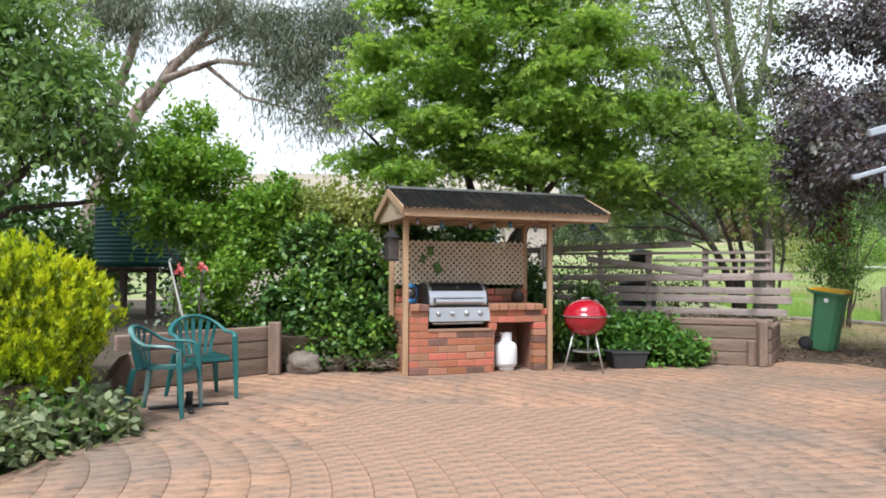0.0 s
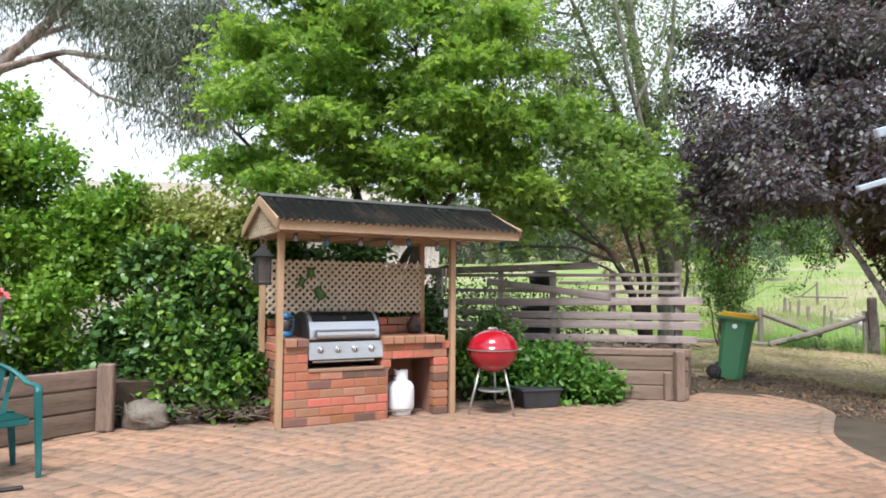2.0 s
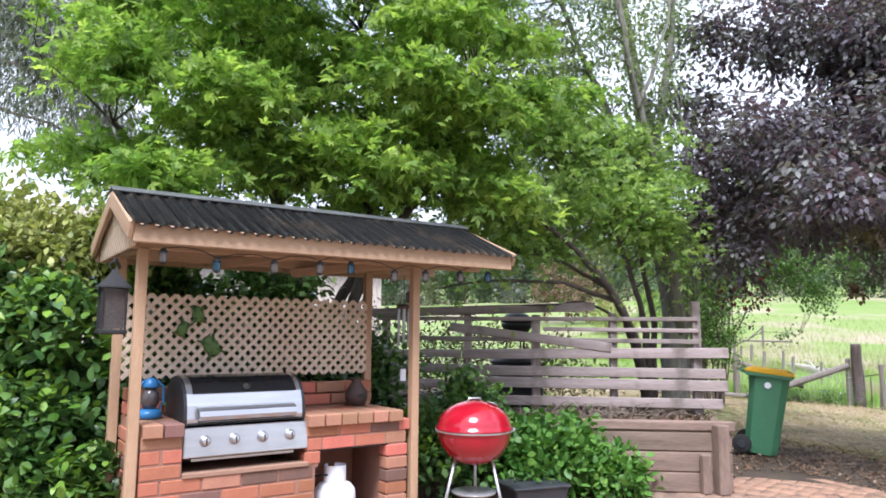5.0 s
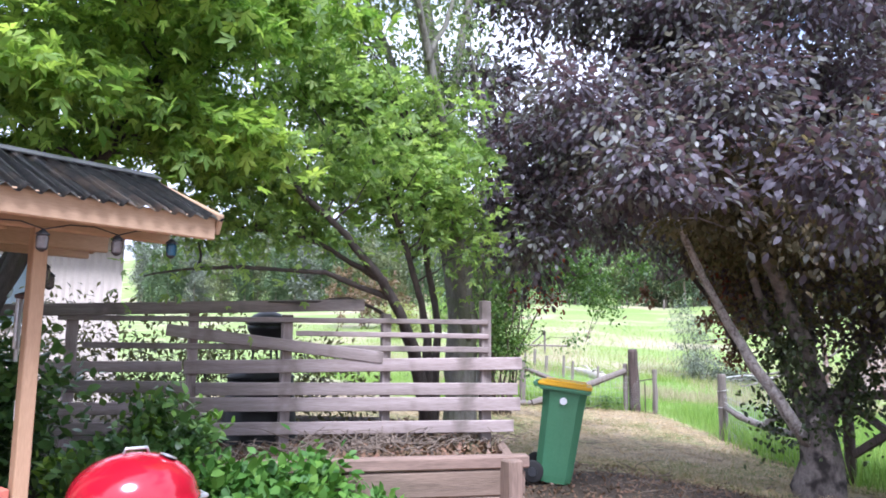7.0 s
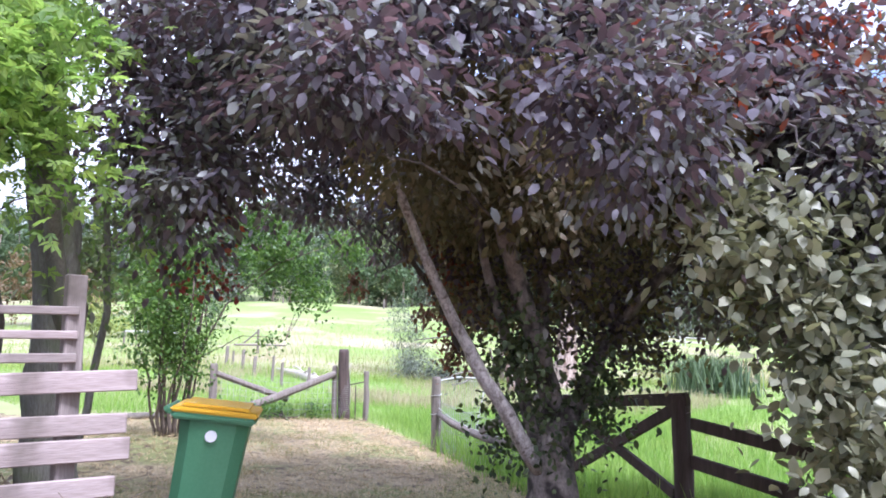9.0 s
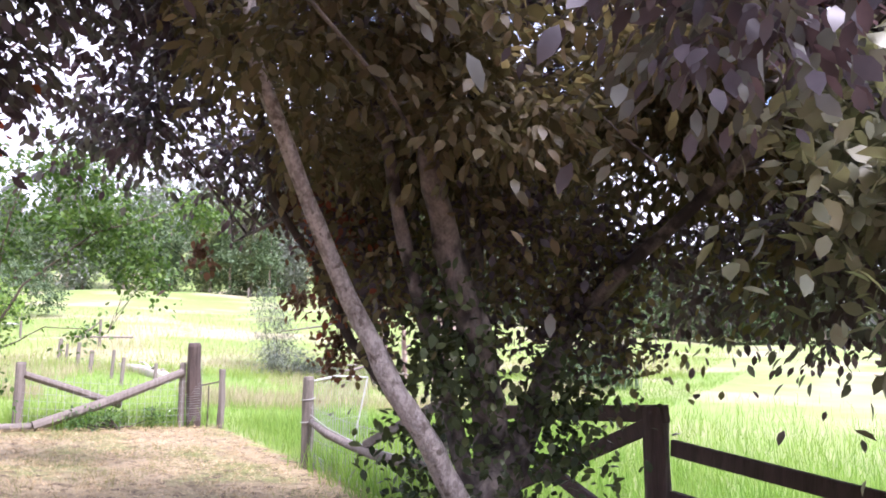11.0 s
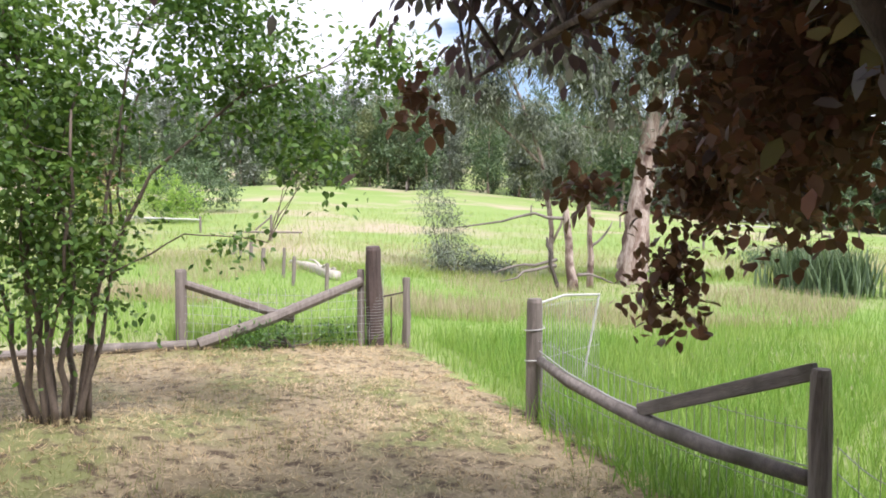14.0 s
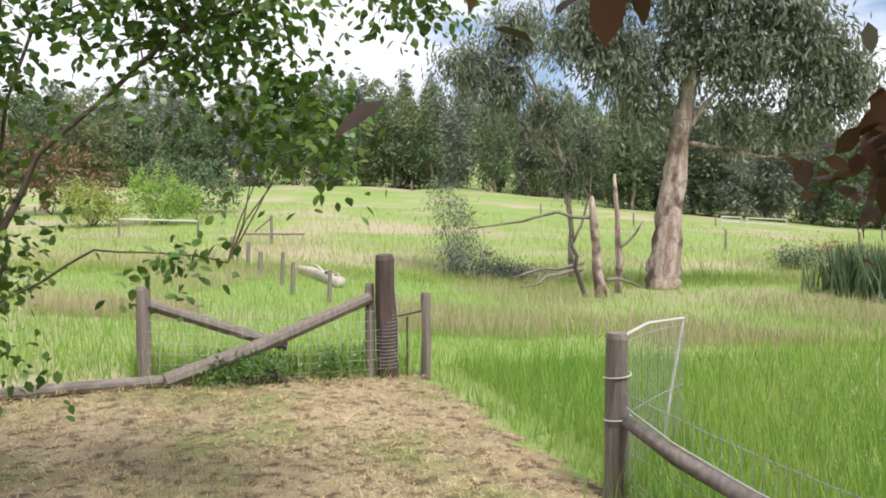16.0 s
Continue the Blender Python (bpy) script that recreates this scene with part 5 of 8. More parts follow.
    for nm, mt, pick in (("crown", "purple_leaf", ~lightened & ~shaded), ("grey_spray", "plum_grey", lightened & ~shaded), ("olive_spray", "plum_olive", shaded)):
        k = pick & open_way
        tagged(leaf_part(nm, rng, p[k], 0.082, PLUM, M[mt], t, droop=0.35, outward=ray[k], spread=0.35), kind="stuff")
    for nm, lb, cl, pr, mt, sz in (("inner_spray", inner, 130, 20, "purple_leaf", 0.062), ("olive_spray", inner, 190, 18, "plum_olive", 0.062), ("leaf_spray", skirt, 560, 24, "purple_green", 0.085), ("hanging_spray", hang, 560, 14, "hang_leaf", 0.06), ("hanging_sprig", sprigs, 36, 10, "hang_leaf", 0.07),
                                   ("ivy", ivy, 170, 14, "ivy_leaf", 0.06), ("dry_spray", dry, 70, 11, "red_leaf", 0.05), ("red_spray", red, 50, 14, "red_leaf", 0.07)):
        _, p, out = clump_crown(rng, lb, cl, pr, {"hanging_spray": 0.07, "hanging_sprig": 0.075}.get(nm, 0.12), 0.8, 0.2)
        q = p[clear_way(p, (4.6, 7.9), (8.0, 11.9), 0.78, 2.6)]
        tagged(leaf_part(nm, rng, q, sz, OVAL, M[mt], t, droop=0.7), kind="stuff")
    return t


M["privet_leaf"] = leafmat("privet_leaf", (0.09, 0.17, 0.04), (0.16, 0.26, 0.065), leaf=0.4, rough=0.4)
M["bark_brown"] = mat("bark_brown", (0.20, 0.155, 0.12), (0.10, 0.078, 0.062), rough=0.95, scale=8, fine=40, bump=0.8, stretch=(5, 5, 1), dist=0.006)


def build_stem_shrub():
    r = np.random.default_rng(51)
    x, y = 8.78, 15.97
    g = gh(x, y) - 0.03
    stems = []
    for i in range(11):
        a = 2 * pi * i / 11 + 0.3
        rr = r.uniform(0.05, 0.22)
        top = (x + cos(a) * r.uniform(0.3, 0.9), y + sin(a) * r.uniform(0.3, 0.9), g + r.uniform(1.6, 3.2))
        stems.append(stem(r, [(x + cos(a) * rr, y + sin(a) * rr, g), (x + cos(a) * rr * 1.6, y + sin(a) * rr * 1.6, g + 0.8), top], r.uniform(0.018, 0.036), 0.008, 6, 0.16))
    stems.append(stem(r, [(x + 0.1, y - 0.1, g), (x + 0.24, y - 0.27, g + 1.2), (x + 0.48, y - 0.55, g + 1.9), (x + 0.95, y - 1.05, g + 2.5), (x + 1.45, y - 1.45, g + 2.75)], 0.021, 0.007, 5, 0.07))
    stems.append(stem(r, [(x + 0.22, y - 0.25, g + 1.1), (x + 0.65, y - 0.72, g + 1.45), (x + 1.1, y - 1.15, g + 1.38)], 0.008, 0.004, 6, 0.05))
    lobes = [((x, y, g + 1.4), (0.7, 0.7, 0.9)), ((x, y, g + 2.5), (0.9, 0.9, 0.7)), ((x + 1.1, y - 1.0, g + 2.6), (0.8, 0.7, 0.4)), ((x - 0.3, y + 0.2, g + 3.2), (0.9, 0.9, 0.6)), ((x + 1.4, y - 1.3, g + 2.1), (0.35, 0.35, 0.45)),
             ((x + 0.92, y - 1.0, g + 1.4), (0.32, 0.3, 0.08)), ((x + 0.9, y - 0.7, g + 3.2), (0.9, 0.8, 0.5)), ((x - 0.4, y - 0.3, g + 1.9), (0.6, 0.6, 0.8)), ((x + 1.9, y - 1.6, g + 2.9), (0.5, 0.5, 0.25))]
    tree("multi_stem_shrub", "tall green shrub with many thin bare stems", "shrub", stems, lobes, 760, 26, 0.10, 0.06, OVAL, M["privet_leaf"], M["bark_brown"], 52, 100, 0.7, 0.3, 0.005, 0.2)


def bush(name, label, lobes, clumps, per, spread, size, shape, m, seed, shell=0.6, droop=0.1, flat=0.8, core=None, outw=0.9, trunk_at=None, up=0.0, shoots=""):
    """A dense shrub: short stems inside, leaves in clumps over its lobes."""
    rng = np.random.default_rng(seed)
    t = thing(name, label, "shrub")
    c, p, out = clump_crown(rng, lobes, clumps, per, spread, flat, shell)
    x, y, z = trunk_at
    b = bmesh.new()
    for k in range(7):
        e = c[rng.integers(len(c))]
        q = np.array([x, y, z]) + (e - [x, y, z]) * 0.75
        tube(limb_points(rng, (x + rng.normal(0, 0.05), y + rng.normal(0, 0.05), z), q, 6, 0.25), [0.03, 0.027, 0.022, 0.018, 0.013, 0.008], 6, b)
    tagged(part("woody_base", b, M["bark"], t, smooth=True), kind="stuff")
    tagged(leaf_part("foliage", rng, p, size, shape, m, t, droop=droop - up, outward=out * outw), kind="stuff")
    if shoots:
        # fresh pale shoots stand out from the older leaves
        k = np.repeat(rng.uniform(size=clumps) < 0.22, per)
        tagged(leaf_part("young_shoot", rng, p[k] + out[k] * 0.05 + [0, 0, 0.03], size * 0.85, shape, M[shoots], t, droop=droop - 0.4, outward=out[k] * outw), kind="stuff")
    return t


def lumps(lobes, n, r, seed):
    """Small lobes over the faces of the big ones, so that a shrub has hollows and knolls."""
    rng = np.random.default_rng(seed)
    out = []
    for c, rad in lobes:
        for _ in range(n):
            d = rng.normal(size=3)
            d /= np.linalg.norm(d)
            k = r * rng.uniform(0.75, 1.3)
            out.append((tuple(np.array(c) + d * np.array(rad) * 0.85), (k, k, k * 0.8)))
    return out


def build_shrubs():
    bush("hedge_shrub", "tall bright green leafy hedge shrub in the raised bed", lumps([((-3.5, 9.4, 1.3), (0.85, 0.7, 0.9)), ((-3.3, 9.3, 2.3), (0.9, 0.75, 0.8)), ((-3.5, 9.4, 3.1), (0.7, 0.6, 0.6)), ((-2.8, 9.2, 1.2), (0.6, 0.5, 0.8)), ((-4.1, 9.6, 2.5), (0.6, 0.6, 0.9)), ((-2.6, 9.5, 2.0), (0.45, 0.4, 0.5))], 9, 0.27, 6),
         1350, 24, 0.085, 0.075, OVAL, M["hedge_leaf"], 61, 0.7, 0.0, trunk_at=(-3.4, 9.4, 0.4), up=0.25, shoots="maple_leaf")
    bush("camellia_shrub", "dense dark green glossy shrub beside the shelter", lumps([((-1.4, 9.0, 0.95), (0.55, 0.4, 0.5)), ((-0.9, 9.05, 1.45), (0.42, 0.4, 0.45)), ((-1.9, 9.1, 1.2), (0.45, 0.4, 0.5)), ((-1.2, 8.75, 0.6), (0.4, 0.25, 0.3)), ((-1.45, 9.2, 1.75), (0.4, 0.4, 0.3)), ((-0.75, 8.9, 0.85), (0.35, 0.3, 0.4)), ((-2.1, 8.9, 0.75), (0.35, 0.3, 0.3)), ((-0.6, 9.2, 1.9), (0.35, 0.35, 0.25)), ((-1.7, 8.75, 0.75), (0.35, 0.3, 0.35)), ((-1.0, 8.6, 0.4), (0.4, 0.2, 0.2)), ((-1.55, 8.6, 0.4), (0.35, 0.2, 0.2))], 6, 0.19, 5),
         1050, 20, 0.075, 0.092, OVAL, M["camellia_leaf"], 62, 0.75, 0.1, trunk_at=(-1.3, 9.1, 0.3), shoots="hedge_leaf")
    bush("viburnum_shrub", "pale yellow-green flowering shrub behind the dark glossy one", [((-2.1, 9.7, 2.15), (0.5, 0.3, 0.4)), ((-1.6, 9.35, 2.2), (0.5, 0.3, 0.3)), ((-0.8, 9.3, 2.15), (0.4, 0.3, 0.25)), ((-1.2, 9.25, 2.0), (0.5, 0.3, 0.3))],
         380, 20, 0.09, 0.06, OVAL, M["pale_leaf"], 63, 0.5, 0.0, trunk_at=(-1.3, 9.6, 0.4), up=0.2)
    bush("ground_cover", "leafy green groundcover spilling on to the paving", [((-2.55, 4.75, 0.15), (0.35, 0.45, 0.2)), ((-2.75, 4.2, 0.15), (0.35, 0.5, 0.2)), ((-2.9, 3.7, 0.2), (0.4, 0.5, 0.25)), ((-3.2, 4.3, 0.3), (0.4, 0.5, 0.3))],
         300, 16, 0.09, 0.075, OVAL, M["variegated_leaf"], 65, 0.5, 0.0, trunk_at=(-2.8, 4.3, 0.0), up=0.3, shoots="ground_leaf")
    bush("ground_cover", "dense green groundcover spilling over the tub and sleepers", [((2.6, 9.25, 0.32), (0.45, 0.3, 0.25)), ((3.1, 9.2, 0.22), (0.45, 0.3, 0.2)), ((2.3, 9.5, 0.45), (0.4, 0.3, 0.25)), ((2.8, 9.5, 0.5), (0.4, 0.25, 0.2))],
         330, 16, 0.07, 0.08, OVAL, M["ground_leaf"], 66, 0.5, 0.0, trunk_at=(2.8, 9.4, 0.1), up=0.3)
    bush("backing_shrub", "dark leafy shrub growing behind the lattice", [((-0.3, 9.75, 0.9), (0.5, 0.3, 0.6)), ((0.4, 9.95, 1.0), (0.6, 0.3, 0.7)), ((1.1, 10.2, 0.9), (0.5, 0.3, 0.6)), ((0.2, 9.9, 1.7), (0.6, 0.3, 0.35)), ((-0.5, 9.7, 1.6), (0.4, 0.3, 0.4))],
         760, 20, 0.11, 0.08, OVAL, M["camellia_leaf"], 68, 0.2, 0.1, trunk_at=(0.2, 10.0, 0.35))
    bush("backing_shrub", "dark leafy shrub in the shade under the cherry tree", [((-8.6, 12.6, 1.2), (1.3, 0.7, 1.0)), ((-7.2, 13.2, 1.4), (1.2, 0.7, 1.1)), ((-9.8, 11.8, 1.3), (1.2, 0.8, 1.2)), ((-4.9, 13.4, 1.2), (1.0, 0.6, 1.0)), ((-8.4, 12.8, 2.4), (1.4, 0.7, 0.7))],
         520, 22, 0.2, 0.13, OVAL, M["camellia_leaf"], 70, 0.3, 0.2, trunk_at=(-8.0, 12.8, 0.2))
    bush("undergrowth", "straggling brown-green scrub behind the slatted fence", [((2.4, 12.9, 1.1), (0.7, 0.5, 0.7)), ((3.9, 13.2, 1.0), (0.8, 0.5, 0.6)), ((1.6, 12.6, 1.2), (0.6, 0.5, 0.8)), ((4.5, 12.9, 0.9), (0.5, 0.4, 0.5)), ((3.1, 13.5, 1.2), (0.8, 0.5, 0.7))],
         420, 16, 0.18, 0.075, KITE, M["scrub_leaf"], 71, 0.2, 0.2, trunk_at=(3.0, 13.0, 0.2))
    bush("garden_shrub", "dark green leafy shrub between the shelter and the fence", [((1.9, 9.6, 0.55), (0.35, 0.3, 0.38)), ((2.1, 9.9, 0.75), (0.32, 0.3, 0.32)), ((1.6, 9.5, 0.4), (0.25, 0.25, 0.4))],
         200, 20, 0.08, 0.075, OVAL, M["camellia_leaf"], 67, 0.4, 0.0, trunk_at=(1.9, 9.7, 0.2), up=0.2, shoots="hedge_leaf")


M["scrub_leaf"] = leafmat("scrub_leaf", (0.13, 0.125, 0.06), (0.19, 0.19, 0.085), leaf=0.35)
M["variegated_leaf"] = leafmat("variegated_leaf", (0.17, 0.22, 0.095), (0.30, 0.33, 0.19), leaf=0.3, rand=0.35)
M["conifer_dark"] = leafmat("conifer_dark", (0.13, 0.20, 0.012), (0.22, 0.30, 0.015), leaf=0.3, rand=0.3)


def build_conifer():
    """Upright feathery plumes, golden at the tips and greener within."""
    rng = np.random.default_rng(64)
    t = thing("golden_conifer", "rounded golden yellow-green conifer bush by the patio", "shrub")
    lobes = [((-2.95, 4.75, 0.80), (0.50, 0.48, 0.55)), ((-3.05, 4.7, 1.12), (0.36, 0.34, 0.36)), ((-3.3, 4.65, 1.05), (0.36, 0.36, 0.40)), ((-3.05, 4.7, 0.5), (0.54, 0.5, 0.35)), ((-2.68, 4.8, 0.85), (0.34, 0.34, 0.42))]
    base = np.array([-3.0, 4.72, 0.05])
    b = bmesh.new()
    for k in range(9):
        a = 0.7 * k
        tube(limb_points(rng, base, base + [0.3 * cos(a), 0.3 * sin(a), 0.6 + 0.05 * k], 5, 0.15), [0.03, 0.025, 0.02, 0.014, 0.008], 6, b)
    tagged(part("woody_base", b, M["bark"], t, smooth=True), kind="stuff")
    c, _, out = clump_crown(rng, lobes, 1350, 1, 0.01, 1.0, 0.55)
    c = c[c[:, 2] > 0.22]
    way = c - base
    way /= np.linalg.norm(way, axis=1)[:, None]
    way = way * [0.55, 0.55, 0.5] + [0, 0, 0.75]
    way /= np.linalg.norm(way, axis=1)[:, None]
    n = 26
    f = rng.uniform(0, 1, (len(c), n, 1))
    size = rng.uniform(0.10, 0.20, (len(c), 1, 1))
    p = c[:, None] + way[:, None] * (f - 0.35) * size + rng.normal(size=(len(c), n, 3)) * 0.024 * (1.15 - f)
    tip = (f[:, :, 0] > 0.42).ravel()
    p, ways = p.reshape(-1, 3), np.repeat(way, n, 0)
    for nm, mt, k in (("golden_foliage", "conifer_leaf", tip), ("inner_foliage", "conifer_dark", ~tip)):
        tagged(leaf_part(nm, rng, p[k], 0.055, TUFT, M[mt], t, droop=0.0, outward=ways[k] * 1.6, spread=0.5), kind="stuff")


build_maple()
build_light_maple()
build_conifer()
build_tall_tree()
build_plum()
build_stem_shrub()
build_shrubs()
bush("fence_weeds", "dark green weeds grown through the crossed brace logs", [((12.75, 18.42, -0.02), (0.45, 0.22, 0.2)), ((13.4, 18.15, -0.05), (0.4, 0.22, 0.17)), ((12.3, 18.65, 0.0), (0.3, 0.2, 0.15))],
     90, 16, 0.09, 0.055, KITE, M["camellia_leaf"], 72, 0.3, 0.0, trunk_at=(12.9, 18.4, -0.25), up=0.3)


# ---- woods and paddock trees ----
def field_at(px_r, u):
    """A place u metres out over the paddock, px_r times u to the right of the lane's line."""
    x, y = 7.9 + 0.77 * u + 0.64 * px_r * u, 11.8 + 0.64 * u - 0.77 * px_r * u
    return x, y


M["far_olive"] = leafmat("far_olive", (0.13, 0.16, 0.07), (0.19, 0.21, 0.10), leaf=0.2)


def far_kind(rng, mt, label, tall):
    """One wood tree, about 14 m high."""
    t = thing("woodland_tree", label, "tree", group="woods")
    n = 9
    lobes = []
    for i in range(n):
        f = i / (n - 1)
        w = (1.9 if tall else 2.6) * (0.55 + 0.6 * sin(pi * min(f * 1.15, 1)))
        lobes.append(((rng.normal(0, 1.0), rng.normal(0, 1.0), 1.2 + 11.6 * f), (w, w, 1.6)))
    c, p, out = clump_crown(rng, lobes, 300, 10, 0.5, 0.7, 0.35)
    pts, radii = stem(rng, [(0, 0, -0.5), (0.2, 0, 5), (rng.normal(0, 0.6), 0, 12)], 0.24, 0.06, 5)
    part("trunk", tube(pts, radii, 6), M["bark_gum"], t, smooth=True)
    tagged(leaf_part("crown", rng, p, 0.62, TUFT, M[mt], t, droop=0.2, outward=out * 0.5), kind="stuff")
    return t


def build_far_trees():
    rng = np.random.default_rng(71)
    kinds = [far_kind(rng, mt, lb, tall) for mt, lb, tall in (("far_leaf", "dark green tree in the woods beyond the paddock", True), ("far_leaf", "dark green tree in the woods beyond the paddock", False),
             ("far_leaf", "dark green tree in the woods beyond the paddock", False), ("far_leaf_grey", "grey-green eucalypt in the woods beyond the paddock", True), ("far_leaf_grey", "grey-green eucalypt in the woods beyond the paddock", False), ("far_olive", "olive-green tree in the woods beyond the paddock", False))]
    spots = []
    for u0, u1, cnt, h0, h1 in ((114, 122, 60, 0.75, 1.15), (126, 146, 60, 1.0, 1.4), (165, 205, 56, 1.1, 1.5), (240, 300, 56, 1.2, 1.7)):
        for i in range(cnt):
            a = -1.0 + 2.1 * (i + rng.uniform(-0.45, 0.45)) / (cnt - 1)
            u = rng.uniform(u0, u1)
            if a > 0.25:
                u *= 0.8
            x, y = field_at(a, u)
            spots.append((x, y, rng.uniform(h0, h1)))
    # ring of trees added to the left and behind, mostly unseen, to close the horizon
    for i in range(26):
        a = radians(100 + 200 * i / 25)
        x, y = 2 + 34 * cos(a) * rng.uniform(0.9, 1.2), 6 + 36 * sin(a) * rng.uniform(0.9, 1.2)
        spots.append((x, y, rng.uniform(0.5, 0.8) * (0.55 if y > 22 else 1.0)))
    for i, (x, y, s) in enumerate(spots):
        turn = Matrix.Rotation(rng.uniform(0, 6.28), 4, "Z")
        here = Matrix.Translation((x, y, gh(x, y) - 0.1))
        if i < len(kinds):
            kinds[i].matrix_basis = here @ turn
        else:
            k = kinds[int(rng.integers(len(kinds)))]
            copy_thing(k, here @ turn @ Matrix.Diagonal((s * rng.uniform(0.9, 1.25), s * rng.uniform(0.9, 1.25), s, 1)))


build_far_trees()


# ---- paddock fences ----
def round_post(t, name, x, y, z0, z1, r, material, lean=(0, 0), label=""):
    pts = [(x + lean[0] * f, y + lean[1] * f, z0 + (z1 - z0) * f) for f in (0, 0.25, 0.5, 0.75, 0.97, 1.0)]
    return part(name, tube(pts, [r * 1.05, r, r, r * 0.97, r * 0.95, r * 0.8], 12, rough=0.3), material, t, label, smooth=False)


M["post_grey"] = mat("post_grey", (0.27, 0.235, 0.205), (0.13, 0.11, 0.095), rough=0.95, scale=3, fine=24, bump=1.0, stretch=(0.5, 7, 7), dist=0.01, stain=(0.10, 0.09, 0.07), stain_scale=3, stain_at=(0.5, 0.7))


def build_paddock_fences():
    a = thing("paddock_fence", "old timber post fence with crossed brace logs and wire netting", "fence", group="paddock fences")
    g = gh(11.62, 19.1)
    round_post(a, "post", 11.62, 19.11, g - 0.1, 0.92, 0.075, M["post_wood"])
    gt = gh(14.05, 17.85)
    round_post(a, "post", 14.10, 17.86, gt - 0.1, 1.20, 0.125, M["dark_wood"], (-0.14, -0.08), "dark split post")
    part("picket", tube([(14.27, 17.7, gt), (14.27, 17.7, 0.42)], 0.014, 6), M["dark_wood"], a, "thin dark steel picket")
    part("picket_rail", tube([(14.1, 17.8, 0.42), (14.42, 17.53, 0.5)], 0.014, 6), M["dark_wood"], a)
    round_post(a, "post", 13.92, 18.0, gt - 0.1, 0.85, 0.06, M["post_wood"])
    part("brace", tube([(11.66, 19.06, 0.72), (12.4, 18.7, 0.4), (13.0, 18.45, 0.15)], [0.058, 0.066, 0.06], 10, rough=0.2), M["post_wood"], a)
    part("brace", tube([(11.75, 18.9, g + 0.06), (12.7, 18.5, 0.2), (13.88, 17.95, 0.68)], [0.09, 0.085, 0.07], 10, rough=0.2), M["post_wood"], a)
    part("ground_log", tube([(9.3, 19.5, gh(9.3, 19.5) + 0.06), (10.6, 19.25, gh(10.6, 19.25) + 0.07), (11.75, 18.95, g + 0.06)], [0.05, 0.065, 0.06], 10, rough=0.2), M["post_grey"], a, "pale log lying on the ground")
    round_post(a, "post", 14.42, 17.52, gt - 0.1, 0.72, 0.06, M["post_wood"])
    b = thing("paddock_fence", "old timber post fence with low rails and sagging wire netting", "fence", group="paddock fences")
    g1 = gh(12.48, 14.03)
    round_post(b, "post", 12.48, 14.03, g1 - 0.1, 0.80, 0.085, M["post_wood"])
    round_post(b, "post", 10.98, 11.19, gh(10.98, 11.19) - 0.1, 0.72, 0.062, M["post_wood"])
    part("rail", tube([(12.43, 13.93, 0.2), (12.2, 13.5, 0.11), (11.9, 12.94, 0.045), (11.6, 12.37, 0.015), (11.35, 11.9, 0.02), (11.02, 11.26, 0.06)], [0.045, 0.055, 0.06, 0.06, 0.055, 0.05], 10, rough=0.45), M["post_grey"], b, "sagging weathered grey rail", smooth=True)
    part("rail_wire", tube([(12.41, 13.93, 0.30), (12.2, 13.5, 0.18), (11.9, 12.94, 0.11), (11.6, 12.37, 0.08), (11.3, 11.8, 0.08), (11.0, 11.26, 0.14)], 0.006, 6), M["white_pipe"], b, "pale slack wire along the rail", smooth=True)
    for z in (0.16, 0.46):
        part("tie_wire", tube([(12.48 + 0.095 * cos(a), 14.03 + 0.095 * sin(a), z + 0.01 * a) for a in np.linspace(0, 6.3, 17)], 0.006, 5), M["white_pipe"], b, smooth=True)
    beam_thing("brace", (10.99, 11.22, 0.70), (11.72, 12.6, 0.09), 0.05, 0.10, M["post_grey"], b)
    c = thing("paddock_fence", "dark timber fence panel with crossed rails beside the plum tree", "fence", group="paddock fences")
    g2 = gh(9.25, 8.7)
    round_post(c, "post", 9.25, 8.78, g2 - 0.1, 0.96, 0.08, M["dark_wood"])
    round_post(c, "post", 10.45, 10.50, gh(10.45, 10.5) - 0.1, 0.80, 0.07, M["dark_wood"])
    beam_thing("rail", (9.2, 8.70, 0.92), (10.43, 10.46, 0.72), 0.05, 0.11, M["dark_wood"], c)
    beam_thing("brace", (9.25, 8.83, 0.84), (10.4, 10.42, 0.0), 0.045, 0.10, M["dark_wood"], c)
    beam_thing("brace", (9.3, 8.88, 0.1), (10.4, 10.42, 0.62), 0.045, 0.10, M["dark_wood"], c)
    beam_thing("rail", (9.25, 8.70, 0.40), (7.6, 5.6, 0.15), 0.05, 0.11, M["dark_wood"], c)
    beam_thing("rail", (9.22, 8.68, 0.72), (7.9, 6.2, 0.5), 0.045, 0.10, M["dark_wood"], c)
    return a, b, c


fence_a, fence_b, fence_c = build_paddock_fences()


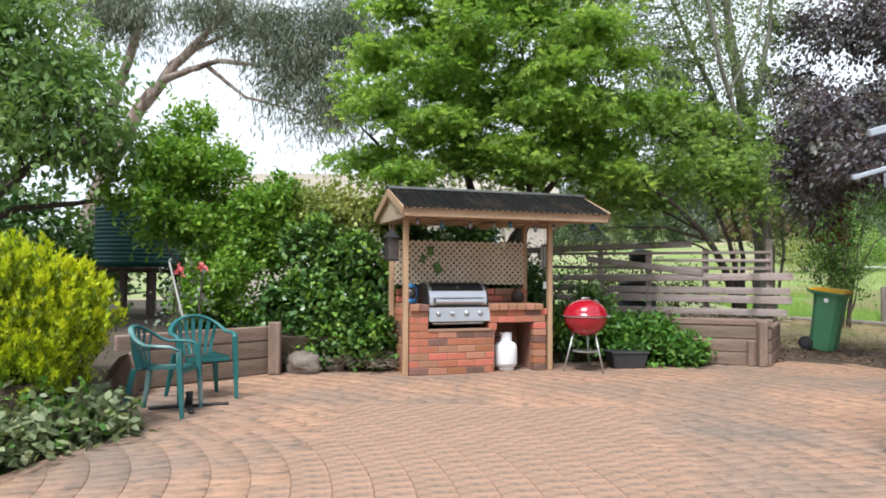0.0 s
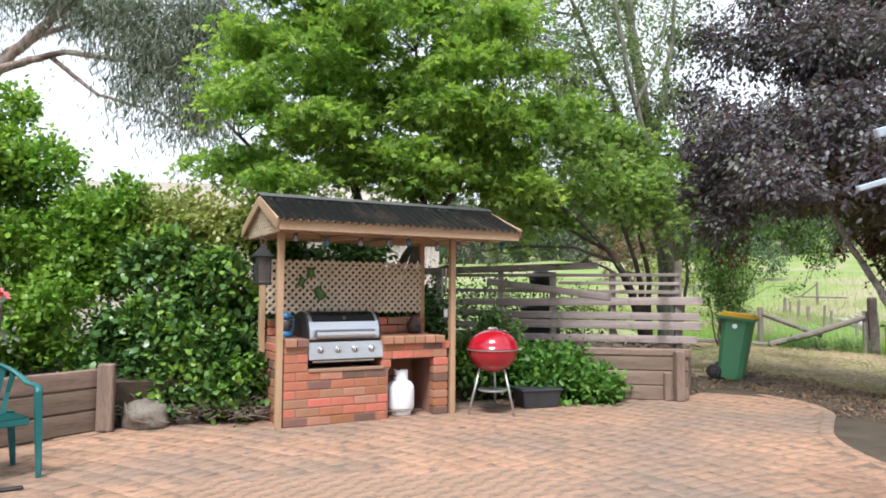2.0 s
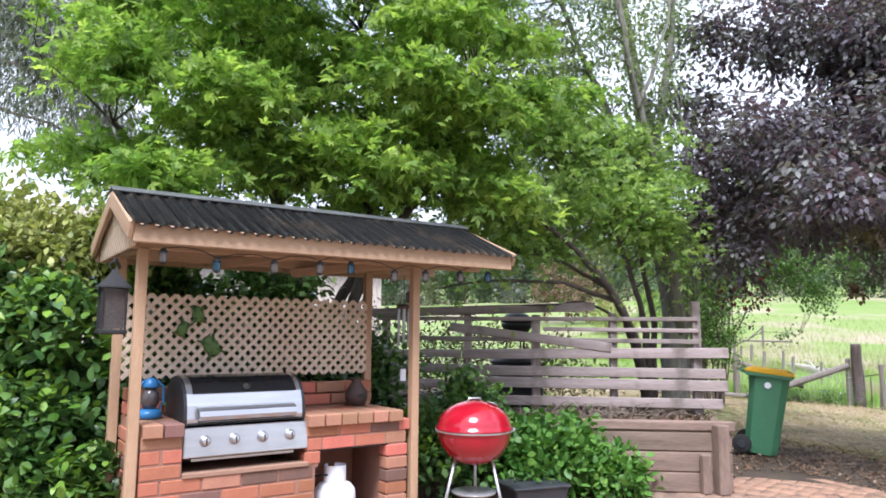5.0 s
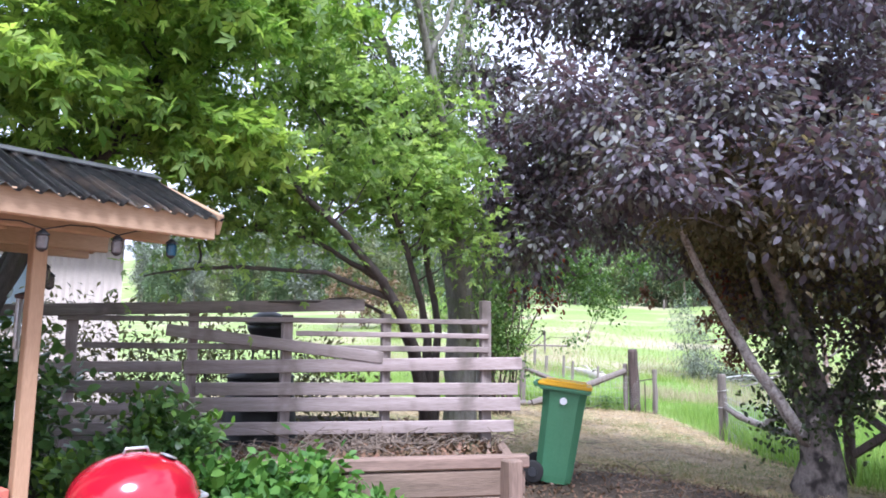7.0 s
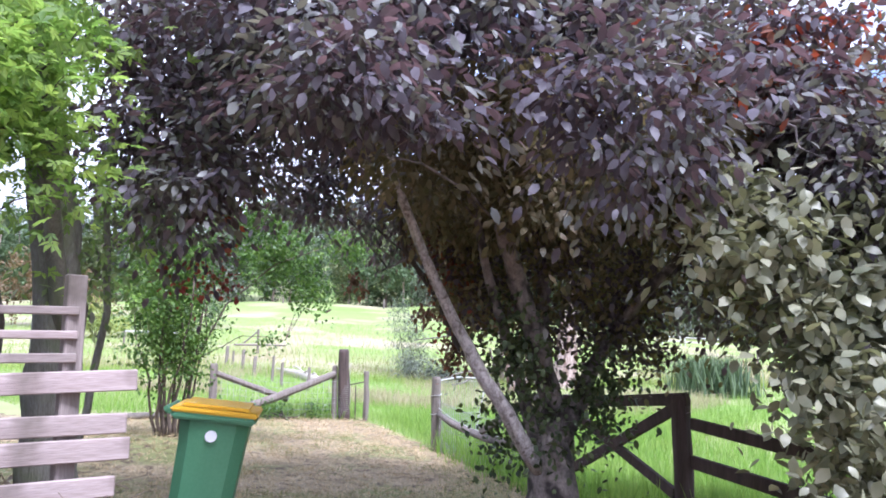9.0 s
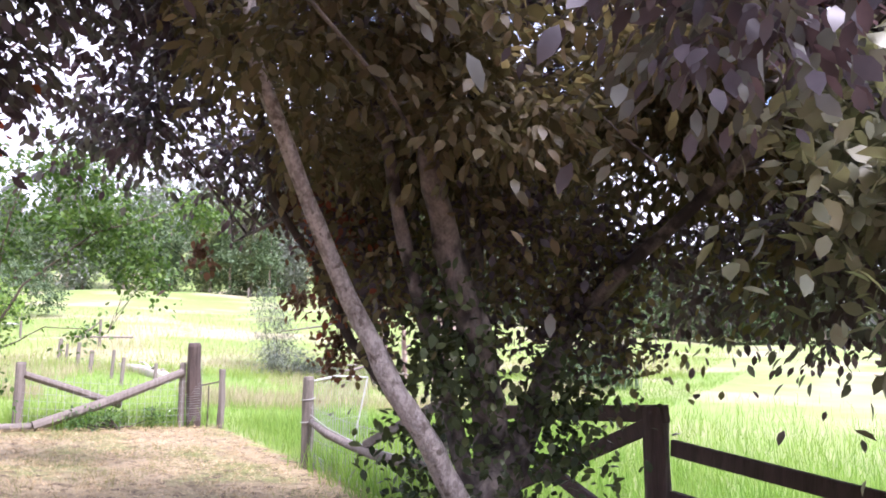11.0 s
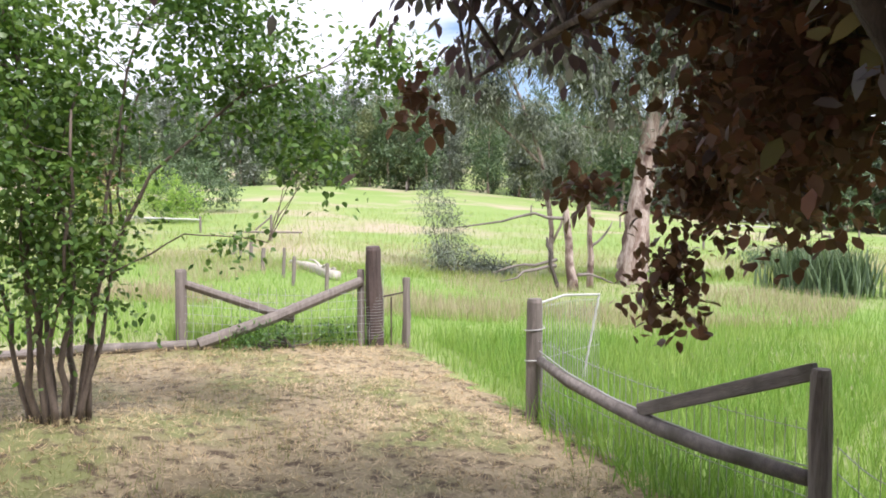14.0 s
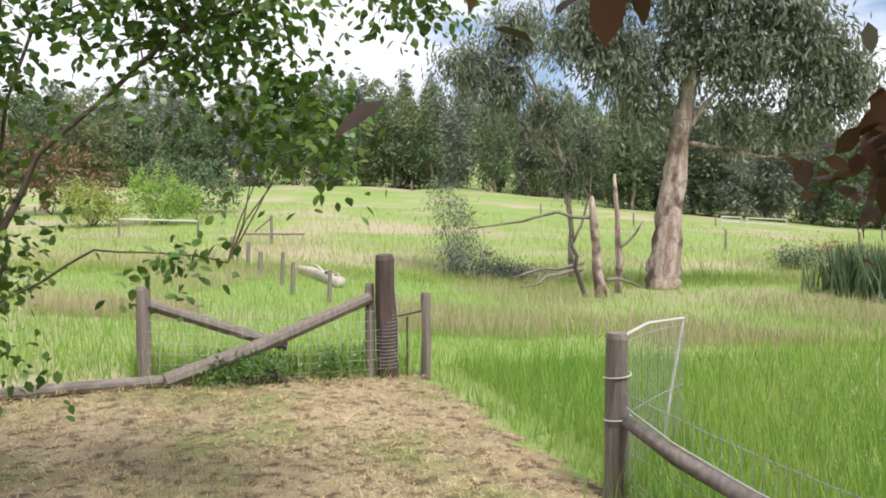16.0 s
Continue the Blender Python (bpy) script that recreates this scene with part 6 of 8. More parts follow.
# ---- patio furniture ----
def build_chair(m, label, teal="teal"):
    t = thing("garden_chair", label, "chair", group="plastic garden chairs", m=m)
    b = bmesh.new()
    n = 8
    grid = [[b.verts.new(((i / n - 0.5) * 0.45 * (1 - 0.10 * j / n), (j / n - 0.5) * 0.44, 0.42 - 0.022 * (1 - (2 * i / n - 1) ** 2) * (0.3 + j / n) + 0.012 * (1 - j / n))) for i in range(n + 1)] for j in range(n + 1)]
    for j in range(n):
        for i in range(n):
            b.faces.new((grid[j][i], grid[j][i + 1], grid[j + 1][i + 1], grid[j + 1][i]))
    bmesh.ops.solidify(b, geom=b.faces[:], thickness=0.022)
    part("seat", b, M[teal], t, smooth=True)
    part("apron", box(0.43, 0.02, 0.05, Matrix.Translation((0, -0.21, 0.40)), 0.006), M[teal], t)

    def rail(a):
        # from the front of one arm round the back to the other
        a = radians(a)
        k = max(0.0, cos(a))
        return Vector((0.275 * sin(a), 0.04 + 0.25 * k ** 0.8, 0.635 + 0.165 * k ** 1.3))
    pts = [Vector((-0.27, -0.22, 0.60)), Vector((-0.285, -0.14, 0.635)), Vector((-0.285, -0.03, 0.64))] + [rail(a) for a in range(-85, 86, 10)] + [Vector((0.285, -0.03, 0.64)), Vector((0.285, -0.14, 0.635)), Vector((0.27, -0.22, 0.60))]
    b = bmesh.new()
    rings = []
    for i, p in enumerate(pts):
        d = (pts[min(i + 1, len(pts) - 1)] - pts[max(i - 1, 0)]).normalized()
        side = d.cross(Vector((0, 0, 1))).normalized()
        upv = side.cross(d)
        rings.append([b.verts.new(p + side * (0.026 * cos(a)) + upv * (0.015 * sin(a))) for a in [2 * pi * k / 8 for k in range(8)]])
    for a, c in zip(rings, rings[1:]):
        for k in range(8):
            b.faces.new((a[k], a[(k + 1) % 8], c[(k + 1) % 8], c[k]))
    b.faces.new(rings[0][::-1])
    b.faces.new(rings[-1])
    part("arm_and_back_rail", b, M[teal], t, smooth=True)
    for i in range(7):
        f = (i - 3) / 3
        top = rail(f * 52)
        low = Vector((0.145 * f, 0.205 - 0.012 * abs(f), 0.41))
        mid = (top + low) / 2 + Vector((0, 0.02, 0))
        b = bmesh.new()
        rows = []
        for p, w in ((low, 0.030), (mid, 0.034), (top, 0.042)):
            rows.append([b.verts.new(p + Vector((sx * w / 2, sy * 0.006, 0))) for sx, sy in ((-1, -1), (1, -1), (1, 1), (-1, 1))])
        for r0, r1 in zip(rows, rows[1:]):
            for k in range(4):
                b.faces.new((r0[k], r0[(k + 1) % 4], r1[(k + 1) % 4], r1[k]))
        part("back_slat", b, M[teal], t, smooth=False)
    for sx in (-1, 1):
        for top, low in ((Vector((sx * 0.265, -0.215, 0.61)), Vector((sx * 0.275, -0.255, 0))), (Vector((sx * 0.20, 0.20, 0.43)), Vector((sx * 0.255, 0.285, 0)))):
            b = bmesh.new()
            rows = []
            for p, w in ((low, 0.034), ((low + top) / 2, 0.042), (top, 0.05)):
                rows.append([b.verts.new(p + Vector((ax * w / 2, ay * w / 2, 0))) for ax, ay in ((-1, -1), (1, -1), (1, 1), (-1, 1))])
            for r0, r1 in zip(rows, rows[1:]):
                for k in range(4):
                    b.faces.new((r0[k], r0[(k + 1) % 4], r1[(k + 1) % 4], r1[k]))
            b.faces.new(rows[0][::-1])
            b.faces.new(rows[-1])
            bmesh.ops.bevel(b, geom=[e for e in b.edges if abs(e.verts[0].co.z - e.verts[1].co.z) > 0.1], offset=0.008, segments=1, affect="EDGES")
            part("leg", b, M[teal], t)
    return t


def build_umbrella_base():
    t = thing("umbrella_stand", "dark metal umbrella stand lying flat under the chairs", "umbrella stand", m=pose(-2.22, 5.95, 0.0, 0, 0, 25))
    for a in (0, 90, 180, 270):
        part("foot", box(0.34, 0.05, 0.02, Matrix.Rotation(radians(a), 4, "Z") @ Matrix.Translation((0.17, 0, 0.014)), 0.006), M["black"], t)
    part("socket", lathe([(0.03, 0.02), (0.03, 0.14), (0.024, 0.142)], 16), M["black"], t, smooth=True)


build_chair(pose(-2.30, 6.42, 0, 0, 0, 38) @ Matrix.Scale(0.97, 4), "faded teal plastic garden chair with slatted back by the timber wall")
build_chair(pose(-2.33, 5.68, 0, 0, 0, 94) @ Matrix.Scale(0.93, 4), "pale sun-bleached teal plastic garden chair on the paving", "teal_pale")
build_umbrella_base()


def build_clothes_line():
    t = thing("clothes_line", "grey steel clothes line frame with folding arms on two posts", "clothes line", m=pose(3.07, 4.38, 0))

    def fluted(x, y, h):
        post = part("post", box(0.10, 0.10, h, Matrix.Translation((x, y, h / 2)), 0.008), M["grey_steel"], t, "blue-grey steel post")
        for s in (-0.025, 0.0, 0.025):
            part("rib", box(0.010, 0.006, h - 0.02, Matrix.Translation((x + s, y - 0.052, h / 2))), M["grey_steel"], post)
            part("rib", box(0.006, 0.010, h - 0.02, Matrix.Translation((x - 0.052, y + s, h / 2))), M["grey_steel"], post)
    fluted(0.05, 0.04, 1.84)
    fluted(0.36, 0.14, 2.16)
    part("post_cap", box(0.125, 0.125, 0.10, Matrix.Translation((0.05, 0.04, 1.85)), 0.008), M["grey_steel"], t)
    part("post_cap", box(0.13, 0.13, 0.20, Matrix.Translation((0.36, 0.14, 2.13)), 0.008), M["grey_steel"], t)
    for dy in (-0.03, 0.03):
        part("hinge_plate", beam((0.0, dy, 1.80), (0.30, 0.08 + dy, 2.20), 0.02, 0.055), M["grey_steel"], t)
    part("arm", beam((-0.26, 0.02, 1.855), (0.06, 0.0, 1.95), 0.03, 0.032), M["grey_steel"], t)
    part("arm", beam((-0.16, 0.0, 2.15), (0.42, 0.06, 2.31), 0.035, 0.05), M["grey_steel"], t)
    part("cross_bar", beam((0.05, 0.04, 1.88), (0.62, 0.22, 1.88), 0.04, 0.08), M["grey_steel"], t)
    part("footing", lathe([(0.09, 0.0), (0.09, 0.015), (0.06, 0.02)], 16, None, Matrix.Translation((0.05, 0.04, 0))), M["zinc"], t)


build_clothes_line()


# ---- small things on and round the shelter ----
def hang_light(x, y, z, k):
    t = thing("string_light", ("small clear lantern light on the shelter's light string", "small blue glass light on the shelter's light string")[k], "string light", "string lights", m=sh(x, y, z))
    part("cap", lathe([(0.006, 0.0), (0.012, -0.004), (0.026, -0.018), (0.026, -0.022)], 12), M["black"], t)
    part("globe", lathe([(0.018, -0.022), (0.024, -0.03), (0.022, -0.075), (0.012, -0.085)], 12), M["blue_glass"] if k else M["lamp_glass"], t)
    part("foot", lathe([(0.020, -0.076), (0.020, -0.08), (0.006, -0.09)], 12), M["black"], t)


M["blue_glass"] = mat("blue_glass", (0.015, 0.045, 0.07), (0.02, 0.055, 0.085), rough=0.15, bump=0, spec=0.6)
M["lamp_glass"] = mat("lamp_glass", (0.06, 0.05, 0.048), (0.10, 0.085, 0.08), rough=0.15, bump=0, spec=0.6)
LIGHTS = [(0.05, -0.30), (0.35, -0.30), (0.70, -0.30), (1.00, -0.30), (1.22, -0.30), (1.55, -0.30), (1.80, -0.30), (2.10, -0.30), (2.35, -0.30)]
for i, (x, y) in enumerate(LIGHTS):
    hang_light(x, y, 1.845 - 0.012 * ((i * 3) % 4), 1 if i in (1, 4, 8) else 0)
for x, y in ((1.95, 0.05), (2.05, 0.3), (2.15, 0.5)):
    hang_light(x, y, 1.72, 0)
cable = [(x, y - 0.005, 1.845 - 0.012 * ((i * 3) % 4)) for i, (x, y) in enumerate(LIGHTS)]
wire = []
for p, q in zip(cable, cable[1:]):
    for f in (0, 0.33, 0.66):
        wire.append((p[0] + (q[0] - p[0]) * f, p[1], p[2] + (q[2] - p[2]) * f + 0.03 * sin(pi * f)))
tagged(part("light_cable", tube(wire, 0.003, 5), M["black"], m=SH), "thin black cable along the shelter's front beam", "cable")


def build_lantern(m, label, body, h=0.30, w=0.12):
    t = thing("lantern", label, "lantern", m=m)
    part("base", box(w, w, 0.03, Matrix.Translation((0, 0, 0.015)), 0.006), M[body], t)
    for sx in (-1, 1):
        for sy in (-1, 1):
            part("upright", box(0.012, 0.012, h * 0.6, Matrix.Translation((sx * w * 0.42, sy * w * 0.42, 0.03 + h * 0.3))), M[body], t)
    part("pane", box(w * 0.76, w * 0.76, h * 0.58, Matrix.Translation((0, 0, 0.03 + h * 0.3))), M["lamp_glass"], t, "smoky lantern glass")
    part("roof", lathe([(w * 0.80, 0.03 + h * 0.6), (w * 0.78, 0.04 + h * 0.6), (w * 0.25, 0.02 + h * 0.82), (w * 0.12, 0.02 + h * 0.9)], 4, None, Matrix.Rotation(pi / 4, 4, "Z")), M[body], t)
    part("ring", tube([(0.03 * cos(a), 0, h + 0.0 + 0.03 * sin(a)) for a in np.linspace(0, 2 * pi, 13)], 0.004, 6), M[body], t)
    return t


build_lantern(sh(-0.10, 0.30, 1.36), "black carriage lantern hanging at the shelter's side", "black", 0.42, 0.16)
tagged(part("lantern_bracket", beam((-0.02, 0.62, 1.80), (-0.10, 0.30, 1.82), 0.02, 0.03), M["black"], m=SH), "black bracket that holds the carriage lantern", "bracket")


def build_blue_lamp():
    t = thing("hurricane_lamp", "blue metal hurricane lamp standing on the brick bench", "hurricane lamp", m=sh(0.15, 0.30, 0.84))
    part("tank", lathe([(0.06, 0.0), (0.075, 0.01), (0.075, 0.04), (0.05, 0.06)], 20), M["blue"], t, smooth=True)
    part("globe", lathe([(0.035, 0.06), (0.055, 0.10), (0.05, 0.15), (0.03, 0.19)], 20), M["lamp_glass"], t, smooth=True)
    part("hood", lathe([(0.045, 0.19), (0.05, 0.20), (0.03, 0.24), (0.01, 0.25)], 20), M["blue"], t, smooth=True)
    for s in (-1, 1):
        part("side_tube", tube([(s * 0.055, 0, 0.05), (s * 0.08, 0, 0.10), (s * 0.078, 0, 0.19), (s * 0.035, 0, 0.235)], 0.008, 8), M["blue"], t)


def build_pot():
    t = thing("oil_burner", "dark pot-bellied clay burner on the brick bench", "clay burner", m=sh(1.62, 0.36, 0.84))
    part("body", lathe([(0.05, 0.0), (0.065, 0.01), (0.085, 0.06), (0.08, 0.11), (0.05, 0.155), (0.035, 0.175), (0.04, 0.20), (0.045, 0.205), (0.03, 0.2)], 24), M["terracotta"], t, smooth=True)
    # black block stands in for the shade inside the mouth
    part("opening", box(0.07, 0.02, 0.05, Matrix.Translation((0, -0.076, 0.08)), 0.012, None, 2), M["black"], t, "dark mouth of the burner")


def build_trowel():
    t = thing("grill_scraper", "steel barbecue scraper leaning on the back upstand", "scraper", m=sh(1.12, 0.53, 0.84))
    part("blade", box(0.10, 0.006, 0.07, Matrix.Translation((0, 0, 0.06)), 0.004), M["steel"], t)
    part("handle", tube([(0, 0, 0.09), (0.005, 0.01, 0.26)], 0.011, 8), M["black"], t)


def build_chime():
    t = thing("wind_chime", "brown metal wind chime hanging beside the shelter post", "wind chime", m=sh(1.99, 0.30, 1.36))
    part("top_plate", lathe([(0.05, 0.21), (0.06, 0.215), (0.06, 0.23), (0.02, 0.245)], 16), M["dark_wood"], t)
    for i in range(6):
        a = i * pi / 3
        part("chime_tube", tube([(0.045 * cos(a), 0.045 * sin(a), 0.21), (0.045 * cos(a), 0.045 * sin(a), -0.02 - 0.03 * (i % 3))], 0.011, 8), M["zinc"], t)
    part("cord", tube([(0, 0, 0.24), (0, 0, 0.47)], 0.003, 5), M["black"], t)
    part("sail", box(0.05, 0.004, 0.09, Matrix.Translation((0, 0, -0.30)), 0.002), M["white"], t)
    part("sail_cord", tube([(0, 0, 0.2), (0, 0, -0.26)], 0.002, 5), M["black"], t)


def build_frogs():
    # leaf-shaped ornaments on the lattice
    for x, z, s, r in ((0.50, 1.50, 0.10, 0.2), (0.40, 1.40, 0.09, -0.4), (0.60, 1.28, 0.13, 0.6)):
        b = bmesh.new()
        lathe([(0.01, 0), (s * 0.42, 0.006), (s * 0.35, 0.02), (0.01, 0.026)], 10, b, Matrix.Scale(1.5, 4, (0, 1, 0)))
        for k in range(4):
            a = k * pi / 2 + 0.7
            tube([(0, 0, 0.012), (s * 0.5 * cos(a), s * 0.7 * sin(a), 0.016), (s * 0.75 * cos(a), s * 0.9 * sin(a), 0.008)], [0.012, 0.009, 0.004], 6, b)
        tagged(part("wall_ornament", b, M["camellia_leaf"], m=sh(x, 0.608, z) @ Matrix.Rotation(pi / 2, 4, "X") @ Matrix.Rotation(r, 4, "Z"), smooth=True), "small green garden ornament fixed to the lattice", "ornament", "lattice ornaments")


build_blue_lamp()
build_pot()
build_trowel()
build_chime()
build_frogs()


# ---- beyond the fence ----
def build_black_kettle(x, y, z, r, label):
    t = thing("kettle_grill", label, "kettle barbecue", m=pose(x, y, z))
    part("bowl", lathe([(0.05, 0.86)] + [(r * cos(radians(a)), 1.04 + r * 0.8 * sin(radians(a))) for a in (-75, -55, -35, -15, 0)], 28), M["black"], t, smooth=True)
    part("lid", lathe([(r * 1.02, 1.045)] + [(r * cos(radians(a)), 1.05 + r * 0.65 * sin(radians(a))) for a in (8, 25, 45, 65, 85)], 28), M["black"], t, smooth=True)
    for a in (30, 150, 270):
        a = radians(a)
        part("leg", tube([(0.6 * r * cos(a), 0.6 * r * sin(a), 0.95), (r * cos(a), r * sin(a), 0)], 0.012, 8), M["black"], t)


build_black_kettle(3.29, 11.95, 0.48, 0.20, "black kettle barbecue standing behind the slatted fence")


def build_plastic_crate(x, y, z, s, label):
    t = thing("compost_bin", label, "compost bin", m=pose(x, y, z, 0, 0, -20))
    part("body", lathe([(s * 0.62, 0), (s * 0.6, 0.02), (s * 0.5, 0.60), (s * 0.46, 0.62)], 20), M["black"], t, smooth=True)
    part("lid", lathe([(s * 0.52, 0.62), (s * 0.52, 0.64), (s * 0.3, 0.72), (s * 0.1, 0.73)], 20), M["black"], t, smooth=True)


build_plastic_crate(3.12, 11.52, 0.42, 0.58, "black plastic compost bin behind the slatted fence")


def build_house():
    t = thing("shed", "cream corrugated metal shed with a tan roof behind the trees", "shed")
    x0, x1, y0, y1, h, hr = -7.0, 2.6, 19.0, 25.0, 3.3, 4.4
    b = bmesh.new()
    n = 160
    lo, hi = [], []
    for i in range(n + 1):
        x = x0 + (x1 - x0) * i / n
        y = y0 + 0.02 * (i % 2)
        lo.append(b.verts.new((x, y, -0.2)))
        hi.append(b.verts.new((x, y, h)))
    for i in range(n):
        b.faces.new((lo[i], lo[i + 1], hi[i + 1], hi[i]))
    part("front_wall", b, M["cream"], t, "cream ribbed wall sheet")
    part("side_wall", box(0.12, y1 - y0, h + 0.2, Matrix.Translation((x1 - 0.06, (y0 + y1) / 2 + 0.02, h / 2 - 0.1))), M["cream"], t)
    part("side_wall", box(0.12, y1 - y0, h + 0.2, Matrix.Translation((x0 + 0.06, (y0 + y1) / 2 + 0.02, h / 2 - 0.1))), M["cream"], t)
    part("back_wall", box(x1 - x0, 0.12, h + 0.2, Matrix.Translation(((x0 + x1) / 2, y1, h / 2 - 0.1))), M["cream"], t)
    ym = (y0 + y1) / 2
    for ya in (y0 - 0.35, y1 + 0.35):
        b = bmesh.new()
        k = 120
        lo = [b.verts.new((x0 - 0.3 + (x1 - x0 + 0.6) * i / k, ya, h - 0.05 + 0.02 * (i % 2))) for i in range(k + 1)]
        hi = [b.verts.new((x0 - 0.3 + (x1 - x0 + 0.6) * i / k, ym, hr + 0.02 * (i % 2))) for i in range(k + 1)]
        for i in range(k):
            b.faces.new((lo[i], lo[i + 1], hi[i + 1], hi[i]))
        part("roof_sheet", b, M["tan_roof"], t, "tan corrugated roof sheet")
    part("gutter", box(x1 - x0 + 0.6, 0.12, 0.11, Matrix.Translation(((x0 + x1) / 2, y0 - 0.38, h - 0.08)), 0.02), M["tan_roof"], t, "tan gutter")
    for x in (0.7, -3.5):
        w = part("window", box(0.95, 0.06, 1.2, Matrix.Translation((x, y0 - 0.02, 2.15)), 0.01), M["white"], t, "white window frame")
        for dx in (-0.22, 0.22):
            part("pane", box(0.40, 0.02, 1.08, Matrix.Translation((x + dx, y0 - 0.055, 2.15))), M["glass"], w)


def build_tank():
    t = thing("water_tank", "dark green round plastic water tank among the garden trees", "water tank", m=pose(-5.55, 11.9, 1.3) @ Matrix.Diagonal((0.62, 0.62, 0.5, 1)))
    prof = [(1.1, 0.0)]
    for i in range(14):
        z = 0.1 + i * 0.14
        prof += [(1.10, z), (1.13, z + 0.03), (1.13, z + 0.09), (1.10, z + 0.12)]
    prof += [(1.08, 2.08), (0.6, 2.28), (0.1, 2.36)]
    part("body", lathe(prof, 40), M["tank"], t, smooth=True)
    part("lid", lathe([(0.25, 2.33), (0.25, 2.42), (0.05, 2.44)], 20), M["black"], t)



def build_tank_stand():
    t = thing("tank_stand", "dark weathered timber stand under the water tank", "tank stand", m=pose(-5.55, 11.9, 0.0))
    for x in (-0.5, 0.0, 0.5):
        for y in (-0.5, 0.5):
            part("post", box(0.10, 0.10, 0.95, Matrix.Translation((x, y, 0.725)), 0.008), M["dark_wood"], t)
    for y in (-0.5, 0.5):
        part("bearer", box(1.3, 0.08, 0.06, Matrix.Translation((0, y, 1.225)), 0.006), M["dark_wood"], t)
    for i in range(9):
        part("plank", box(0.135, 1.3, 0.04, Matrix.Translation((-0.6 + 0.15 * i, 0, 1.277)), 0.005), M["dark_wood"], t)


build_house()
build_tank()
build_tank_stand()
# unseen wall added behind the start of the walk, for reflections and blocked light
b = box(16, 0.3, 3.0, Matrix.Translation((1.0, -5.2, 1.4)))
tagged(part("wall_south", b, M["cream"]), "plain cream wall added out of view behind the patio", "wall", kind="structure")


# ---- trees on the garden side ----
def build_garden_trees():
    r = np.random.default_rng(81)
    B = (-7.2, 9.6, 0.3)
    stems = [stem(r, [B, (-7.0, 9.4, 1.2), (-6.4, 9.0, 2.0), (-5.4, 8.6, 2.6), (-4.6, 8.5, 2.9)], 0.16, 0.03),
             stem(r, [(-7.1, 9.5, 1.0), (-7.4, 9.2, 2.2), (-7.3, 8.8, 3.6), (-7.0, 8.6, 4.8)], 0.11, 0.03),
             stem(r, [(-6.6, 9.1, 1.8), (-6.0, 9.3, 2.1), (-5.1, 9.4, 2.2), (-4.5, 9.5, 2.3)], 0.07, 0.02),
             stem(r, [(-6.7, 9.2, 1.6), (-5.9, 8.4, 2.0), (-5.2, 7.9, 2.3)], 0.06, 0.02)]
    lobes = [((-5.2, 8.7, 3.3), (1.2, 1.1, 0.6)), ((-6.4, 8.6, 3.6), (1.3, 1.2, 0.7)), ((-5.9, 8.9, 4.4), (1.4, 1.2, 0.7)), ((-7.2, 8.6, 4.6), (1.4, 1.3, 0.8)), ((-6.6, 9.2, 5.4), (1.5, 1.3, 0.7)), ((-4.7, 8.8, 3.0), (0.7, 0.7, 0.4)), ((-6.0, 8.0, 2.9), (0.9, 0.7, 0.4)), ((-5.1, 9.0, 3.9), (0.9, 0.9, 0.5))]
    tree("cherry_tree", "broad green cherry tree with drooping leaves over a water tank", "tree", stems, lobes, 760, 26, 0.2, 0.13, KITE, M["cherry_leaf"], M["bark"], 82, 90, 0.4, 0.9, 0.018, 0.35)
    B = (-13.5, 24.0, 0.0)
    stems = [stem(r, [B, (-12.8, 24, 4.0), (-11.4, 24, 7.0), (-9.5, 23.8, 9.0), (-8.0, 23.5, 10.6)], 0.40, 0.10),
             stem(r, [(-12.7, 24, 4.2), (-12.2, 24, 7.5), (-11.2, 23.8, 10.5)], 0.28, 0.12),
             stem(r, [(-10.5, 23.9, 8.0), (-8.4, 23.6, 8.6), (-6.4, 23.2, 8.3), (-4.6, 23, 7.6)], 0.13, 0.03),
             stem(r, [(-8.9, 23.7, 8.5), (-7.4, 23.6, 7.3), (-5.6, 23.4, 6.8), (-4.2, 23.2, 6.0)], 0.08, 0.02),
             stem(r, [(-9.5, 23.8, 9.0), (-7.0, 23.6, 10.0), (-4.8, 23.4, 10.2)], 0.09, 0.02)]
    lobes = [((-5.4, 23.2, 8.6), (2.0, 1.5, 0.9)), ((-4.4, 23.0, 7.0), (1.3, 1.2, 0.9)), ((-6.6, 23.3, 9.9), (2.0, 1.5, 0.8)), ((-3.9, 23.2, 9.9), (1.6, 1.4, 1.1)), ((-8.6, 23.6, 10.6), (1.8, 1.5, 0.8)), ((-12.2, 24, 10.8), (2.6, 2, 1.1)), ((-6.2, 23.3, 7.4), (1.0, 0.9, 0.5))]
    tree("gum_tree", "spreading grey-green gum tree with bare pale limbs", "tree", stems, lobes, 900, 34, 0.42, 0.28, SLIM, M["gum_leaf"], M["bark_gum"], 83, 90, 1.0, 1.6, 0.03, 0.15)


M["cherry_leaf"] = leafmat("cherry_leaf", (0.145, 0.245, 0.07), (0.22, 0.32, 0.11), leaf=0.45)
build_garden_trees()


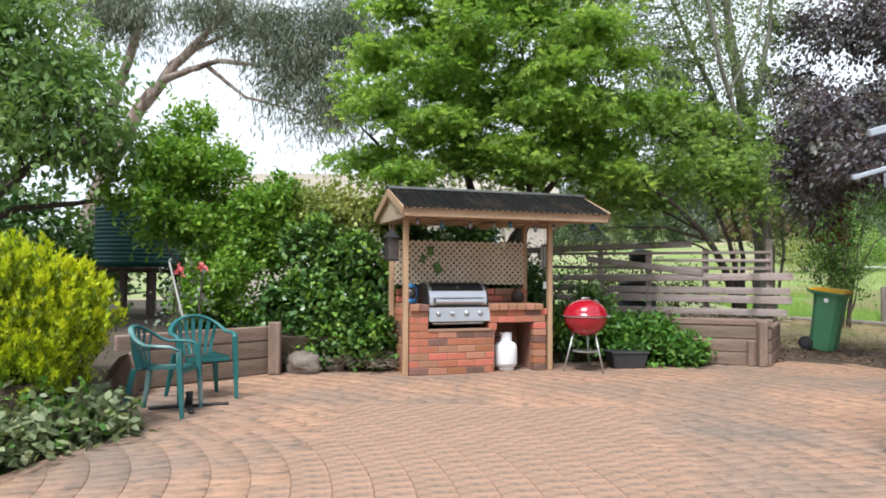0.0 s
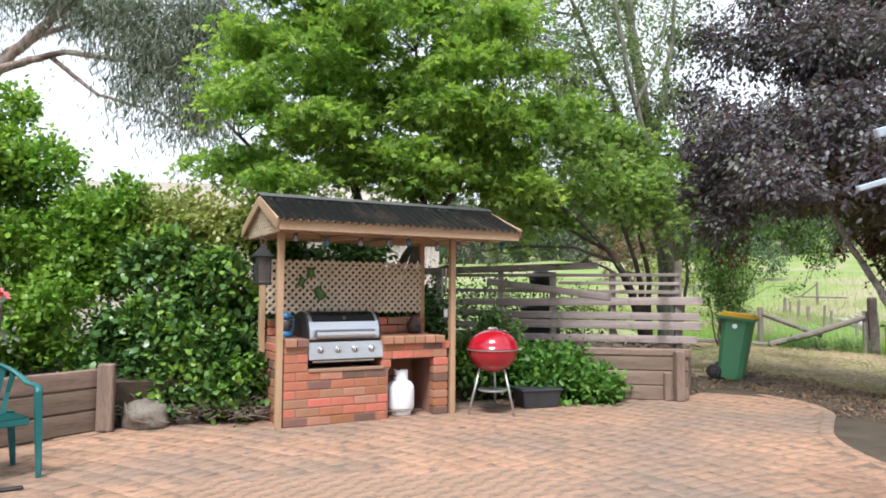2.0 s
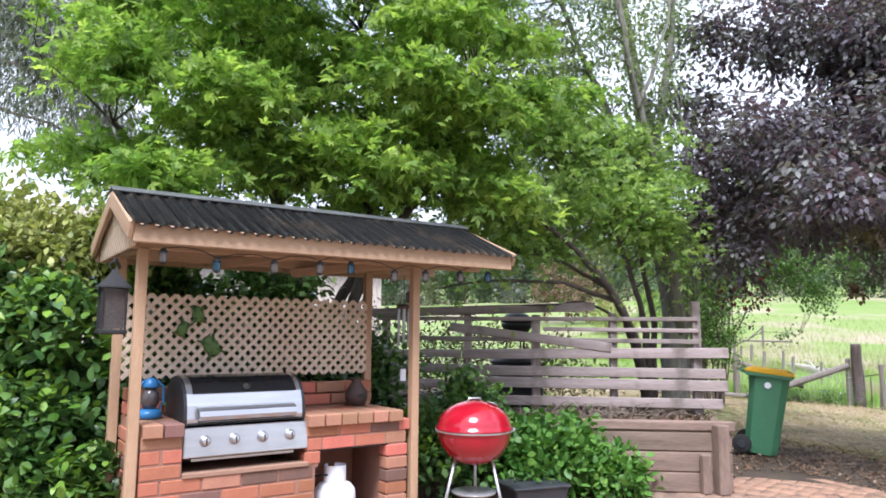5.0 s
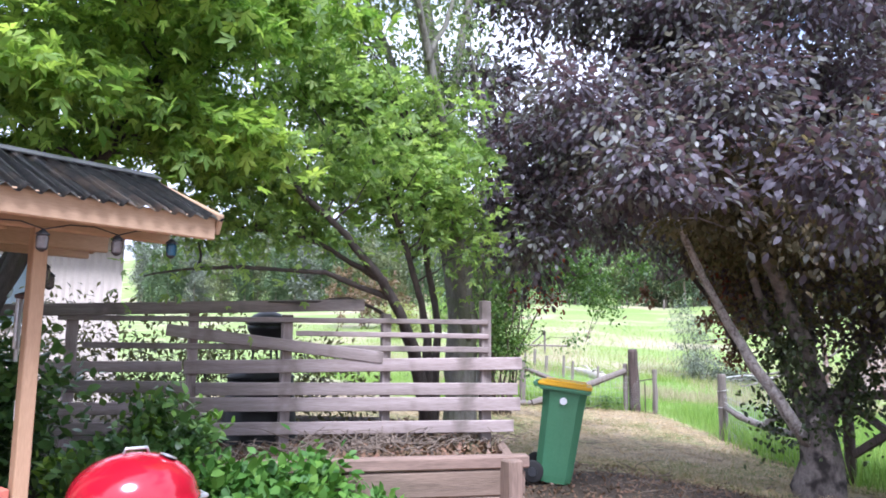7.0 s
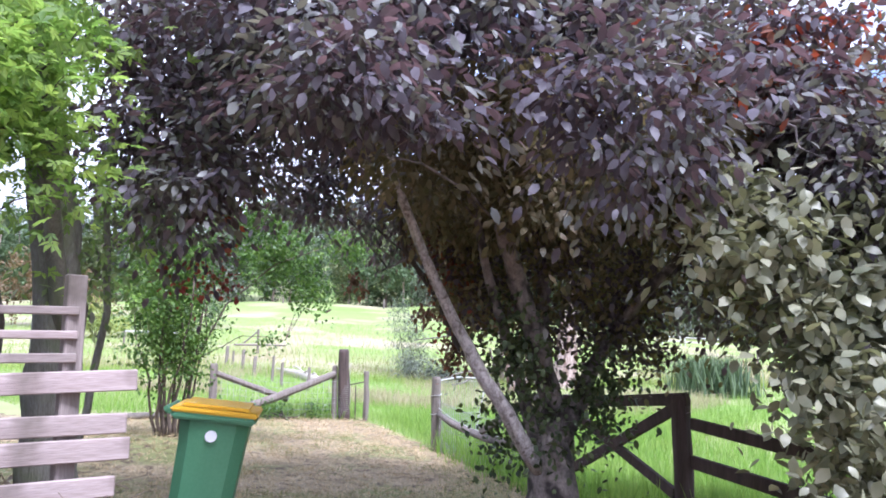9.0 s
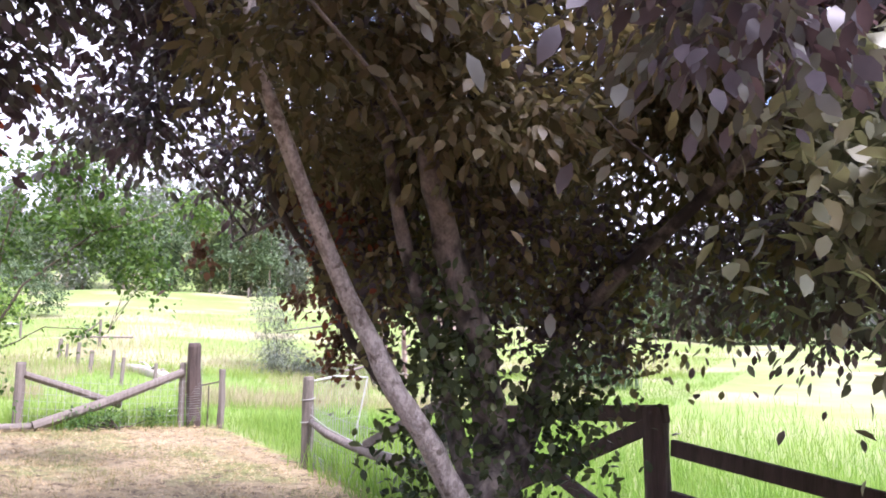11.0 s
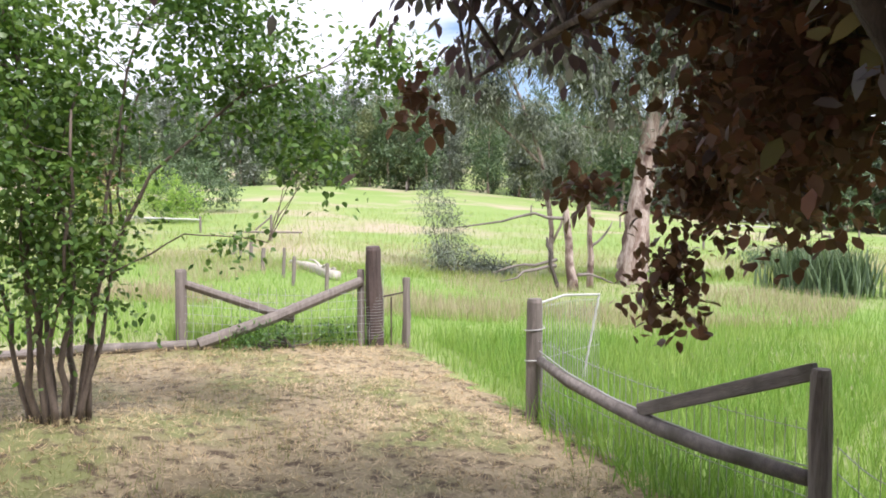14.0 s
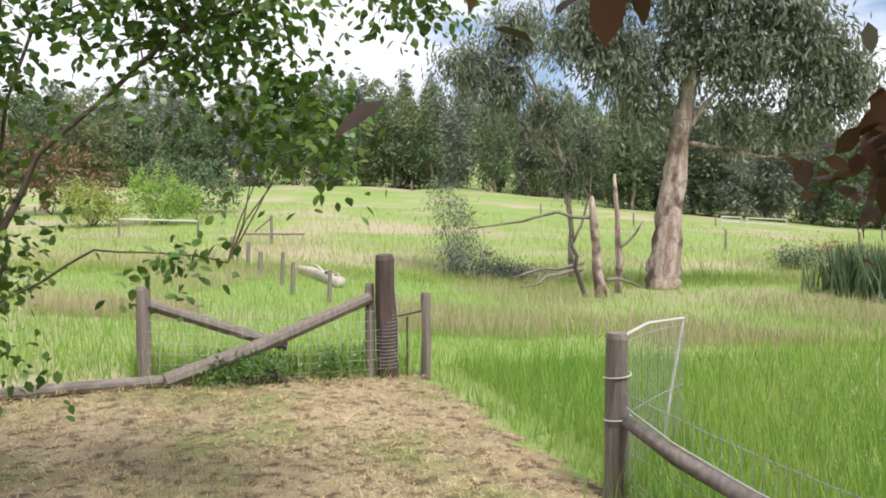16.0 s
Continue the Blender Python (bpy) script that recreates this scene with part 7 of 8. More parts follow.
def build_roses():
    for x, y, h in ((-2.95, 7.35, 1.22), (-2.72, 7.42, 1.25), (-3.1, 7.6, 1.0)):
        rng = np.random.default_rng(int(x * -100))
        t = thing("rose_bush", "leggy rose stem with a pink bloom in the raised bed", "rose", "roses")
        part("stem", tube(limb_points(rng, (x, y, 0.4), (x + 0.04, y, h), 7, 0.1), [0.012] * 6 + [0.006], 6), M["bark"], t)
        p = np.array([(x, y, h * 0.75)]) + rng.normal(size=(60, 3)) * [0.10, 0.10, 0.18]
        tagged(leaf_part("foliage", rng, p, 0.06, OVAL, M["gum_leaf"], t), kind="stuff")
        if h > 1.1:
            q = np.array([(x + 0.04, y, h)]) + rng.normal(size=(26, 3)) * 0.018
            tagged(leaf_part("bloom", rng, q, 0.06, OVAL, M["pink"], t, "pink rose bloom", droop=-0.5), kind="stuff")
    t = thing("garden_stake", "pale wooden stake leaning in the raised bed", "stake")
    part("stake", beam((-2.62, 7.0, 0.35), (-2.92, 7.1, 1.32), 0.02, 0.02), M["white_pipe"], t)


def build_rock(x, y, s, seed):
    b = bmesh.new()
    bmesh.ops.create_icosphere(b, subdivisions=3, radius=1)
    for v in b.verts:
        v.co = Vector((v.co.x * s, v.co.y * s * 0.75, v.co.z * s * 0.6)) * (1 + 0.25 * noise.noise(v.co * 1.7 + Vector((seed, 0, 0))))
    tagged(part("rock", b, M["rock"], m=pose(x, y, s * 0.25, 0, 0, seed * 40), smooth=True), "rounded grey-brown boulder beside the timber wall", "rock")


build_roses()
build_rock(-1.72, 8.24, 0.29, 3)
build_rock(-1.35, 8.38, 0.12, 5)


# ---- litter: dead twigs, leaves and straw ----
def scatter_sticks(name, n, cx, cy, rx, ry, z, seed, label):
    rng = np.random.default_rng(seed)
    t = thing(name, label, "twigs", kind="stuff")
    b = bmesh.new()
    for _ in range(n):
        x, y = cx + rng.normal(0, rx), cy + rng.normal(0, ry)
        a, L = rng.uniform(0, pi), rng.uniform(0.15, 0.5)
        zz = z(x, y) + rng.uniform(0.0, 0.10)
        tube(limb_points(rng, (x, y, zz), (x + L * cos(a), y + L * sin(a) * 0.5, zz + rng.uniform(-0.02, 0.12)), 4, 0.3), [0.006, 0.006, 0.004, 0.003], 4, b)
    tagged(part("twig_litter", b, M["dead_twig"], t, smooth=True), kind="stuff")


M["lawn_green"] = leafmat("lawn_green", (0.15, 0.20, 0.05), (0.22, 0.24, 0.08), leaf=0.3, rand=0.3)
M["dead_twig"] = mat("dead_twig", (0.24, 0.19, 0.145), (0.13, 0.10, 0.075), rough=0.95, bump=0.3)
scatter_sticks("twig_pile", 520, -1.3, 8.42, 0.6, 0.16, lambda x, y: 0.06 + 0.4 * min(max(y - 8.35, 0), 0.8), 91, "heap of dead twigs and leaf litter under the shrubs")
scatter_sticks("twig_litter", 40, 6.4, 10.4, 0.9, 0.9, gh, 92, "scattered dead twigs on the bare soil")


def scatter_leaves(name, label, n, fx, size, shape, m, seed, stand=False, kind="stuff", category="litter", heap=0.0):
    rng = np.random.default_rng(seed)
    x, y = fx(rng, n)
    lift = np.array([noise.noise(Vector((a * 6, b * 6, 1))) for a, b in zip(x, y)])
    p = np.stack([x, y, gz(x, y) + 0.01 + heap * np.clip(lift, 0, 1)], -1)
    kw = dict(droop=-1.6 if stand else 0.0, spread=0.45 if stand else 1.0)
    v, f = leaves(rng, p, size, shape, vary=0.5, **kw)
    if not stand:
        base = np.repeat(p[:, 2], len(shape[0]))
        v[:, 2] = base + np.abs(v[:, 2] - base) * 0.6 + 0.002
    tagged(part(name, quick_mesh(name, v, f), M[m]), label, category, kind=kind)


def lawn_spots(rng, n):
    x, y = rng.uniform(4.6, 15.5, n * 3), rng.uniform(5.5, 19.5, n * 3)
    ok = on_lawn(x, y) & ~inside(x, y) & (x + y > 13.5) & ~inside(x, y, BED_RIGHT) & ((x > 6.9 + 0.5 * np.sin(y * 2.1)) | (y > 11.6 + 0.4 * np.sin(x * 3)))
    x, y = x[ok], y[ok]
    return x[:n], y[:n]


def lawn_clumps(rng, n):
    """Mown grass lies in small heaps."""
    cx, cy = lawn_spots(rng, n // 14)
    k = n // len(cx)
    s = rng.uniform(0.03, 0.12, (len(cx), 1))
    x, y = cx[:, None] + rng.normal(size=(len(cx), k)) * s, cy[:, None] + rng.normal(size=(len(cx), k)) * s
    x, y = x.ravel(), y.ravel()
    gap = np.array([noise.noise(Vector((a * 6, b * 6, 1))) for a, b in zip(x, y)])
    ok = on_lawn(x, y) & ~inside(x, y) & ((gap > -0.06) | (rng.uniform(size=len(x)) < 0.22))
    return x[ok], y[ok]


def soil_spots(rng, n):
    x, y = rng.uniform(4.4, 7.6, n * 2), rng.uniform(6.0, 11.2, n * 2)
    ok = ~inside(x, y) & ~inside(x, y, BED_RIGHT) & (y - 9.5 > -1.3 * (x - 4.3))
    return x[ok][:n], y[ok][:n]


scatter_leaves("mown_straw", "dry mown grass lying on the lawn", 120000, lawn_clumps, 0.07, (SLIM[0] * np.array([0.55, 1, 1]), SLIM[1]), "straw", 95, heap=0.07)
def green_spots(rng, n):
    """Greener patches where the mown grass is thin."""
    x, y = lawn_spots(rng, n * 3)
    w = np.array([noise.noise(Vector((a * 0.9, b * 0.9, 7))) for a, b in zip(x, y)]) + 0.25 * (x + y < 21.5)
    return x[w > 0.08][:n], y[w > 0.08][:n]


scatter_leaves("lawn_grass", "short patchy green grass", 30000, green_spots, 0.045, BLADE, "lawn_green", 96, True, category="grass")
scatter_leaves("straw_tussock", "tufts of dry cut grass on the lawn", 20000, lawn_clumps, 0.06, FINE, "straw", 98, True, category="grass")
scatter_leaves("leaf_litter", "brown fallen leaves on bare soil", 5200, soil_spots, 0.05, KITE, "dead_leaf", 97)



def build_bed_litter():
    """Dead leaves and sticks on the soil behind the slatted fence."""
    rng = np.random.default_rng(99)
    x, y = rng.uniform(2.0, 5.1, 5200), rng.uniform(9.4, 12.4, 5200)
    k = inside(x, y, BED_RIGHT)
    p = np.stack([x[k], y[k], np.full(k.sum(), 0.485)], -1)
    v, f = leaves(rng, p, 0.07, KITE, vary=0.5)
    v[:, 2] = 0.485 + np.abs(v[:, 2] - 0.485) * 0.7
    tagged(part("bed_litter", quick_mesh("bed_litter", v, f), M["dead_leaf"]), "brown fallen leaves on the soil behind the fence", "litter", kind="stuff")


build_bed_litter()
scatter_sticks("twig_litter", 260, 3.7, 10.55, 0.75, 0.2, lambda x, y: 0.47, 93, "dead twigs and prunings on the soil behind the fence")


# ---- paddock: netting, gate, gum, fallen wood, grass ----
M["red_brown"] = leafmat("red_brown", (0.15, 0.10, 0.055), (0.20, 0.135, 0.07), leaf=0.2)
M["field_blade"] = leafmat("field_blade", (0.20, 0.30, 0.05), (0.30, 0.33, 0.10), leaf=0.4, rand=0.3)
def netting(parent, p, q, h0, h1, step=0.15, sag=0.05, label="thin rusty wire netting", rows=None):
    """Wire netting between two posts, with sagging line wires."""
    p, q = Vector(p), Vector(q)
    L = (q - p).length
    b = bmesh.new()
    n = max(2, int(L / step))
    rows = rows or step
    for k in range(int((h1 - h0) / rows) + 1):
        z = h0 + k * rows
        pts = []
        for i in range(9):
            f = i / 8
            c = p + (q - p) * f
            pts.append((c.x, c.y, c.z + z - sag * sin(pi * f) * (0.4 + k * 0.2)))
        tube(pts, 0.0034, 4, b, cap=False)
    for i in range(n + 1):
        f = i / n
        c = p + (q - p) * f
        w = 0.02 * noise.noise(Vector((i * 1.3, L, 0)))
        tube([(c.x, c.y, c.z + h0), (c.x + w, c.y + w, c.z + (h0 + h1) / 2), (c.x, c.y, c.z + h1 - sag * sin(pi * f))], 0.003, 4, b, cap=False)
    return tagged(part("netting", b, M["wire"], parent, label), kind="stuff")


netting(fence_a, (11.62, 19.05, gh(11.62, 19.1)), (14.05, 17.78, gh(14.0, 17.8)), 0.0, 0.9, 0.12)
netting(fence_b, (12.46, 13.98, gh(12.48, 14.03)), (10.98, 11.14, gh(10.98, 11.2)), 0.0, 0.85, 0.075, 0.10, rows=0.4)
netting(fence_b, (12.46, 14.0, gh(12.48, 14.03) - 0.05), (10.98, 11.16, gh(10.98, 11.2) - 0.3), 0.05, 0.30, 0.05, 0.1, "bundled sagging wire netting")
netting(fence_c, (10.95, 11.1, gh(10.98, 11.2)), (10.47, 10.52, gh(10.45, 10.5)), 0.0, 0.8, 0.15, 0.08)
part("wire_wrap", tube([(14.05 + 0.14 * cos(a), 17.83 + 0.14 * sin(a), -0.2 + a * 0.0068) for a in np.linspace(0, 163, 900)], 0.003, 4), M["wire"], fence_a, "wire wound round the dark post", smooth=True)


def build_open_gate():
    t = thing("wire_gate", "open wire-mesh gate with a white pipe frame", "gate")
    z = gh(13.0, 14.4)
    p, q = Vector((12.62, 14.1, z)), Vector((14.3, 14.25, gh(14.3, 14.25)))
    part("top_pipe", tube([p + Vector((0, 0, 1.14)), p * 0.6 + q * 0.4 + Vector((0, 0, 1.20)), q + Vector((0, 0, 1.16))], 0.014, 8), M["white_pipe"], t)
    part("end_pipe", tube([q + Vector((0, 0, 1.16)), q + Vector((-0.25, 0.05, 0.3)), q + Vector((-0.3, 0.05, 0.02))], 0.014, 8), M["white_pipe"], t)
    part("hinge_pipe", tube([p + Vector((0, 0, 1.14)), p + Vector((0, 0, 0.05))], 0.014, 8), M["white_pipe"], t)
    netting(t, p, q, 0.0, 1.12, 0.07, -0.03, rows=0.55)


build_open_gate()


def field_post(u, r, h, rad=0.07, lean=(0, 0), m="post_wood", z=None):
    x, y = field_at(r, u)
    t = thing("field_post", "weathered grey fence post standing in the long grass", "fence post", "field posts")
    round_post(t, "post", x, y, gh(x, y) - 0.1, gh(x, y) + h, rad, M[m], lean)
    return x, y


def px(x):
    return (x - 784) / 1236.0


for x, u, h, rad in ((437, 24, 0.95, 0.07), (458, 21, 0.75, 0.07), (497, 19, 0.9, 0.05), (515, 17, 0.8, 0.05), (408, 28, 0.9, 0.08), (418, 26, 0.8, 0.05), (540, 108, 1.6, 0.12), (728, 106, 1.6, 0.12), (1520, 40, 1.2, 0.07), (1283, 42, 1.2, 0.07),
                     (580, 16, 0.75, 0.05), (1560, 60, 1.2, 0.08), (956, 70, 1.2, 0.08), (1120, 62, 1.2, 0.08), (1265, 70, 1.2, 0.08)):
    field_post(u, px(x), h, rad, (0.08, 0.04))


def build_field_rails():
    t = thing("field_rail", "low grey rail fence in the paddock", "fence")
    xa, ya = field_at(px(210), 38)
    xb, yb = field_at(px(350), 40)
    za, zb = gh(xa, ya), gh(xb, yb)
    part("rail", tube([(xa, ya, za + 1.0), (xb, yb, zb + 0.8)], 0.05, 8), M["white_pipe"], t)
    for x, y, z in ((xa, ya, za), (xb, yb, zb)):
        part("post", tube([(x, y, z - 0.1), (x, y, z + 1.0)], 0.07, 8), M["post_wood"], t)
    t = thing("field_rail", "grey rail fence with a leaning brace in the paddock", "fence")
    xa, ya = field_at(px(430), 34)
    xb, yb = field_at(px(538), 35)
    xc, yc = field_at(px(480), 34.5)
    za, zb, zc = gh(xa, ya), gh(xb, yb), gh(xc, yc)
    part("rail", tube([(xa, ya, za + 0.5), (xb, yb, zb + 0.5)], 0.05, 8), M["post_wood"], t)
    part("post", tube([(xc, yc, zc - 0.1), (xc, yc, zc + 1.4)], 0.07, 8), M["post_wood"], t)
    part("brace", tube([(xc, yc, zc + 1.3), (xc + (xa - xc) * 0.6, yc + (ya - yc) * 0.6, zc + 0.6)], 0.05, 8), M["post_wood"], t)
    t = thing("yard_rail", "pale pipe rails of a distant stock yard", "rail fence")
    for x0, x1 in ((1275, 1310), (1320, 1390)):
        xa, ya = field_at(px(x0), 70)
        xb, yb = field_at(px(x1), 71)
        for h in (1.0, 0.5):
            part("rail", tube([(xa, ya, gh(xa, ya) + h), (xb, yb, gh(xb, yb) + h)], 0.06, 6), M["white_pipe"], t)
        for x, y in ((xa, ya), (xb, yb)):
            part("post", tube([(x, y, gh(x, y) - 0.1), (x, y, gh(x, y) + 1.1)], 0.07, 6), M["white_pipe"], t)


build_field_rails()


def build_log():
    t = thing("fallen_log", "bleached white fallen tree trunk in the long grass", "log")
    rng = np.random.default_rng(101)
    pts = []
    for x, u in ((515, 24), (540, 22.5), (575, 20.5), (600, 19)):
        X, Y = field_at(px(x), u)
        pts.append((X, Y, gh(X, Y) + 0.14))
    part("trunk", tube(pts, [0.10, 0.15, 0.19, 0.16], 12, rough=0.4), M["log_white"], t, smooth=True)
    for x, u, h in ((548, 21, 0.45), (585, 19.5, 0.4), (600, 19, 0.35)):
        X, Y = field_at(px(x), u)
        a = pts[2]
        part("branch", tube(limb_points(rng, a, (X, Y, gh(X, Y) + h), 5, 0.3), [0.07, 0.055, 0.04, 0.03, 0.02], 8, rough=0.3), M["log_white"], t, smooth=True)


build_log()


SLIM_W = (SLIM[0] * np.array([1.7, 1, 1]), SLIM[1])


def build_gum():
    r = np.random.default_rng(111)
    X, Y = field_at(px(1172), 22)
    g = gh(X, Y)
    R = np.array([0.64, -0.77, 0])

    def at(dx, z, d=0.0):
        return (X + R[0] * dx + 0.77 * d, Y + R[1] * dx + 0.64 * d, g + z)
    stems = [stem(r, [at(0, -0.2), at(0.02, 0.5), at(0.15, 2.2), at(0.45, 4.3), at(0.75, 6.2), at(0.95, 9.0)], 0.62, 0.16, 6, 0.02),
             stem(r, [at(0.4, 4.4), at(0.75, 4.9), at(1.3, 5.8), at(2.2, 6.6)], 0.13, 0.04, 6),
             stem(r, [at(0.5, 5.0), at(0.0, 6.0), at(-1.0, 7.0), at(-2.2, 7.4)], 0.14, 0.04, 6),
             stem(r, [at(0.5, 4.6), at(1.6, 4.4), at(3.2, 4.1), at(5.0, 4.3)], 0.09, 0.03, 6),
             stem(r, [at(0.8, 6.3), at(2.0, 7.6), at(3.6, 8.4), at(5.0, 8.2)], 0.13, 0.03, 6),
             stem(r, [at(0.6, 5.6), at(-0.6, 5.2), at(-1.8, 5.4)], 0.07, 0.02, 6),
             stem(r, [at(0.9, 8.0), at(0.2, 9.5), at(-1.6, 10.6)], 0.12, 0.03, 6)]
    lobes = [(at(0.7, 7.6), (1.4, 1.4, 1.1)), (at(-1.4, 7.3), (1.4, 1.3, 1.0)), (at(2.6, 7.4), (1.5, 1.4, 1.0)), (at(4.6, 7.6), (1.4, 1.3, 1.2)), (at(1.2, 9.4), (1.8, 1.6, 1.0)), (at(-2.6, 8.2), (1.2, 1.2, 1.0)), (at(4.2, 5.6), (1.3, 1.1, 1.0)),
             (at(-1.6, 9.8), (1.6, 1.5, 1.0)), (at(3.4, 9.2), (1.8, 1.6, 1.0)), (at(2.2, 5.4), (0.9, 0.8, 0.9)), (at(5.8, 6.6), (1.0, 1.0, 1.2)), (at(-0.6, 5.9), (0.8, 0.8, 0.7))]
    tree("gum_tree", "large gum tree with peeling pink-grey bark and drooping leaves", "tree", stems, lobes, 1000, 44, 0.30, 0.26, SLIM_W, M["gum_leaf"], M["bark_gum"], 112, 110, 1.2, 1.6, 0.03, 0.1)
    # a thinner gum behind, whose crown hangs beside the big one
    X2, Y2 = field_at(px(1010), 27)
    g2 = gh(X2, Y2)
    stems = [stem(r, [(X2, Y2, g2 - 0.2), (X2 - 0.3, Y2, g2 + 3), (X2 - 0.9, Y2 + 0.5, g2 + 6), (X2 - 1.8, Y2 + 1.4, g2 + 9)], 0.13, 0.04, 6),
             stem(r, [(X2 - 0.6, Y2 + 0.3, g2 + 4.6), (X2 - 1.6, Y2 + 1.6, g2 + 6.2), (X2 - 2.6, Y2 + 2.8, g2 + 7.6)], 0.06, 0.02, 6),
             stem(r, [(X2, Y2, g2 + 1.2), (X2 + 0.5, Y2 - 0.5, g2 + 3.2), (X2 + 0.6, Y2 - 0.6, g2 + 5.4)], 0.06, 0.02, 6)]
    lobes = [((X2 - 2.0, Y2 + 1.9, g2 + 7.4), (1.3, 1.3, 1.2)), ((X2 - 2.8, Y2 + 3.0, g2 + 8.2), (1.2, 1.2, 1.0)), ((X2 - 0.7, Y2 + 0.5, g2 + 6.4), (0.9, 0.9, 1.0)), ((X2 + 0.6, Y2 - 0.6, g2 + 5.4), (0.9, 0.9, 1.0)), ((X2 - 0.2, Y2, g2 + 4.2), (0.8, 0.8, 0.8)),
             ((X2 - 1.7, Y2 + 1.4, g2 + 9.4), (1.4, 1.4, 0.9))]
    tree("gum_sapling", "slender grey gum with a sparse hanging crown", "tree", stems, lobes, 380, 40, 0.28, 0.24, SLIM_W, M["gum_leaf"], M["bark_gum"], 113, 50, 1.1, 1.6, 0.02, 0.1)


build_gum()


def build_snags():
    rng = np.random.default_rng(121)

    def at(x, y_up, u):
        X, Y = field_at(px(x), u)
        return (X, Y, y_up)
    g = gh(*field_at(px(1055), 20))
    t = thing("dead_tree", "dead snapped tree stumps with fallen grey branches", "dead tree")
    part("trunk", tube(limb_points(rng, at(1062, g - 0.2, 20), at(1045, g + 2.9, 20), 7, 0.1), [0.2, 0.17, 0.14, 0.12, 0.11, 0.10, 0.05], 10, rough=0.4), M["bark_gum"], t, smooth=True)
    part("trunk", tube(limb_points(rng, at(1092, g - 0.2, 21), at(1085, g + 3.6, 21), 7, 0.1), [0.12, 0.11, 0.10, 0.09, 0.08, 0.07, 0.04], 10, rough=0.3), M["bark_gum"], t, smooth=True)
    part("trunk", tube(limb_points(rng, at(1040, g - 0.2, 20), at(1010, g + 1.7, 20), 7, 0.2), [0.08, 0.07, 0.06, 0.06, 0.05, 0.05, 0.03], 8, rough=0.3), M["bark"], t, smooth=True)
    for p, q in (((1042, 2.3, 20), (830, 2.0, 19.5)), ((1030, 1.0, 20), (905, 0.6, 19.5)), ((1028, 0.8, 20), (920, 0.35, 19.5)), ((1090, 1.3, 21), (1135, 2.2, 21)), ((1070, 0.5, 20), (1140, 0.2, 20.5))):
        a, b = at(p[0], g + p[1], p[2]), at(q[0], g + q[1], q[2])
        part("branch", tube(limb_points(rng, a, b, 7, 0.25), [0.055, 0.05, 0.045, 0.04, 0.035, 0.028, 0.015], 8, rough=0.3), M["post_grey"], t, smooth=True)


def paddock_bush(x, u, w, h, m, label, seed, name="paddock_shrub", shape=KITE, size=0.11, n=110):
    X, Y = field_at(px(x), u)
    g = gh(X, Y)
    bush(name, label, [((X, Y, g + h * 0.45), (w, w, h * 0.5)), ((X + w * 0.5, Y - w * 0.4, g + h * 0.35), (w * 0.7, w * 0.7, h * 0.35)), ((X - w * 0.4, Y + w * 0.5, g + h * 0.6), (w * 0.6, w * 0.6, h * 0.4))],
         n, 22, 0.22, size, shape, M[m], seed, 0.3, 0.3, trunk_at=(X, Y, g - 0.05))


build_snags()
paddock_bush(830, 25, 0.95, 1.5, "far_leaf_grey", "grey-green fallen bough heaped on the grass", 131, "fallen_bough")
paddock_bush(905, 25, 0.7, 0.9, "far_leaf_grey", "grey-green fallen bough heaped on the grass", 132, "fallen_bough")
paddock_bush(800, 27, 0.8, 4.2, "far_leaf_grey", "grey-green young eucalypt beside the fallen bough", 133, "young_eucalypt", SLIM, 0.2, 150)
paddock_bush(165, 46, 2.0, 3.4, "pale_leaf", "pale flowering bush at the paddock's side", 134, size=0.2, n=150)
paddock_bush(290, 48, 2.4, 4.2, "light_leaf", "bright green bushy tree at the paddock's side", 135, size=0.22, n=200)
paddock_bush(90, 60, 4.5, 8.0, "red_brown", "russet-leaved tree at the paddock's edge", 136, "russet_tree", size=0.35, n=220)
paddock_bush(340, 60, 3.5, 5.5, "far_leaf", "dark green bush at the paddock's edge", 137, size=0.3, n=200)
paddock_bush(1410, 30, 0.9, 1.3, "far_leaf", "dark green scrub in the grassy hollow", 138)
paddock_bush(1490, 34, 1.6, 1.2, "dead_leaf", "brown scrub on the hollow's bank", 139)
for k, (x, u) in enumerate(((1545, 19), (1510, 20), (1590, 18))):
    X, Y = field_at(px(x), u)
    rng = np.random.default_rng(150 + k)
    q = np.array([(X, Y, gh(X, Y))]) + rng.normal(size=(420, 3)) * [0.45, 0.45, 0]
    t = thing("rush_clump", "tall dark green rushes in the wet hollow", "rushes", "rush clumps")
    tagged(leaf_part("rush_foliage", rng, q, 1.15, BLADE, M["far_leaf"], t, droop=-3.0, spread=0.5), kind="stuff")


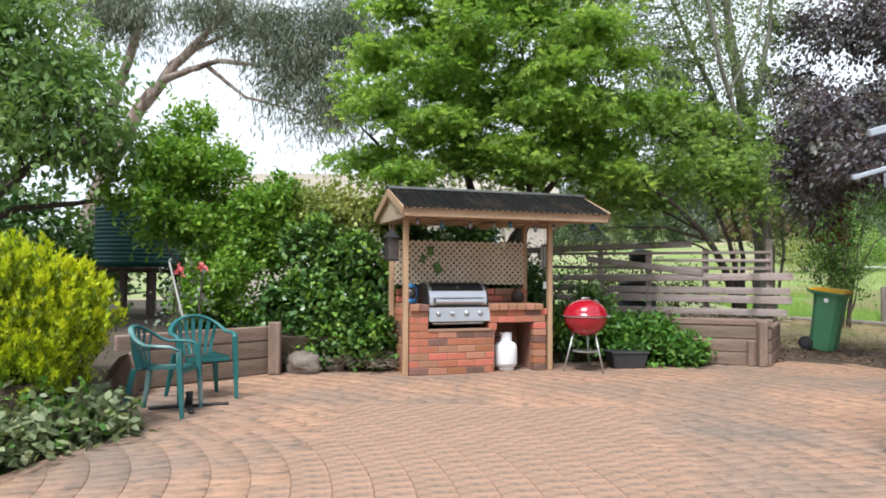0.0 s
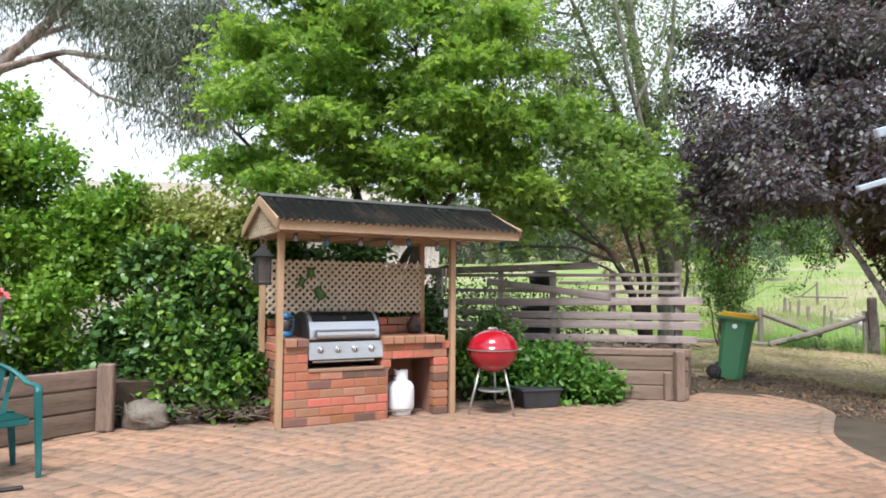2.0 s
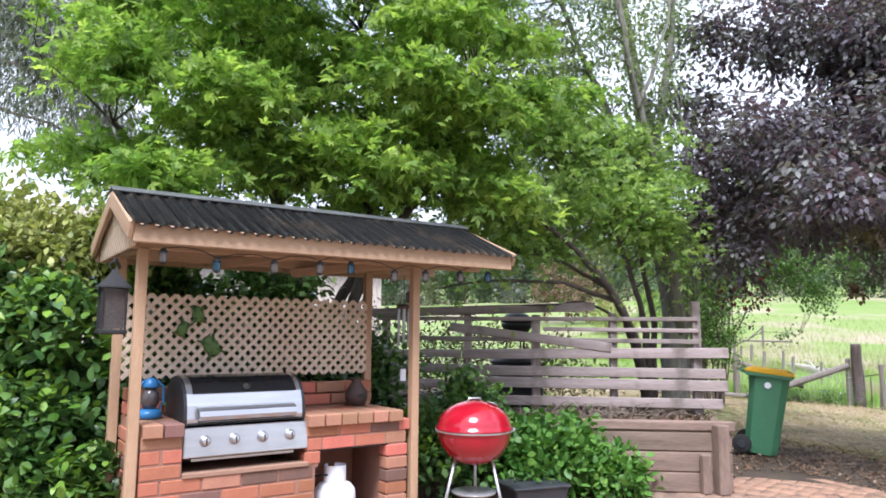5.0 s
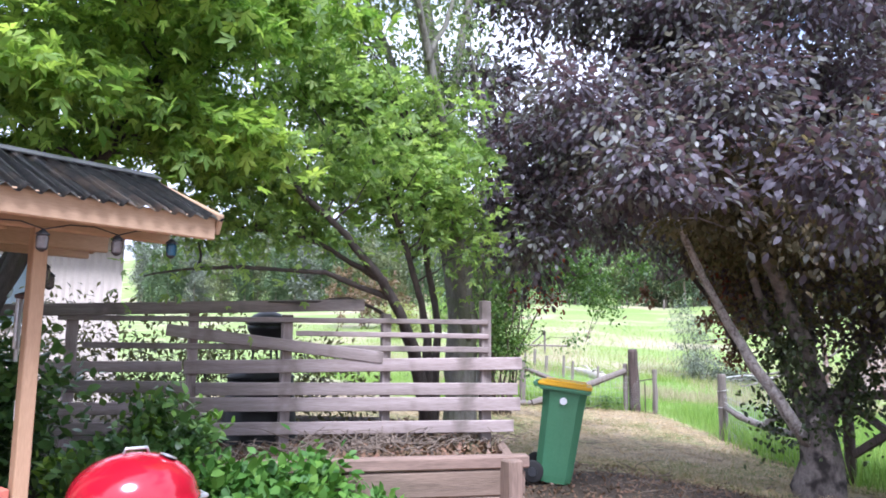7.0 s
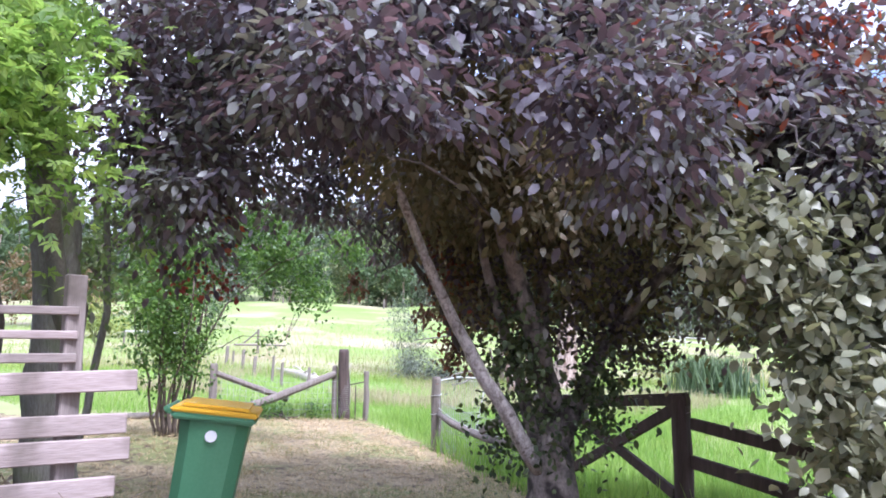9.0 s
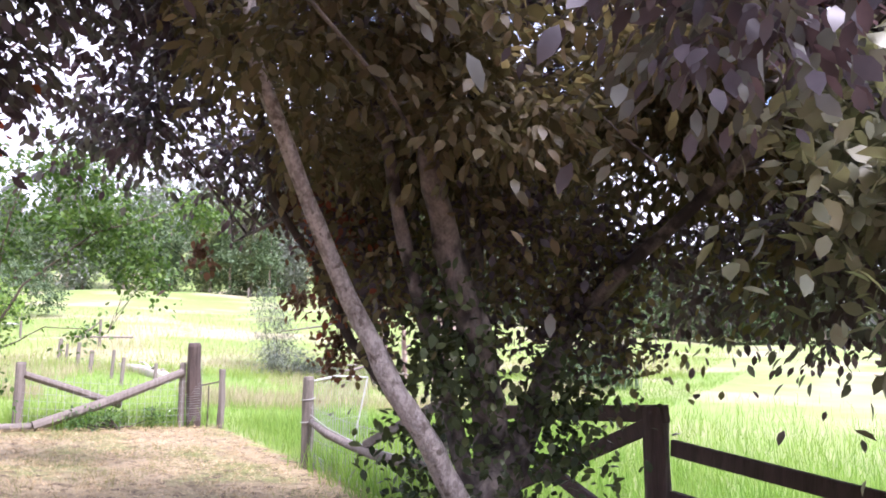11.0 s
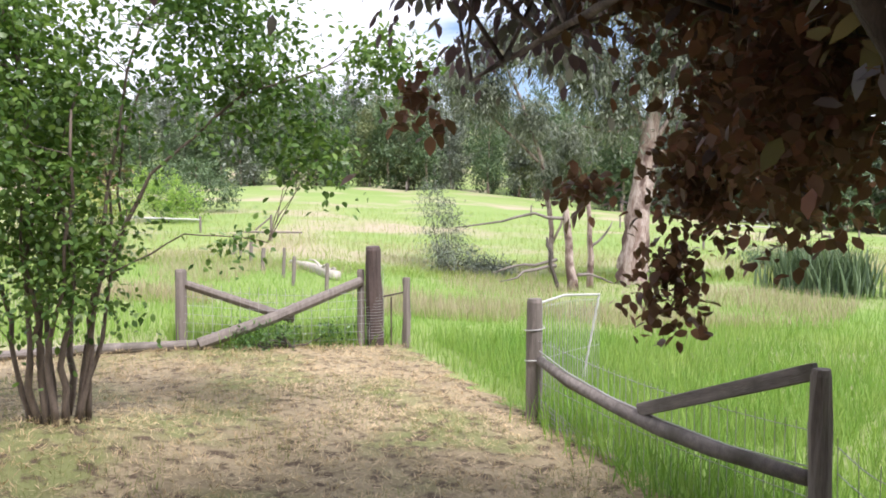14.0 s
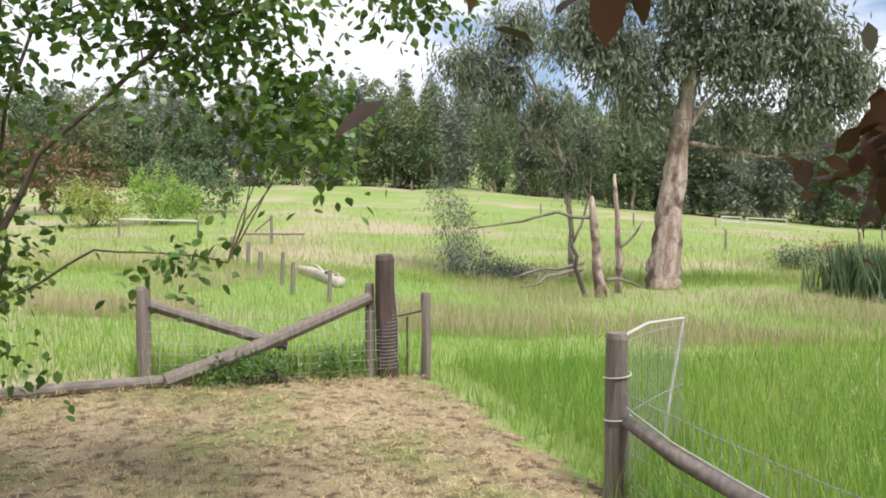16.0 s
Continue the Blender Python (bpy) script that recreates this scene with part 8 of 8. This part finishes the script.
# ---- long grass ----
def grass_patch(name, label, n, fn, size, m, seed, lean=0.35):
    rng = np.random.default_rng(seed)
    x, y = fn(rng, n)
    p = np.stack([x, y, gz(x, y) - 0.02], -1)
    v, f = leaves(rng, p, size, FINE, droop=-1.5, spread=lean, vary=0.5)
    tagged(part(name, quick_mesh(name, v, f), M[m]), label, "grass", kind="stuff")


def near_field(rng, n, u0=4.5, u1=26.0, l0=-0.95, l1=0.9, patch=None):
    u = u0 + (u1 - u0) * rng.uniform(size=n * 3) ** 1.4
    l = rng.uniform(l0, l1, n * 3)
    x, y = 7.9 + 0.77 * u + 0.64 * l * u, 11.8 + 0.64 * u - 0.77 * l * u
    ok = ~on_lawn(x, y)
    if patch is not None:
        w = np.array([noise.noise(Vector((a * 0.22 + patch, b * 0.22, 0))) for a, b in zip(x, y)])
        ok &= w > 0.02
    return x[ok][:n], y[ok][:n]


def fence_foot(rng, n):
    f, w = rng.uniform(0, 1, n), rng.normal(0, 0.22, n)
    a = rng.uniform(size=n) < 0.5
    x = np.where(a, 11.5 + 2.9 * f, 12.5 - 3.6 * f) + w * np.where(a, 0.45, 0.85) + np.where(a, 0.15, 0.2)
    y = np.where(a, 19.25 - 1.5 * f, 14.05 - 5.9 * f) + w * np.where(a, 0.9, -0.5) + np.where(a, 0.25, -0.1)
    return x, y


def right_field(rng, n):
    f, w = rng.uniform(-0.5, 1.2, n), np.abs(rng.normal(0, 4.5, n)) + 0.1
    x, y = 13.0 - 4.2 * f + w * 0.86, 14.3 - 7.0 * f - w * 0.5
    return x, y


grass_patch("long_grass", "long fresh green paddock grass", 90000, near_field, 0.21, "grass", 161)
grass_patch("long_grass", "long fresh green grass along the fence", 44000, right_field, 0.28, "grass", 162)
grass_patch("fence_grass", "uncut green grass tufts along the fence foot", 4200, fence_foot, 0.34, "grass", 163)
grass_patch("dry_grass", "tall dry seeding grass in drifts", 26000, lambda r, n: near_field(r, n, 12, 38, -0.6, 0.7, 4.0), 0.32, "grass_dry", 164, 0.3)
grass_patch("field_grass", "rough grass of the rising paddock", 42000, lambda r, n: near_field(r, n, 22, 70, -0.8, 0.8), 0.36, "field_blade", 165, 0.5)

build_pavers()
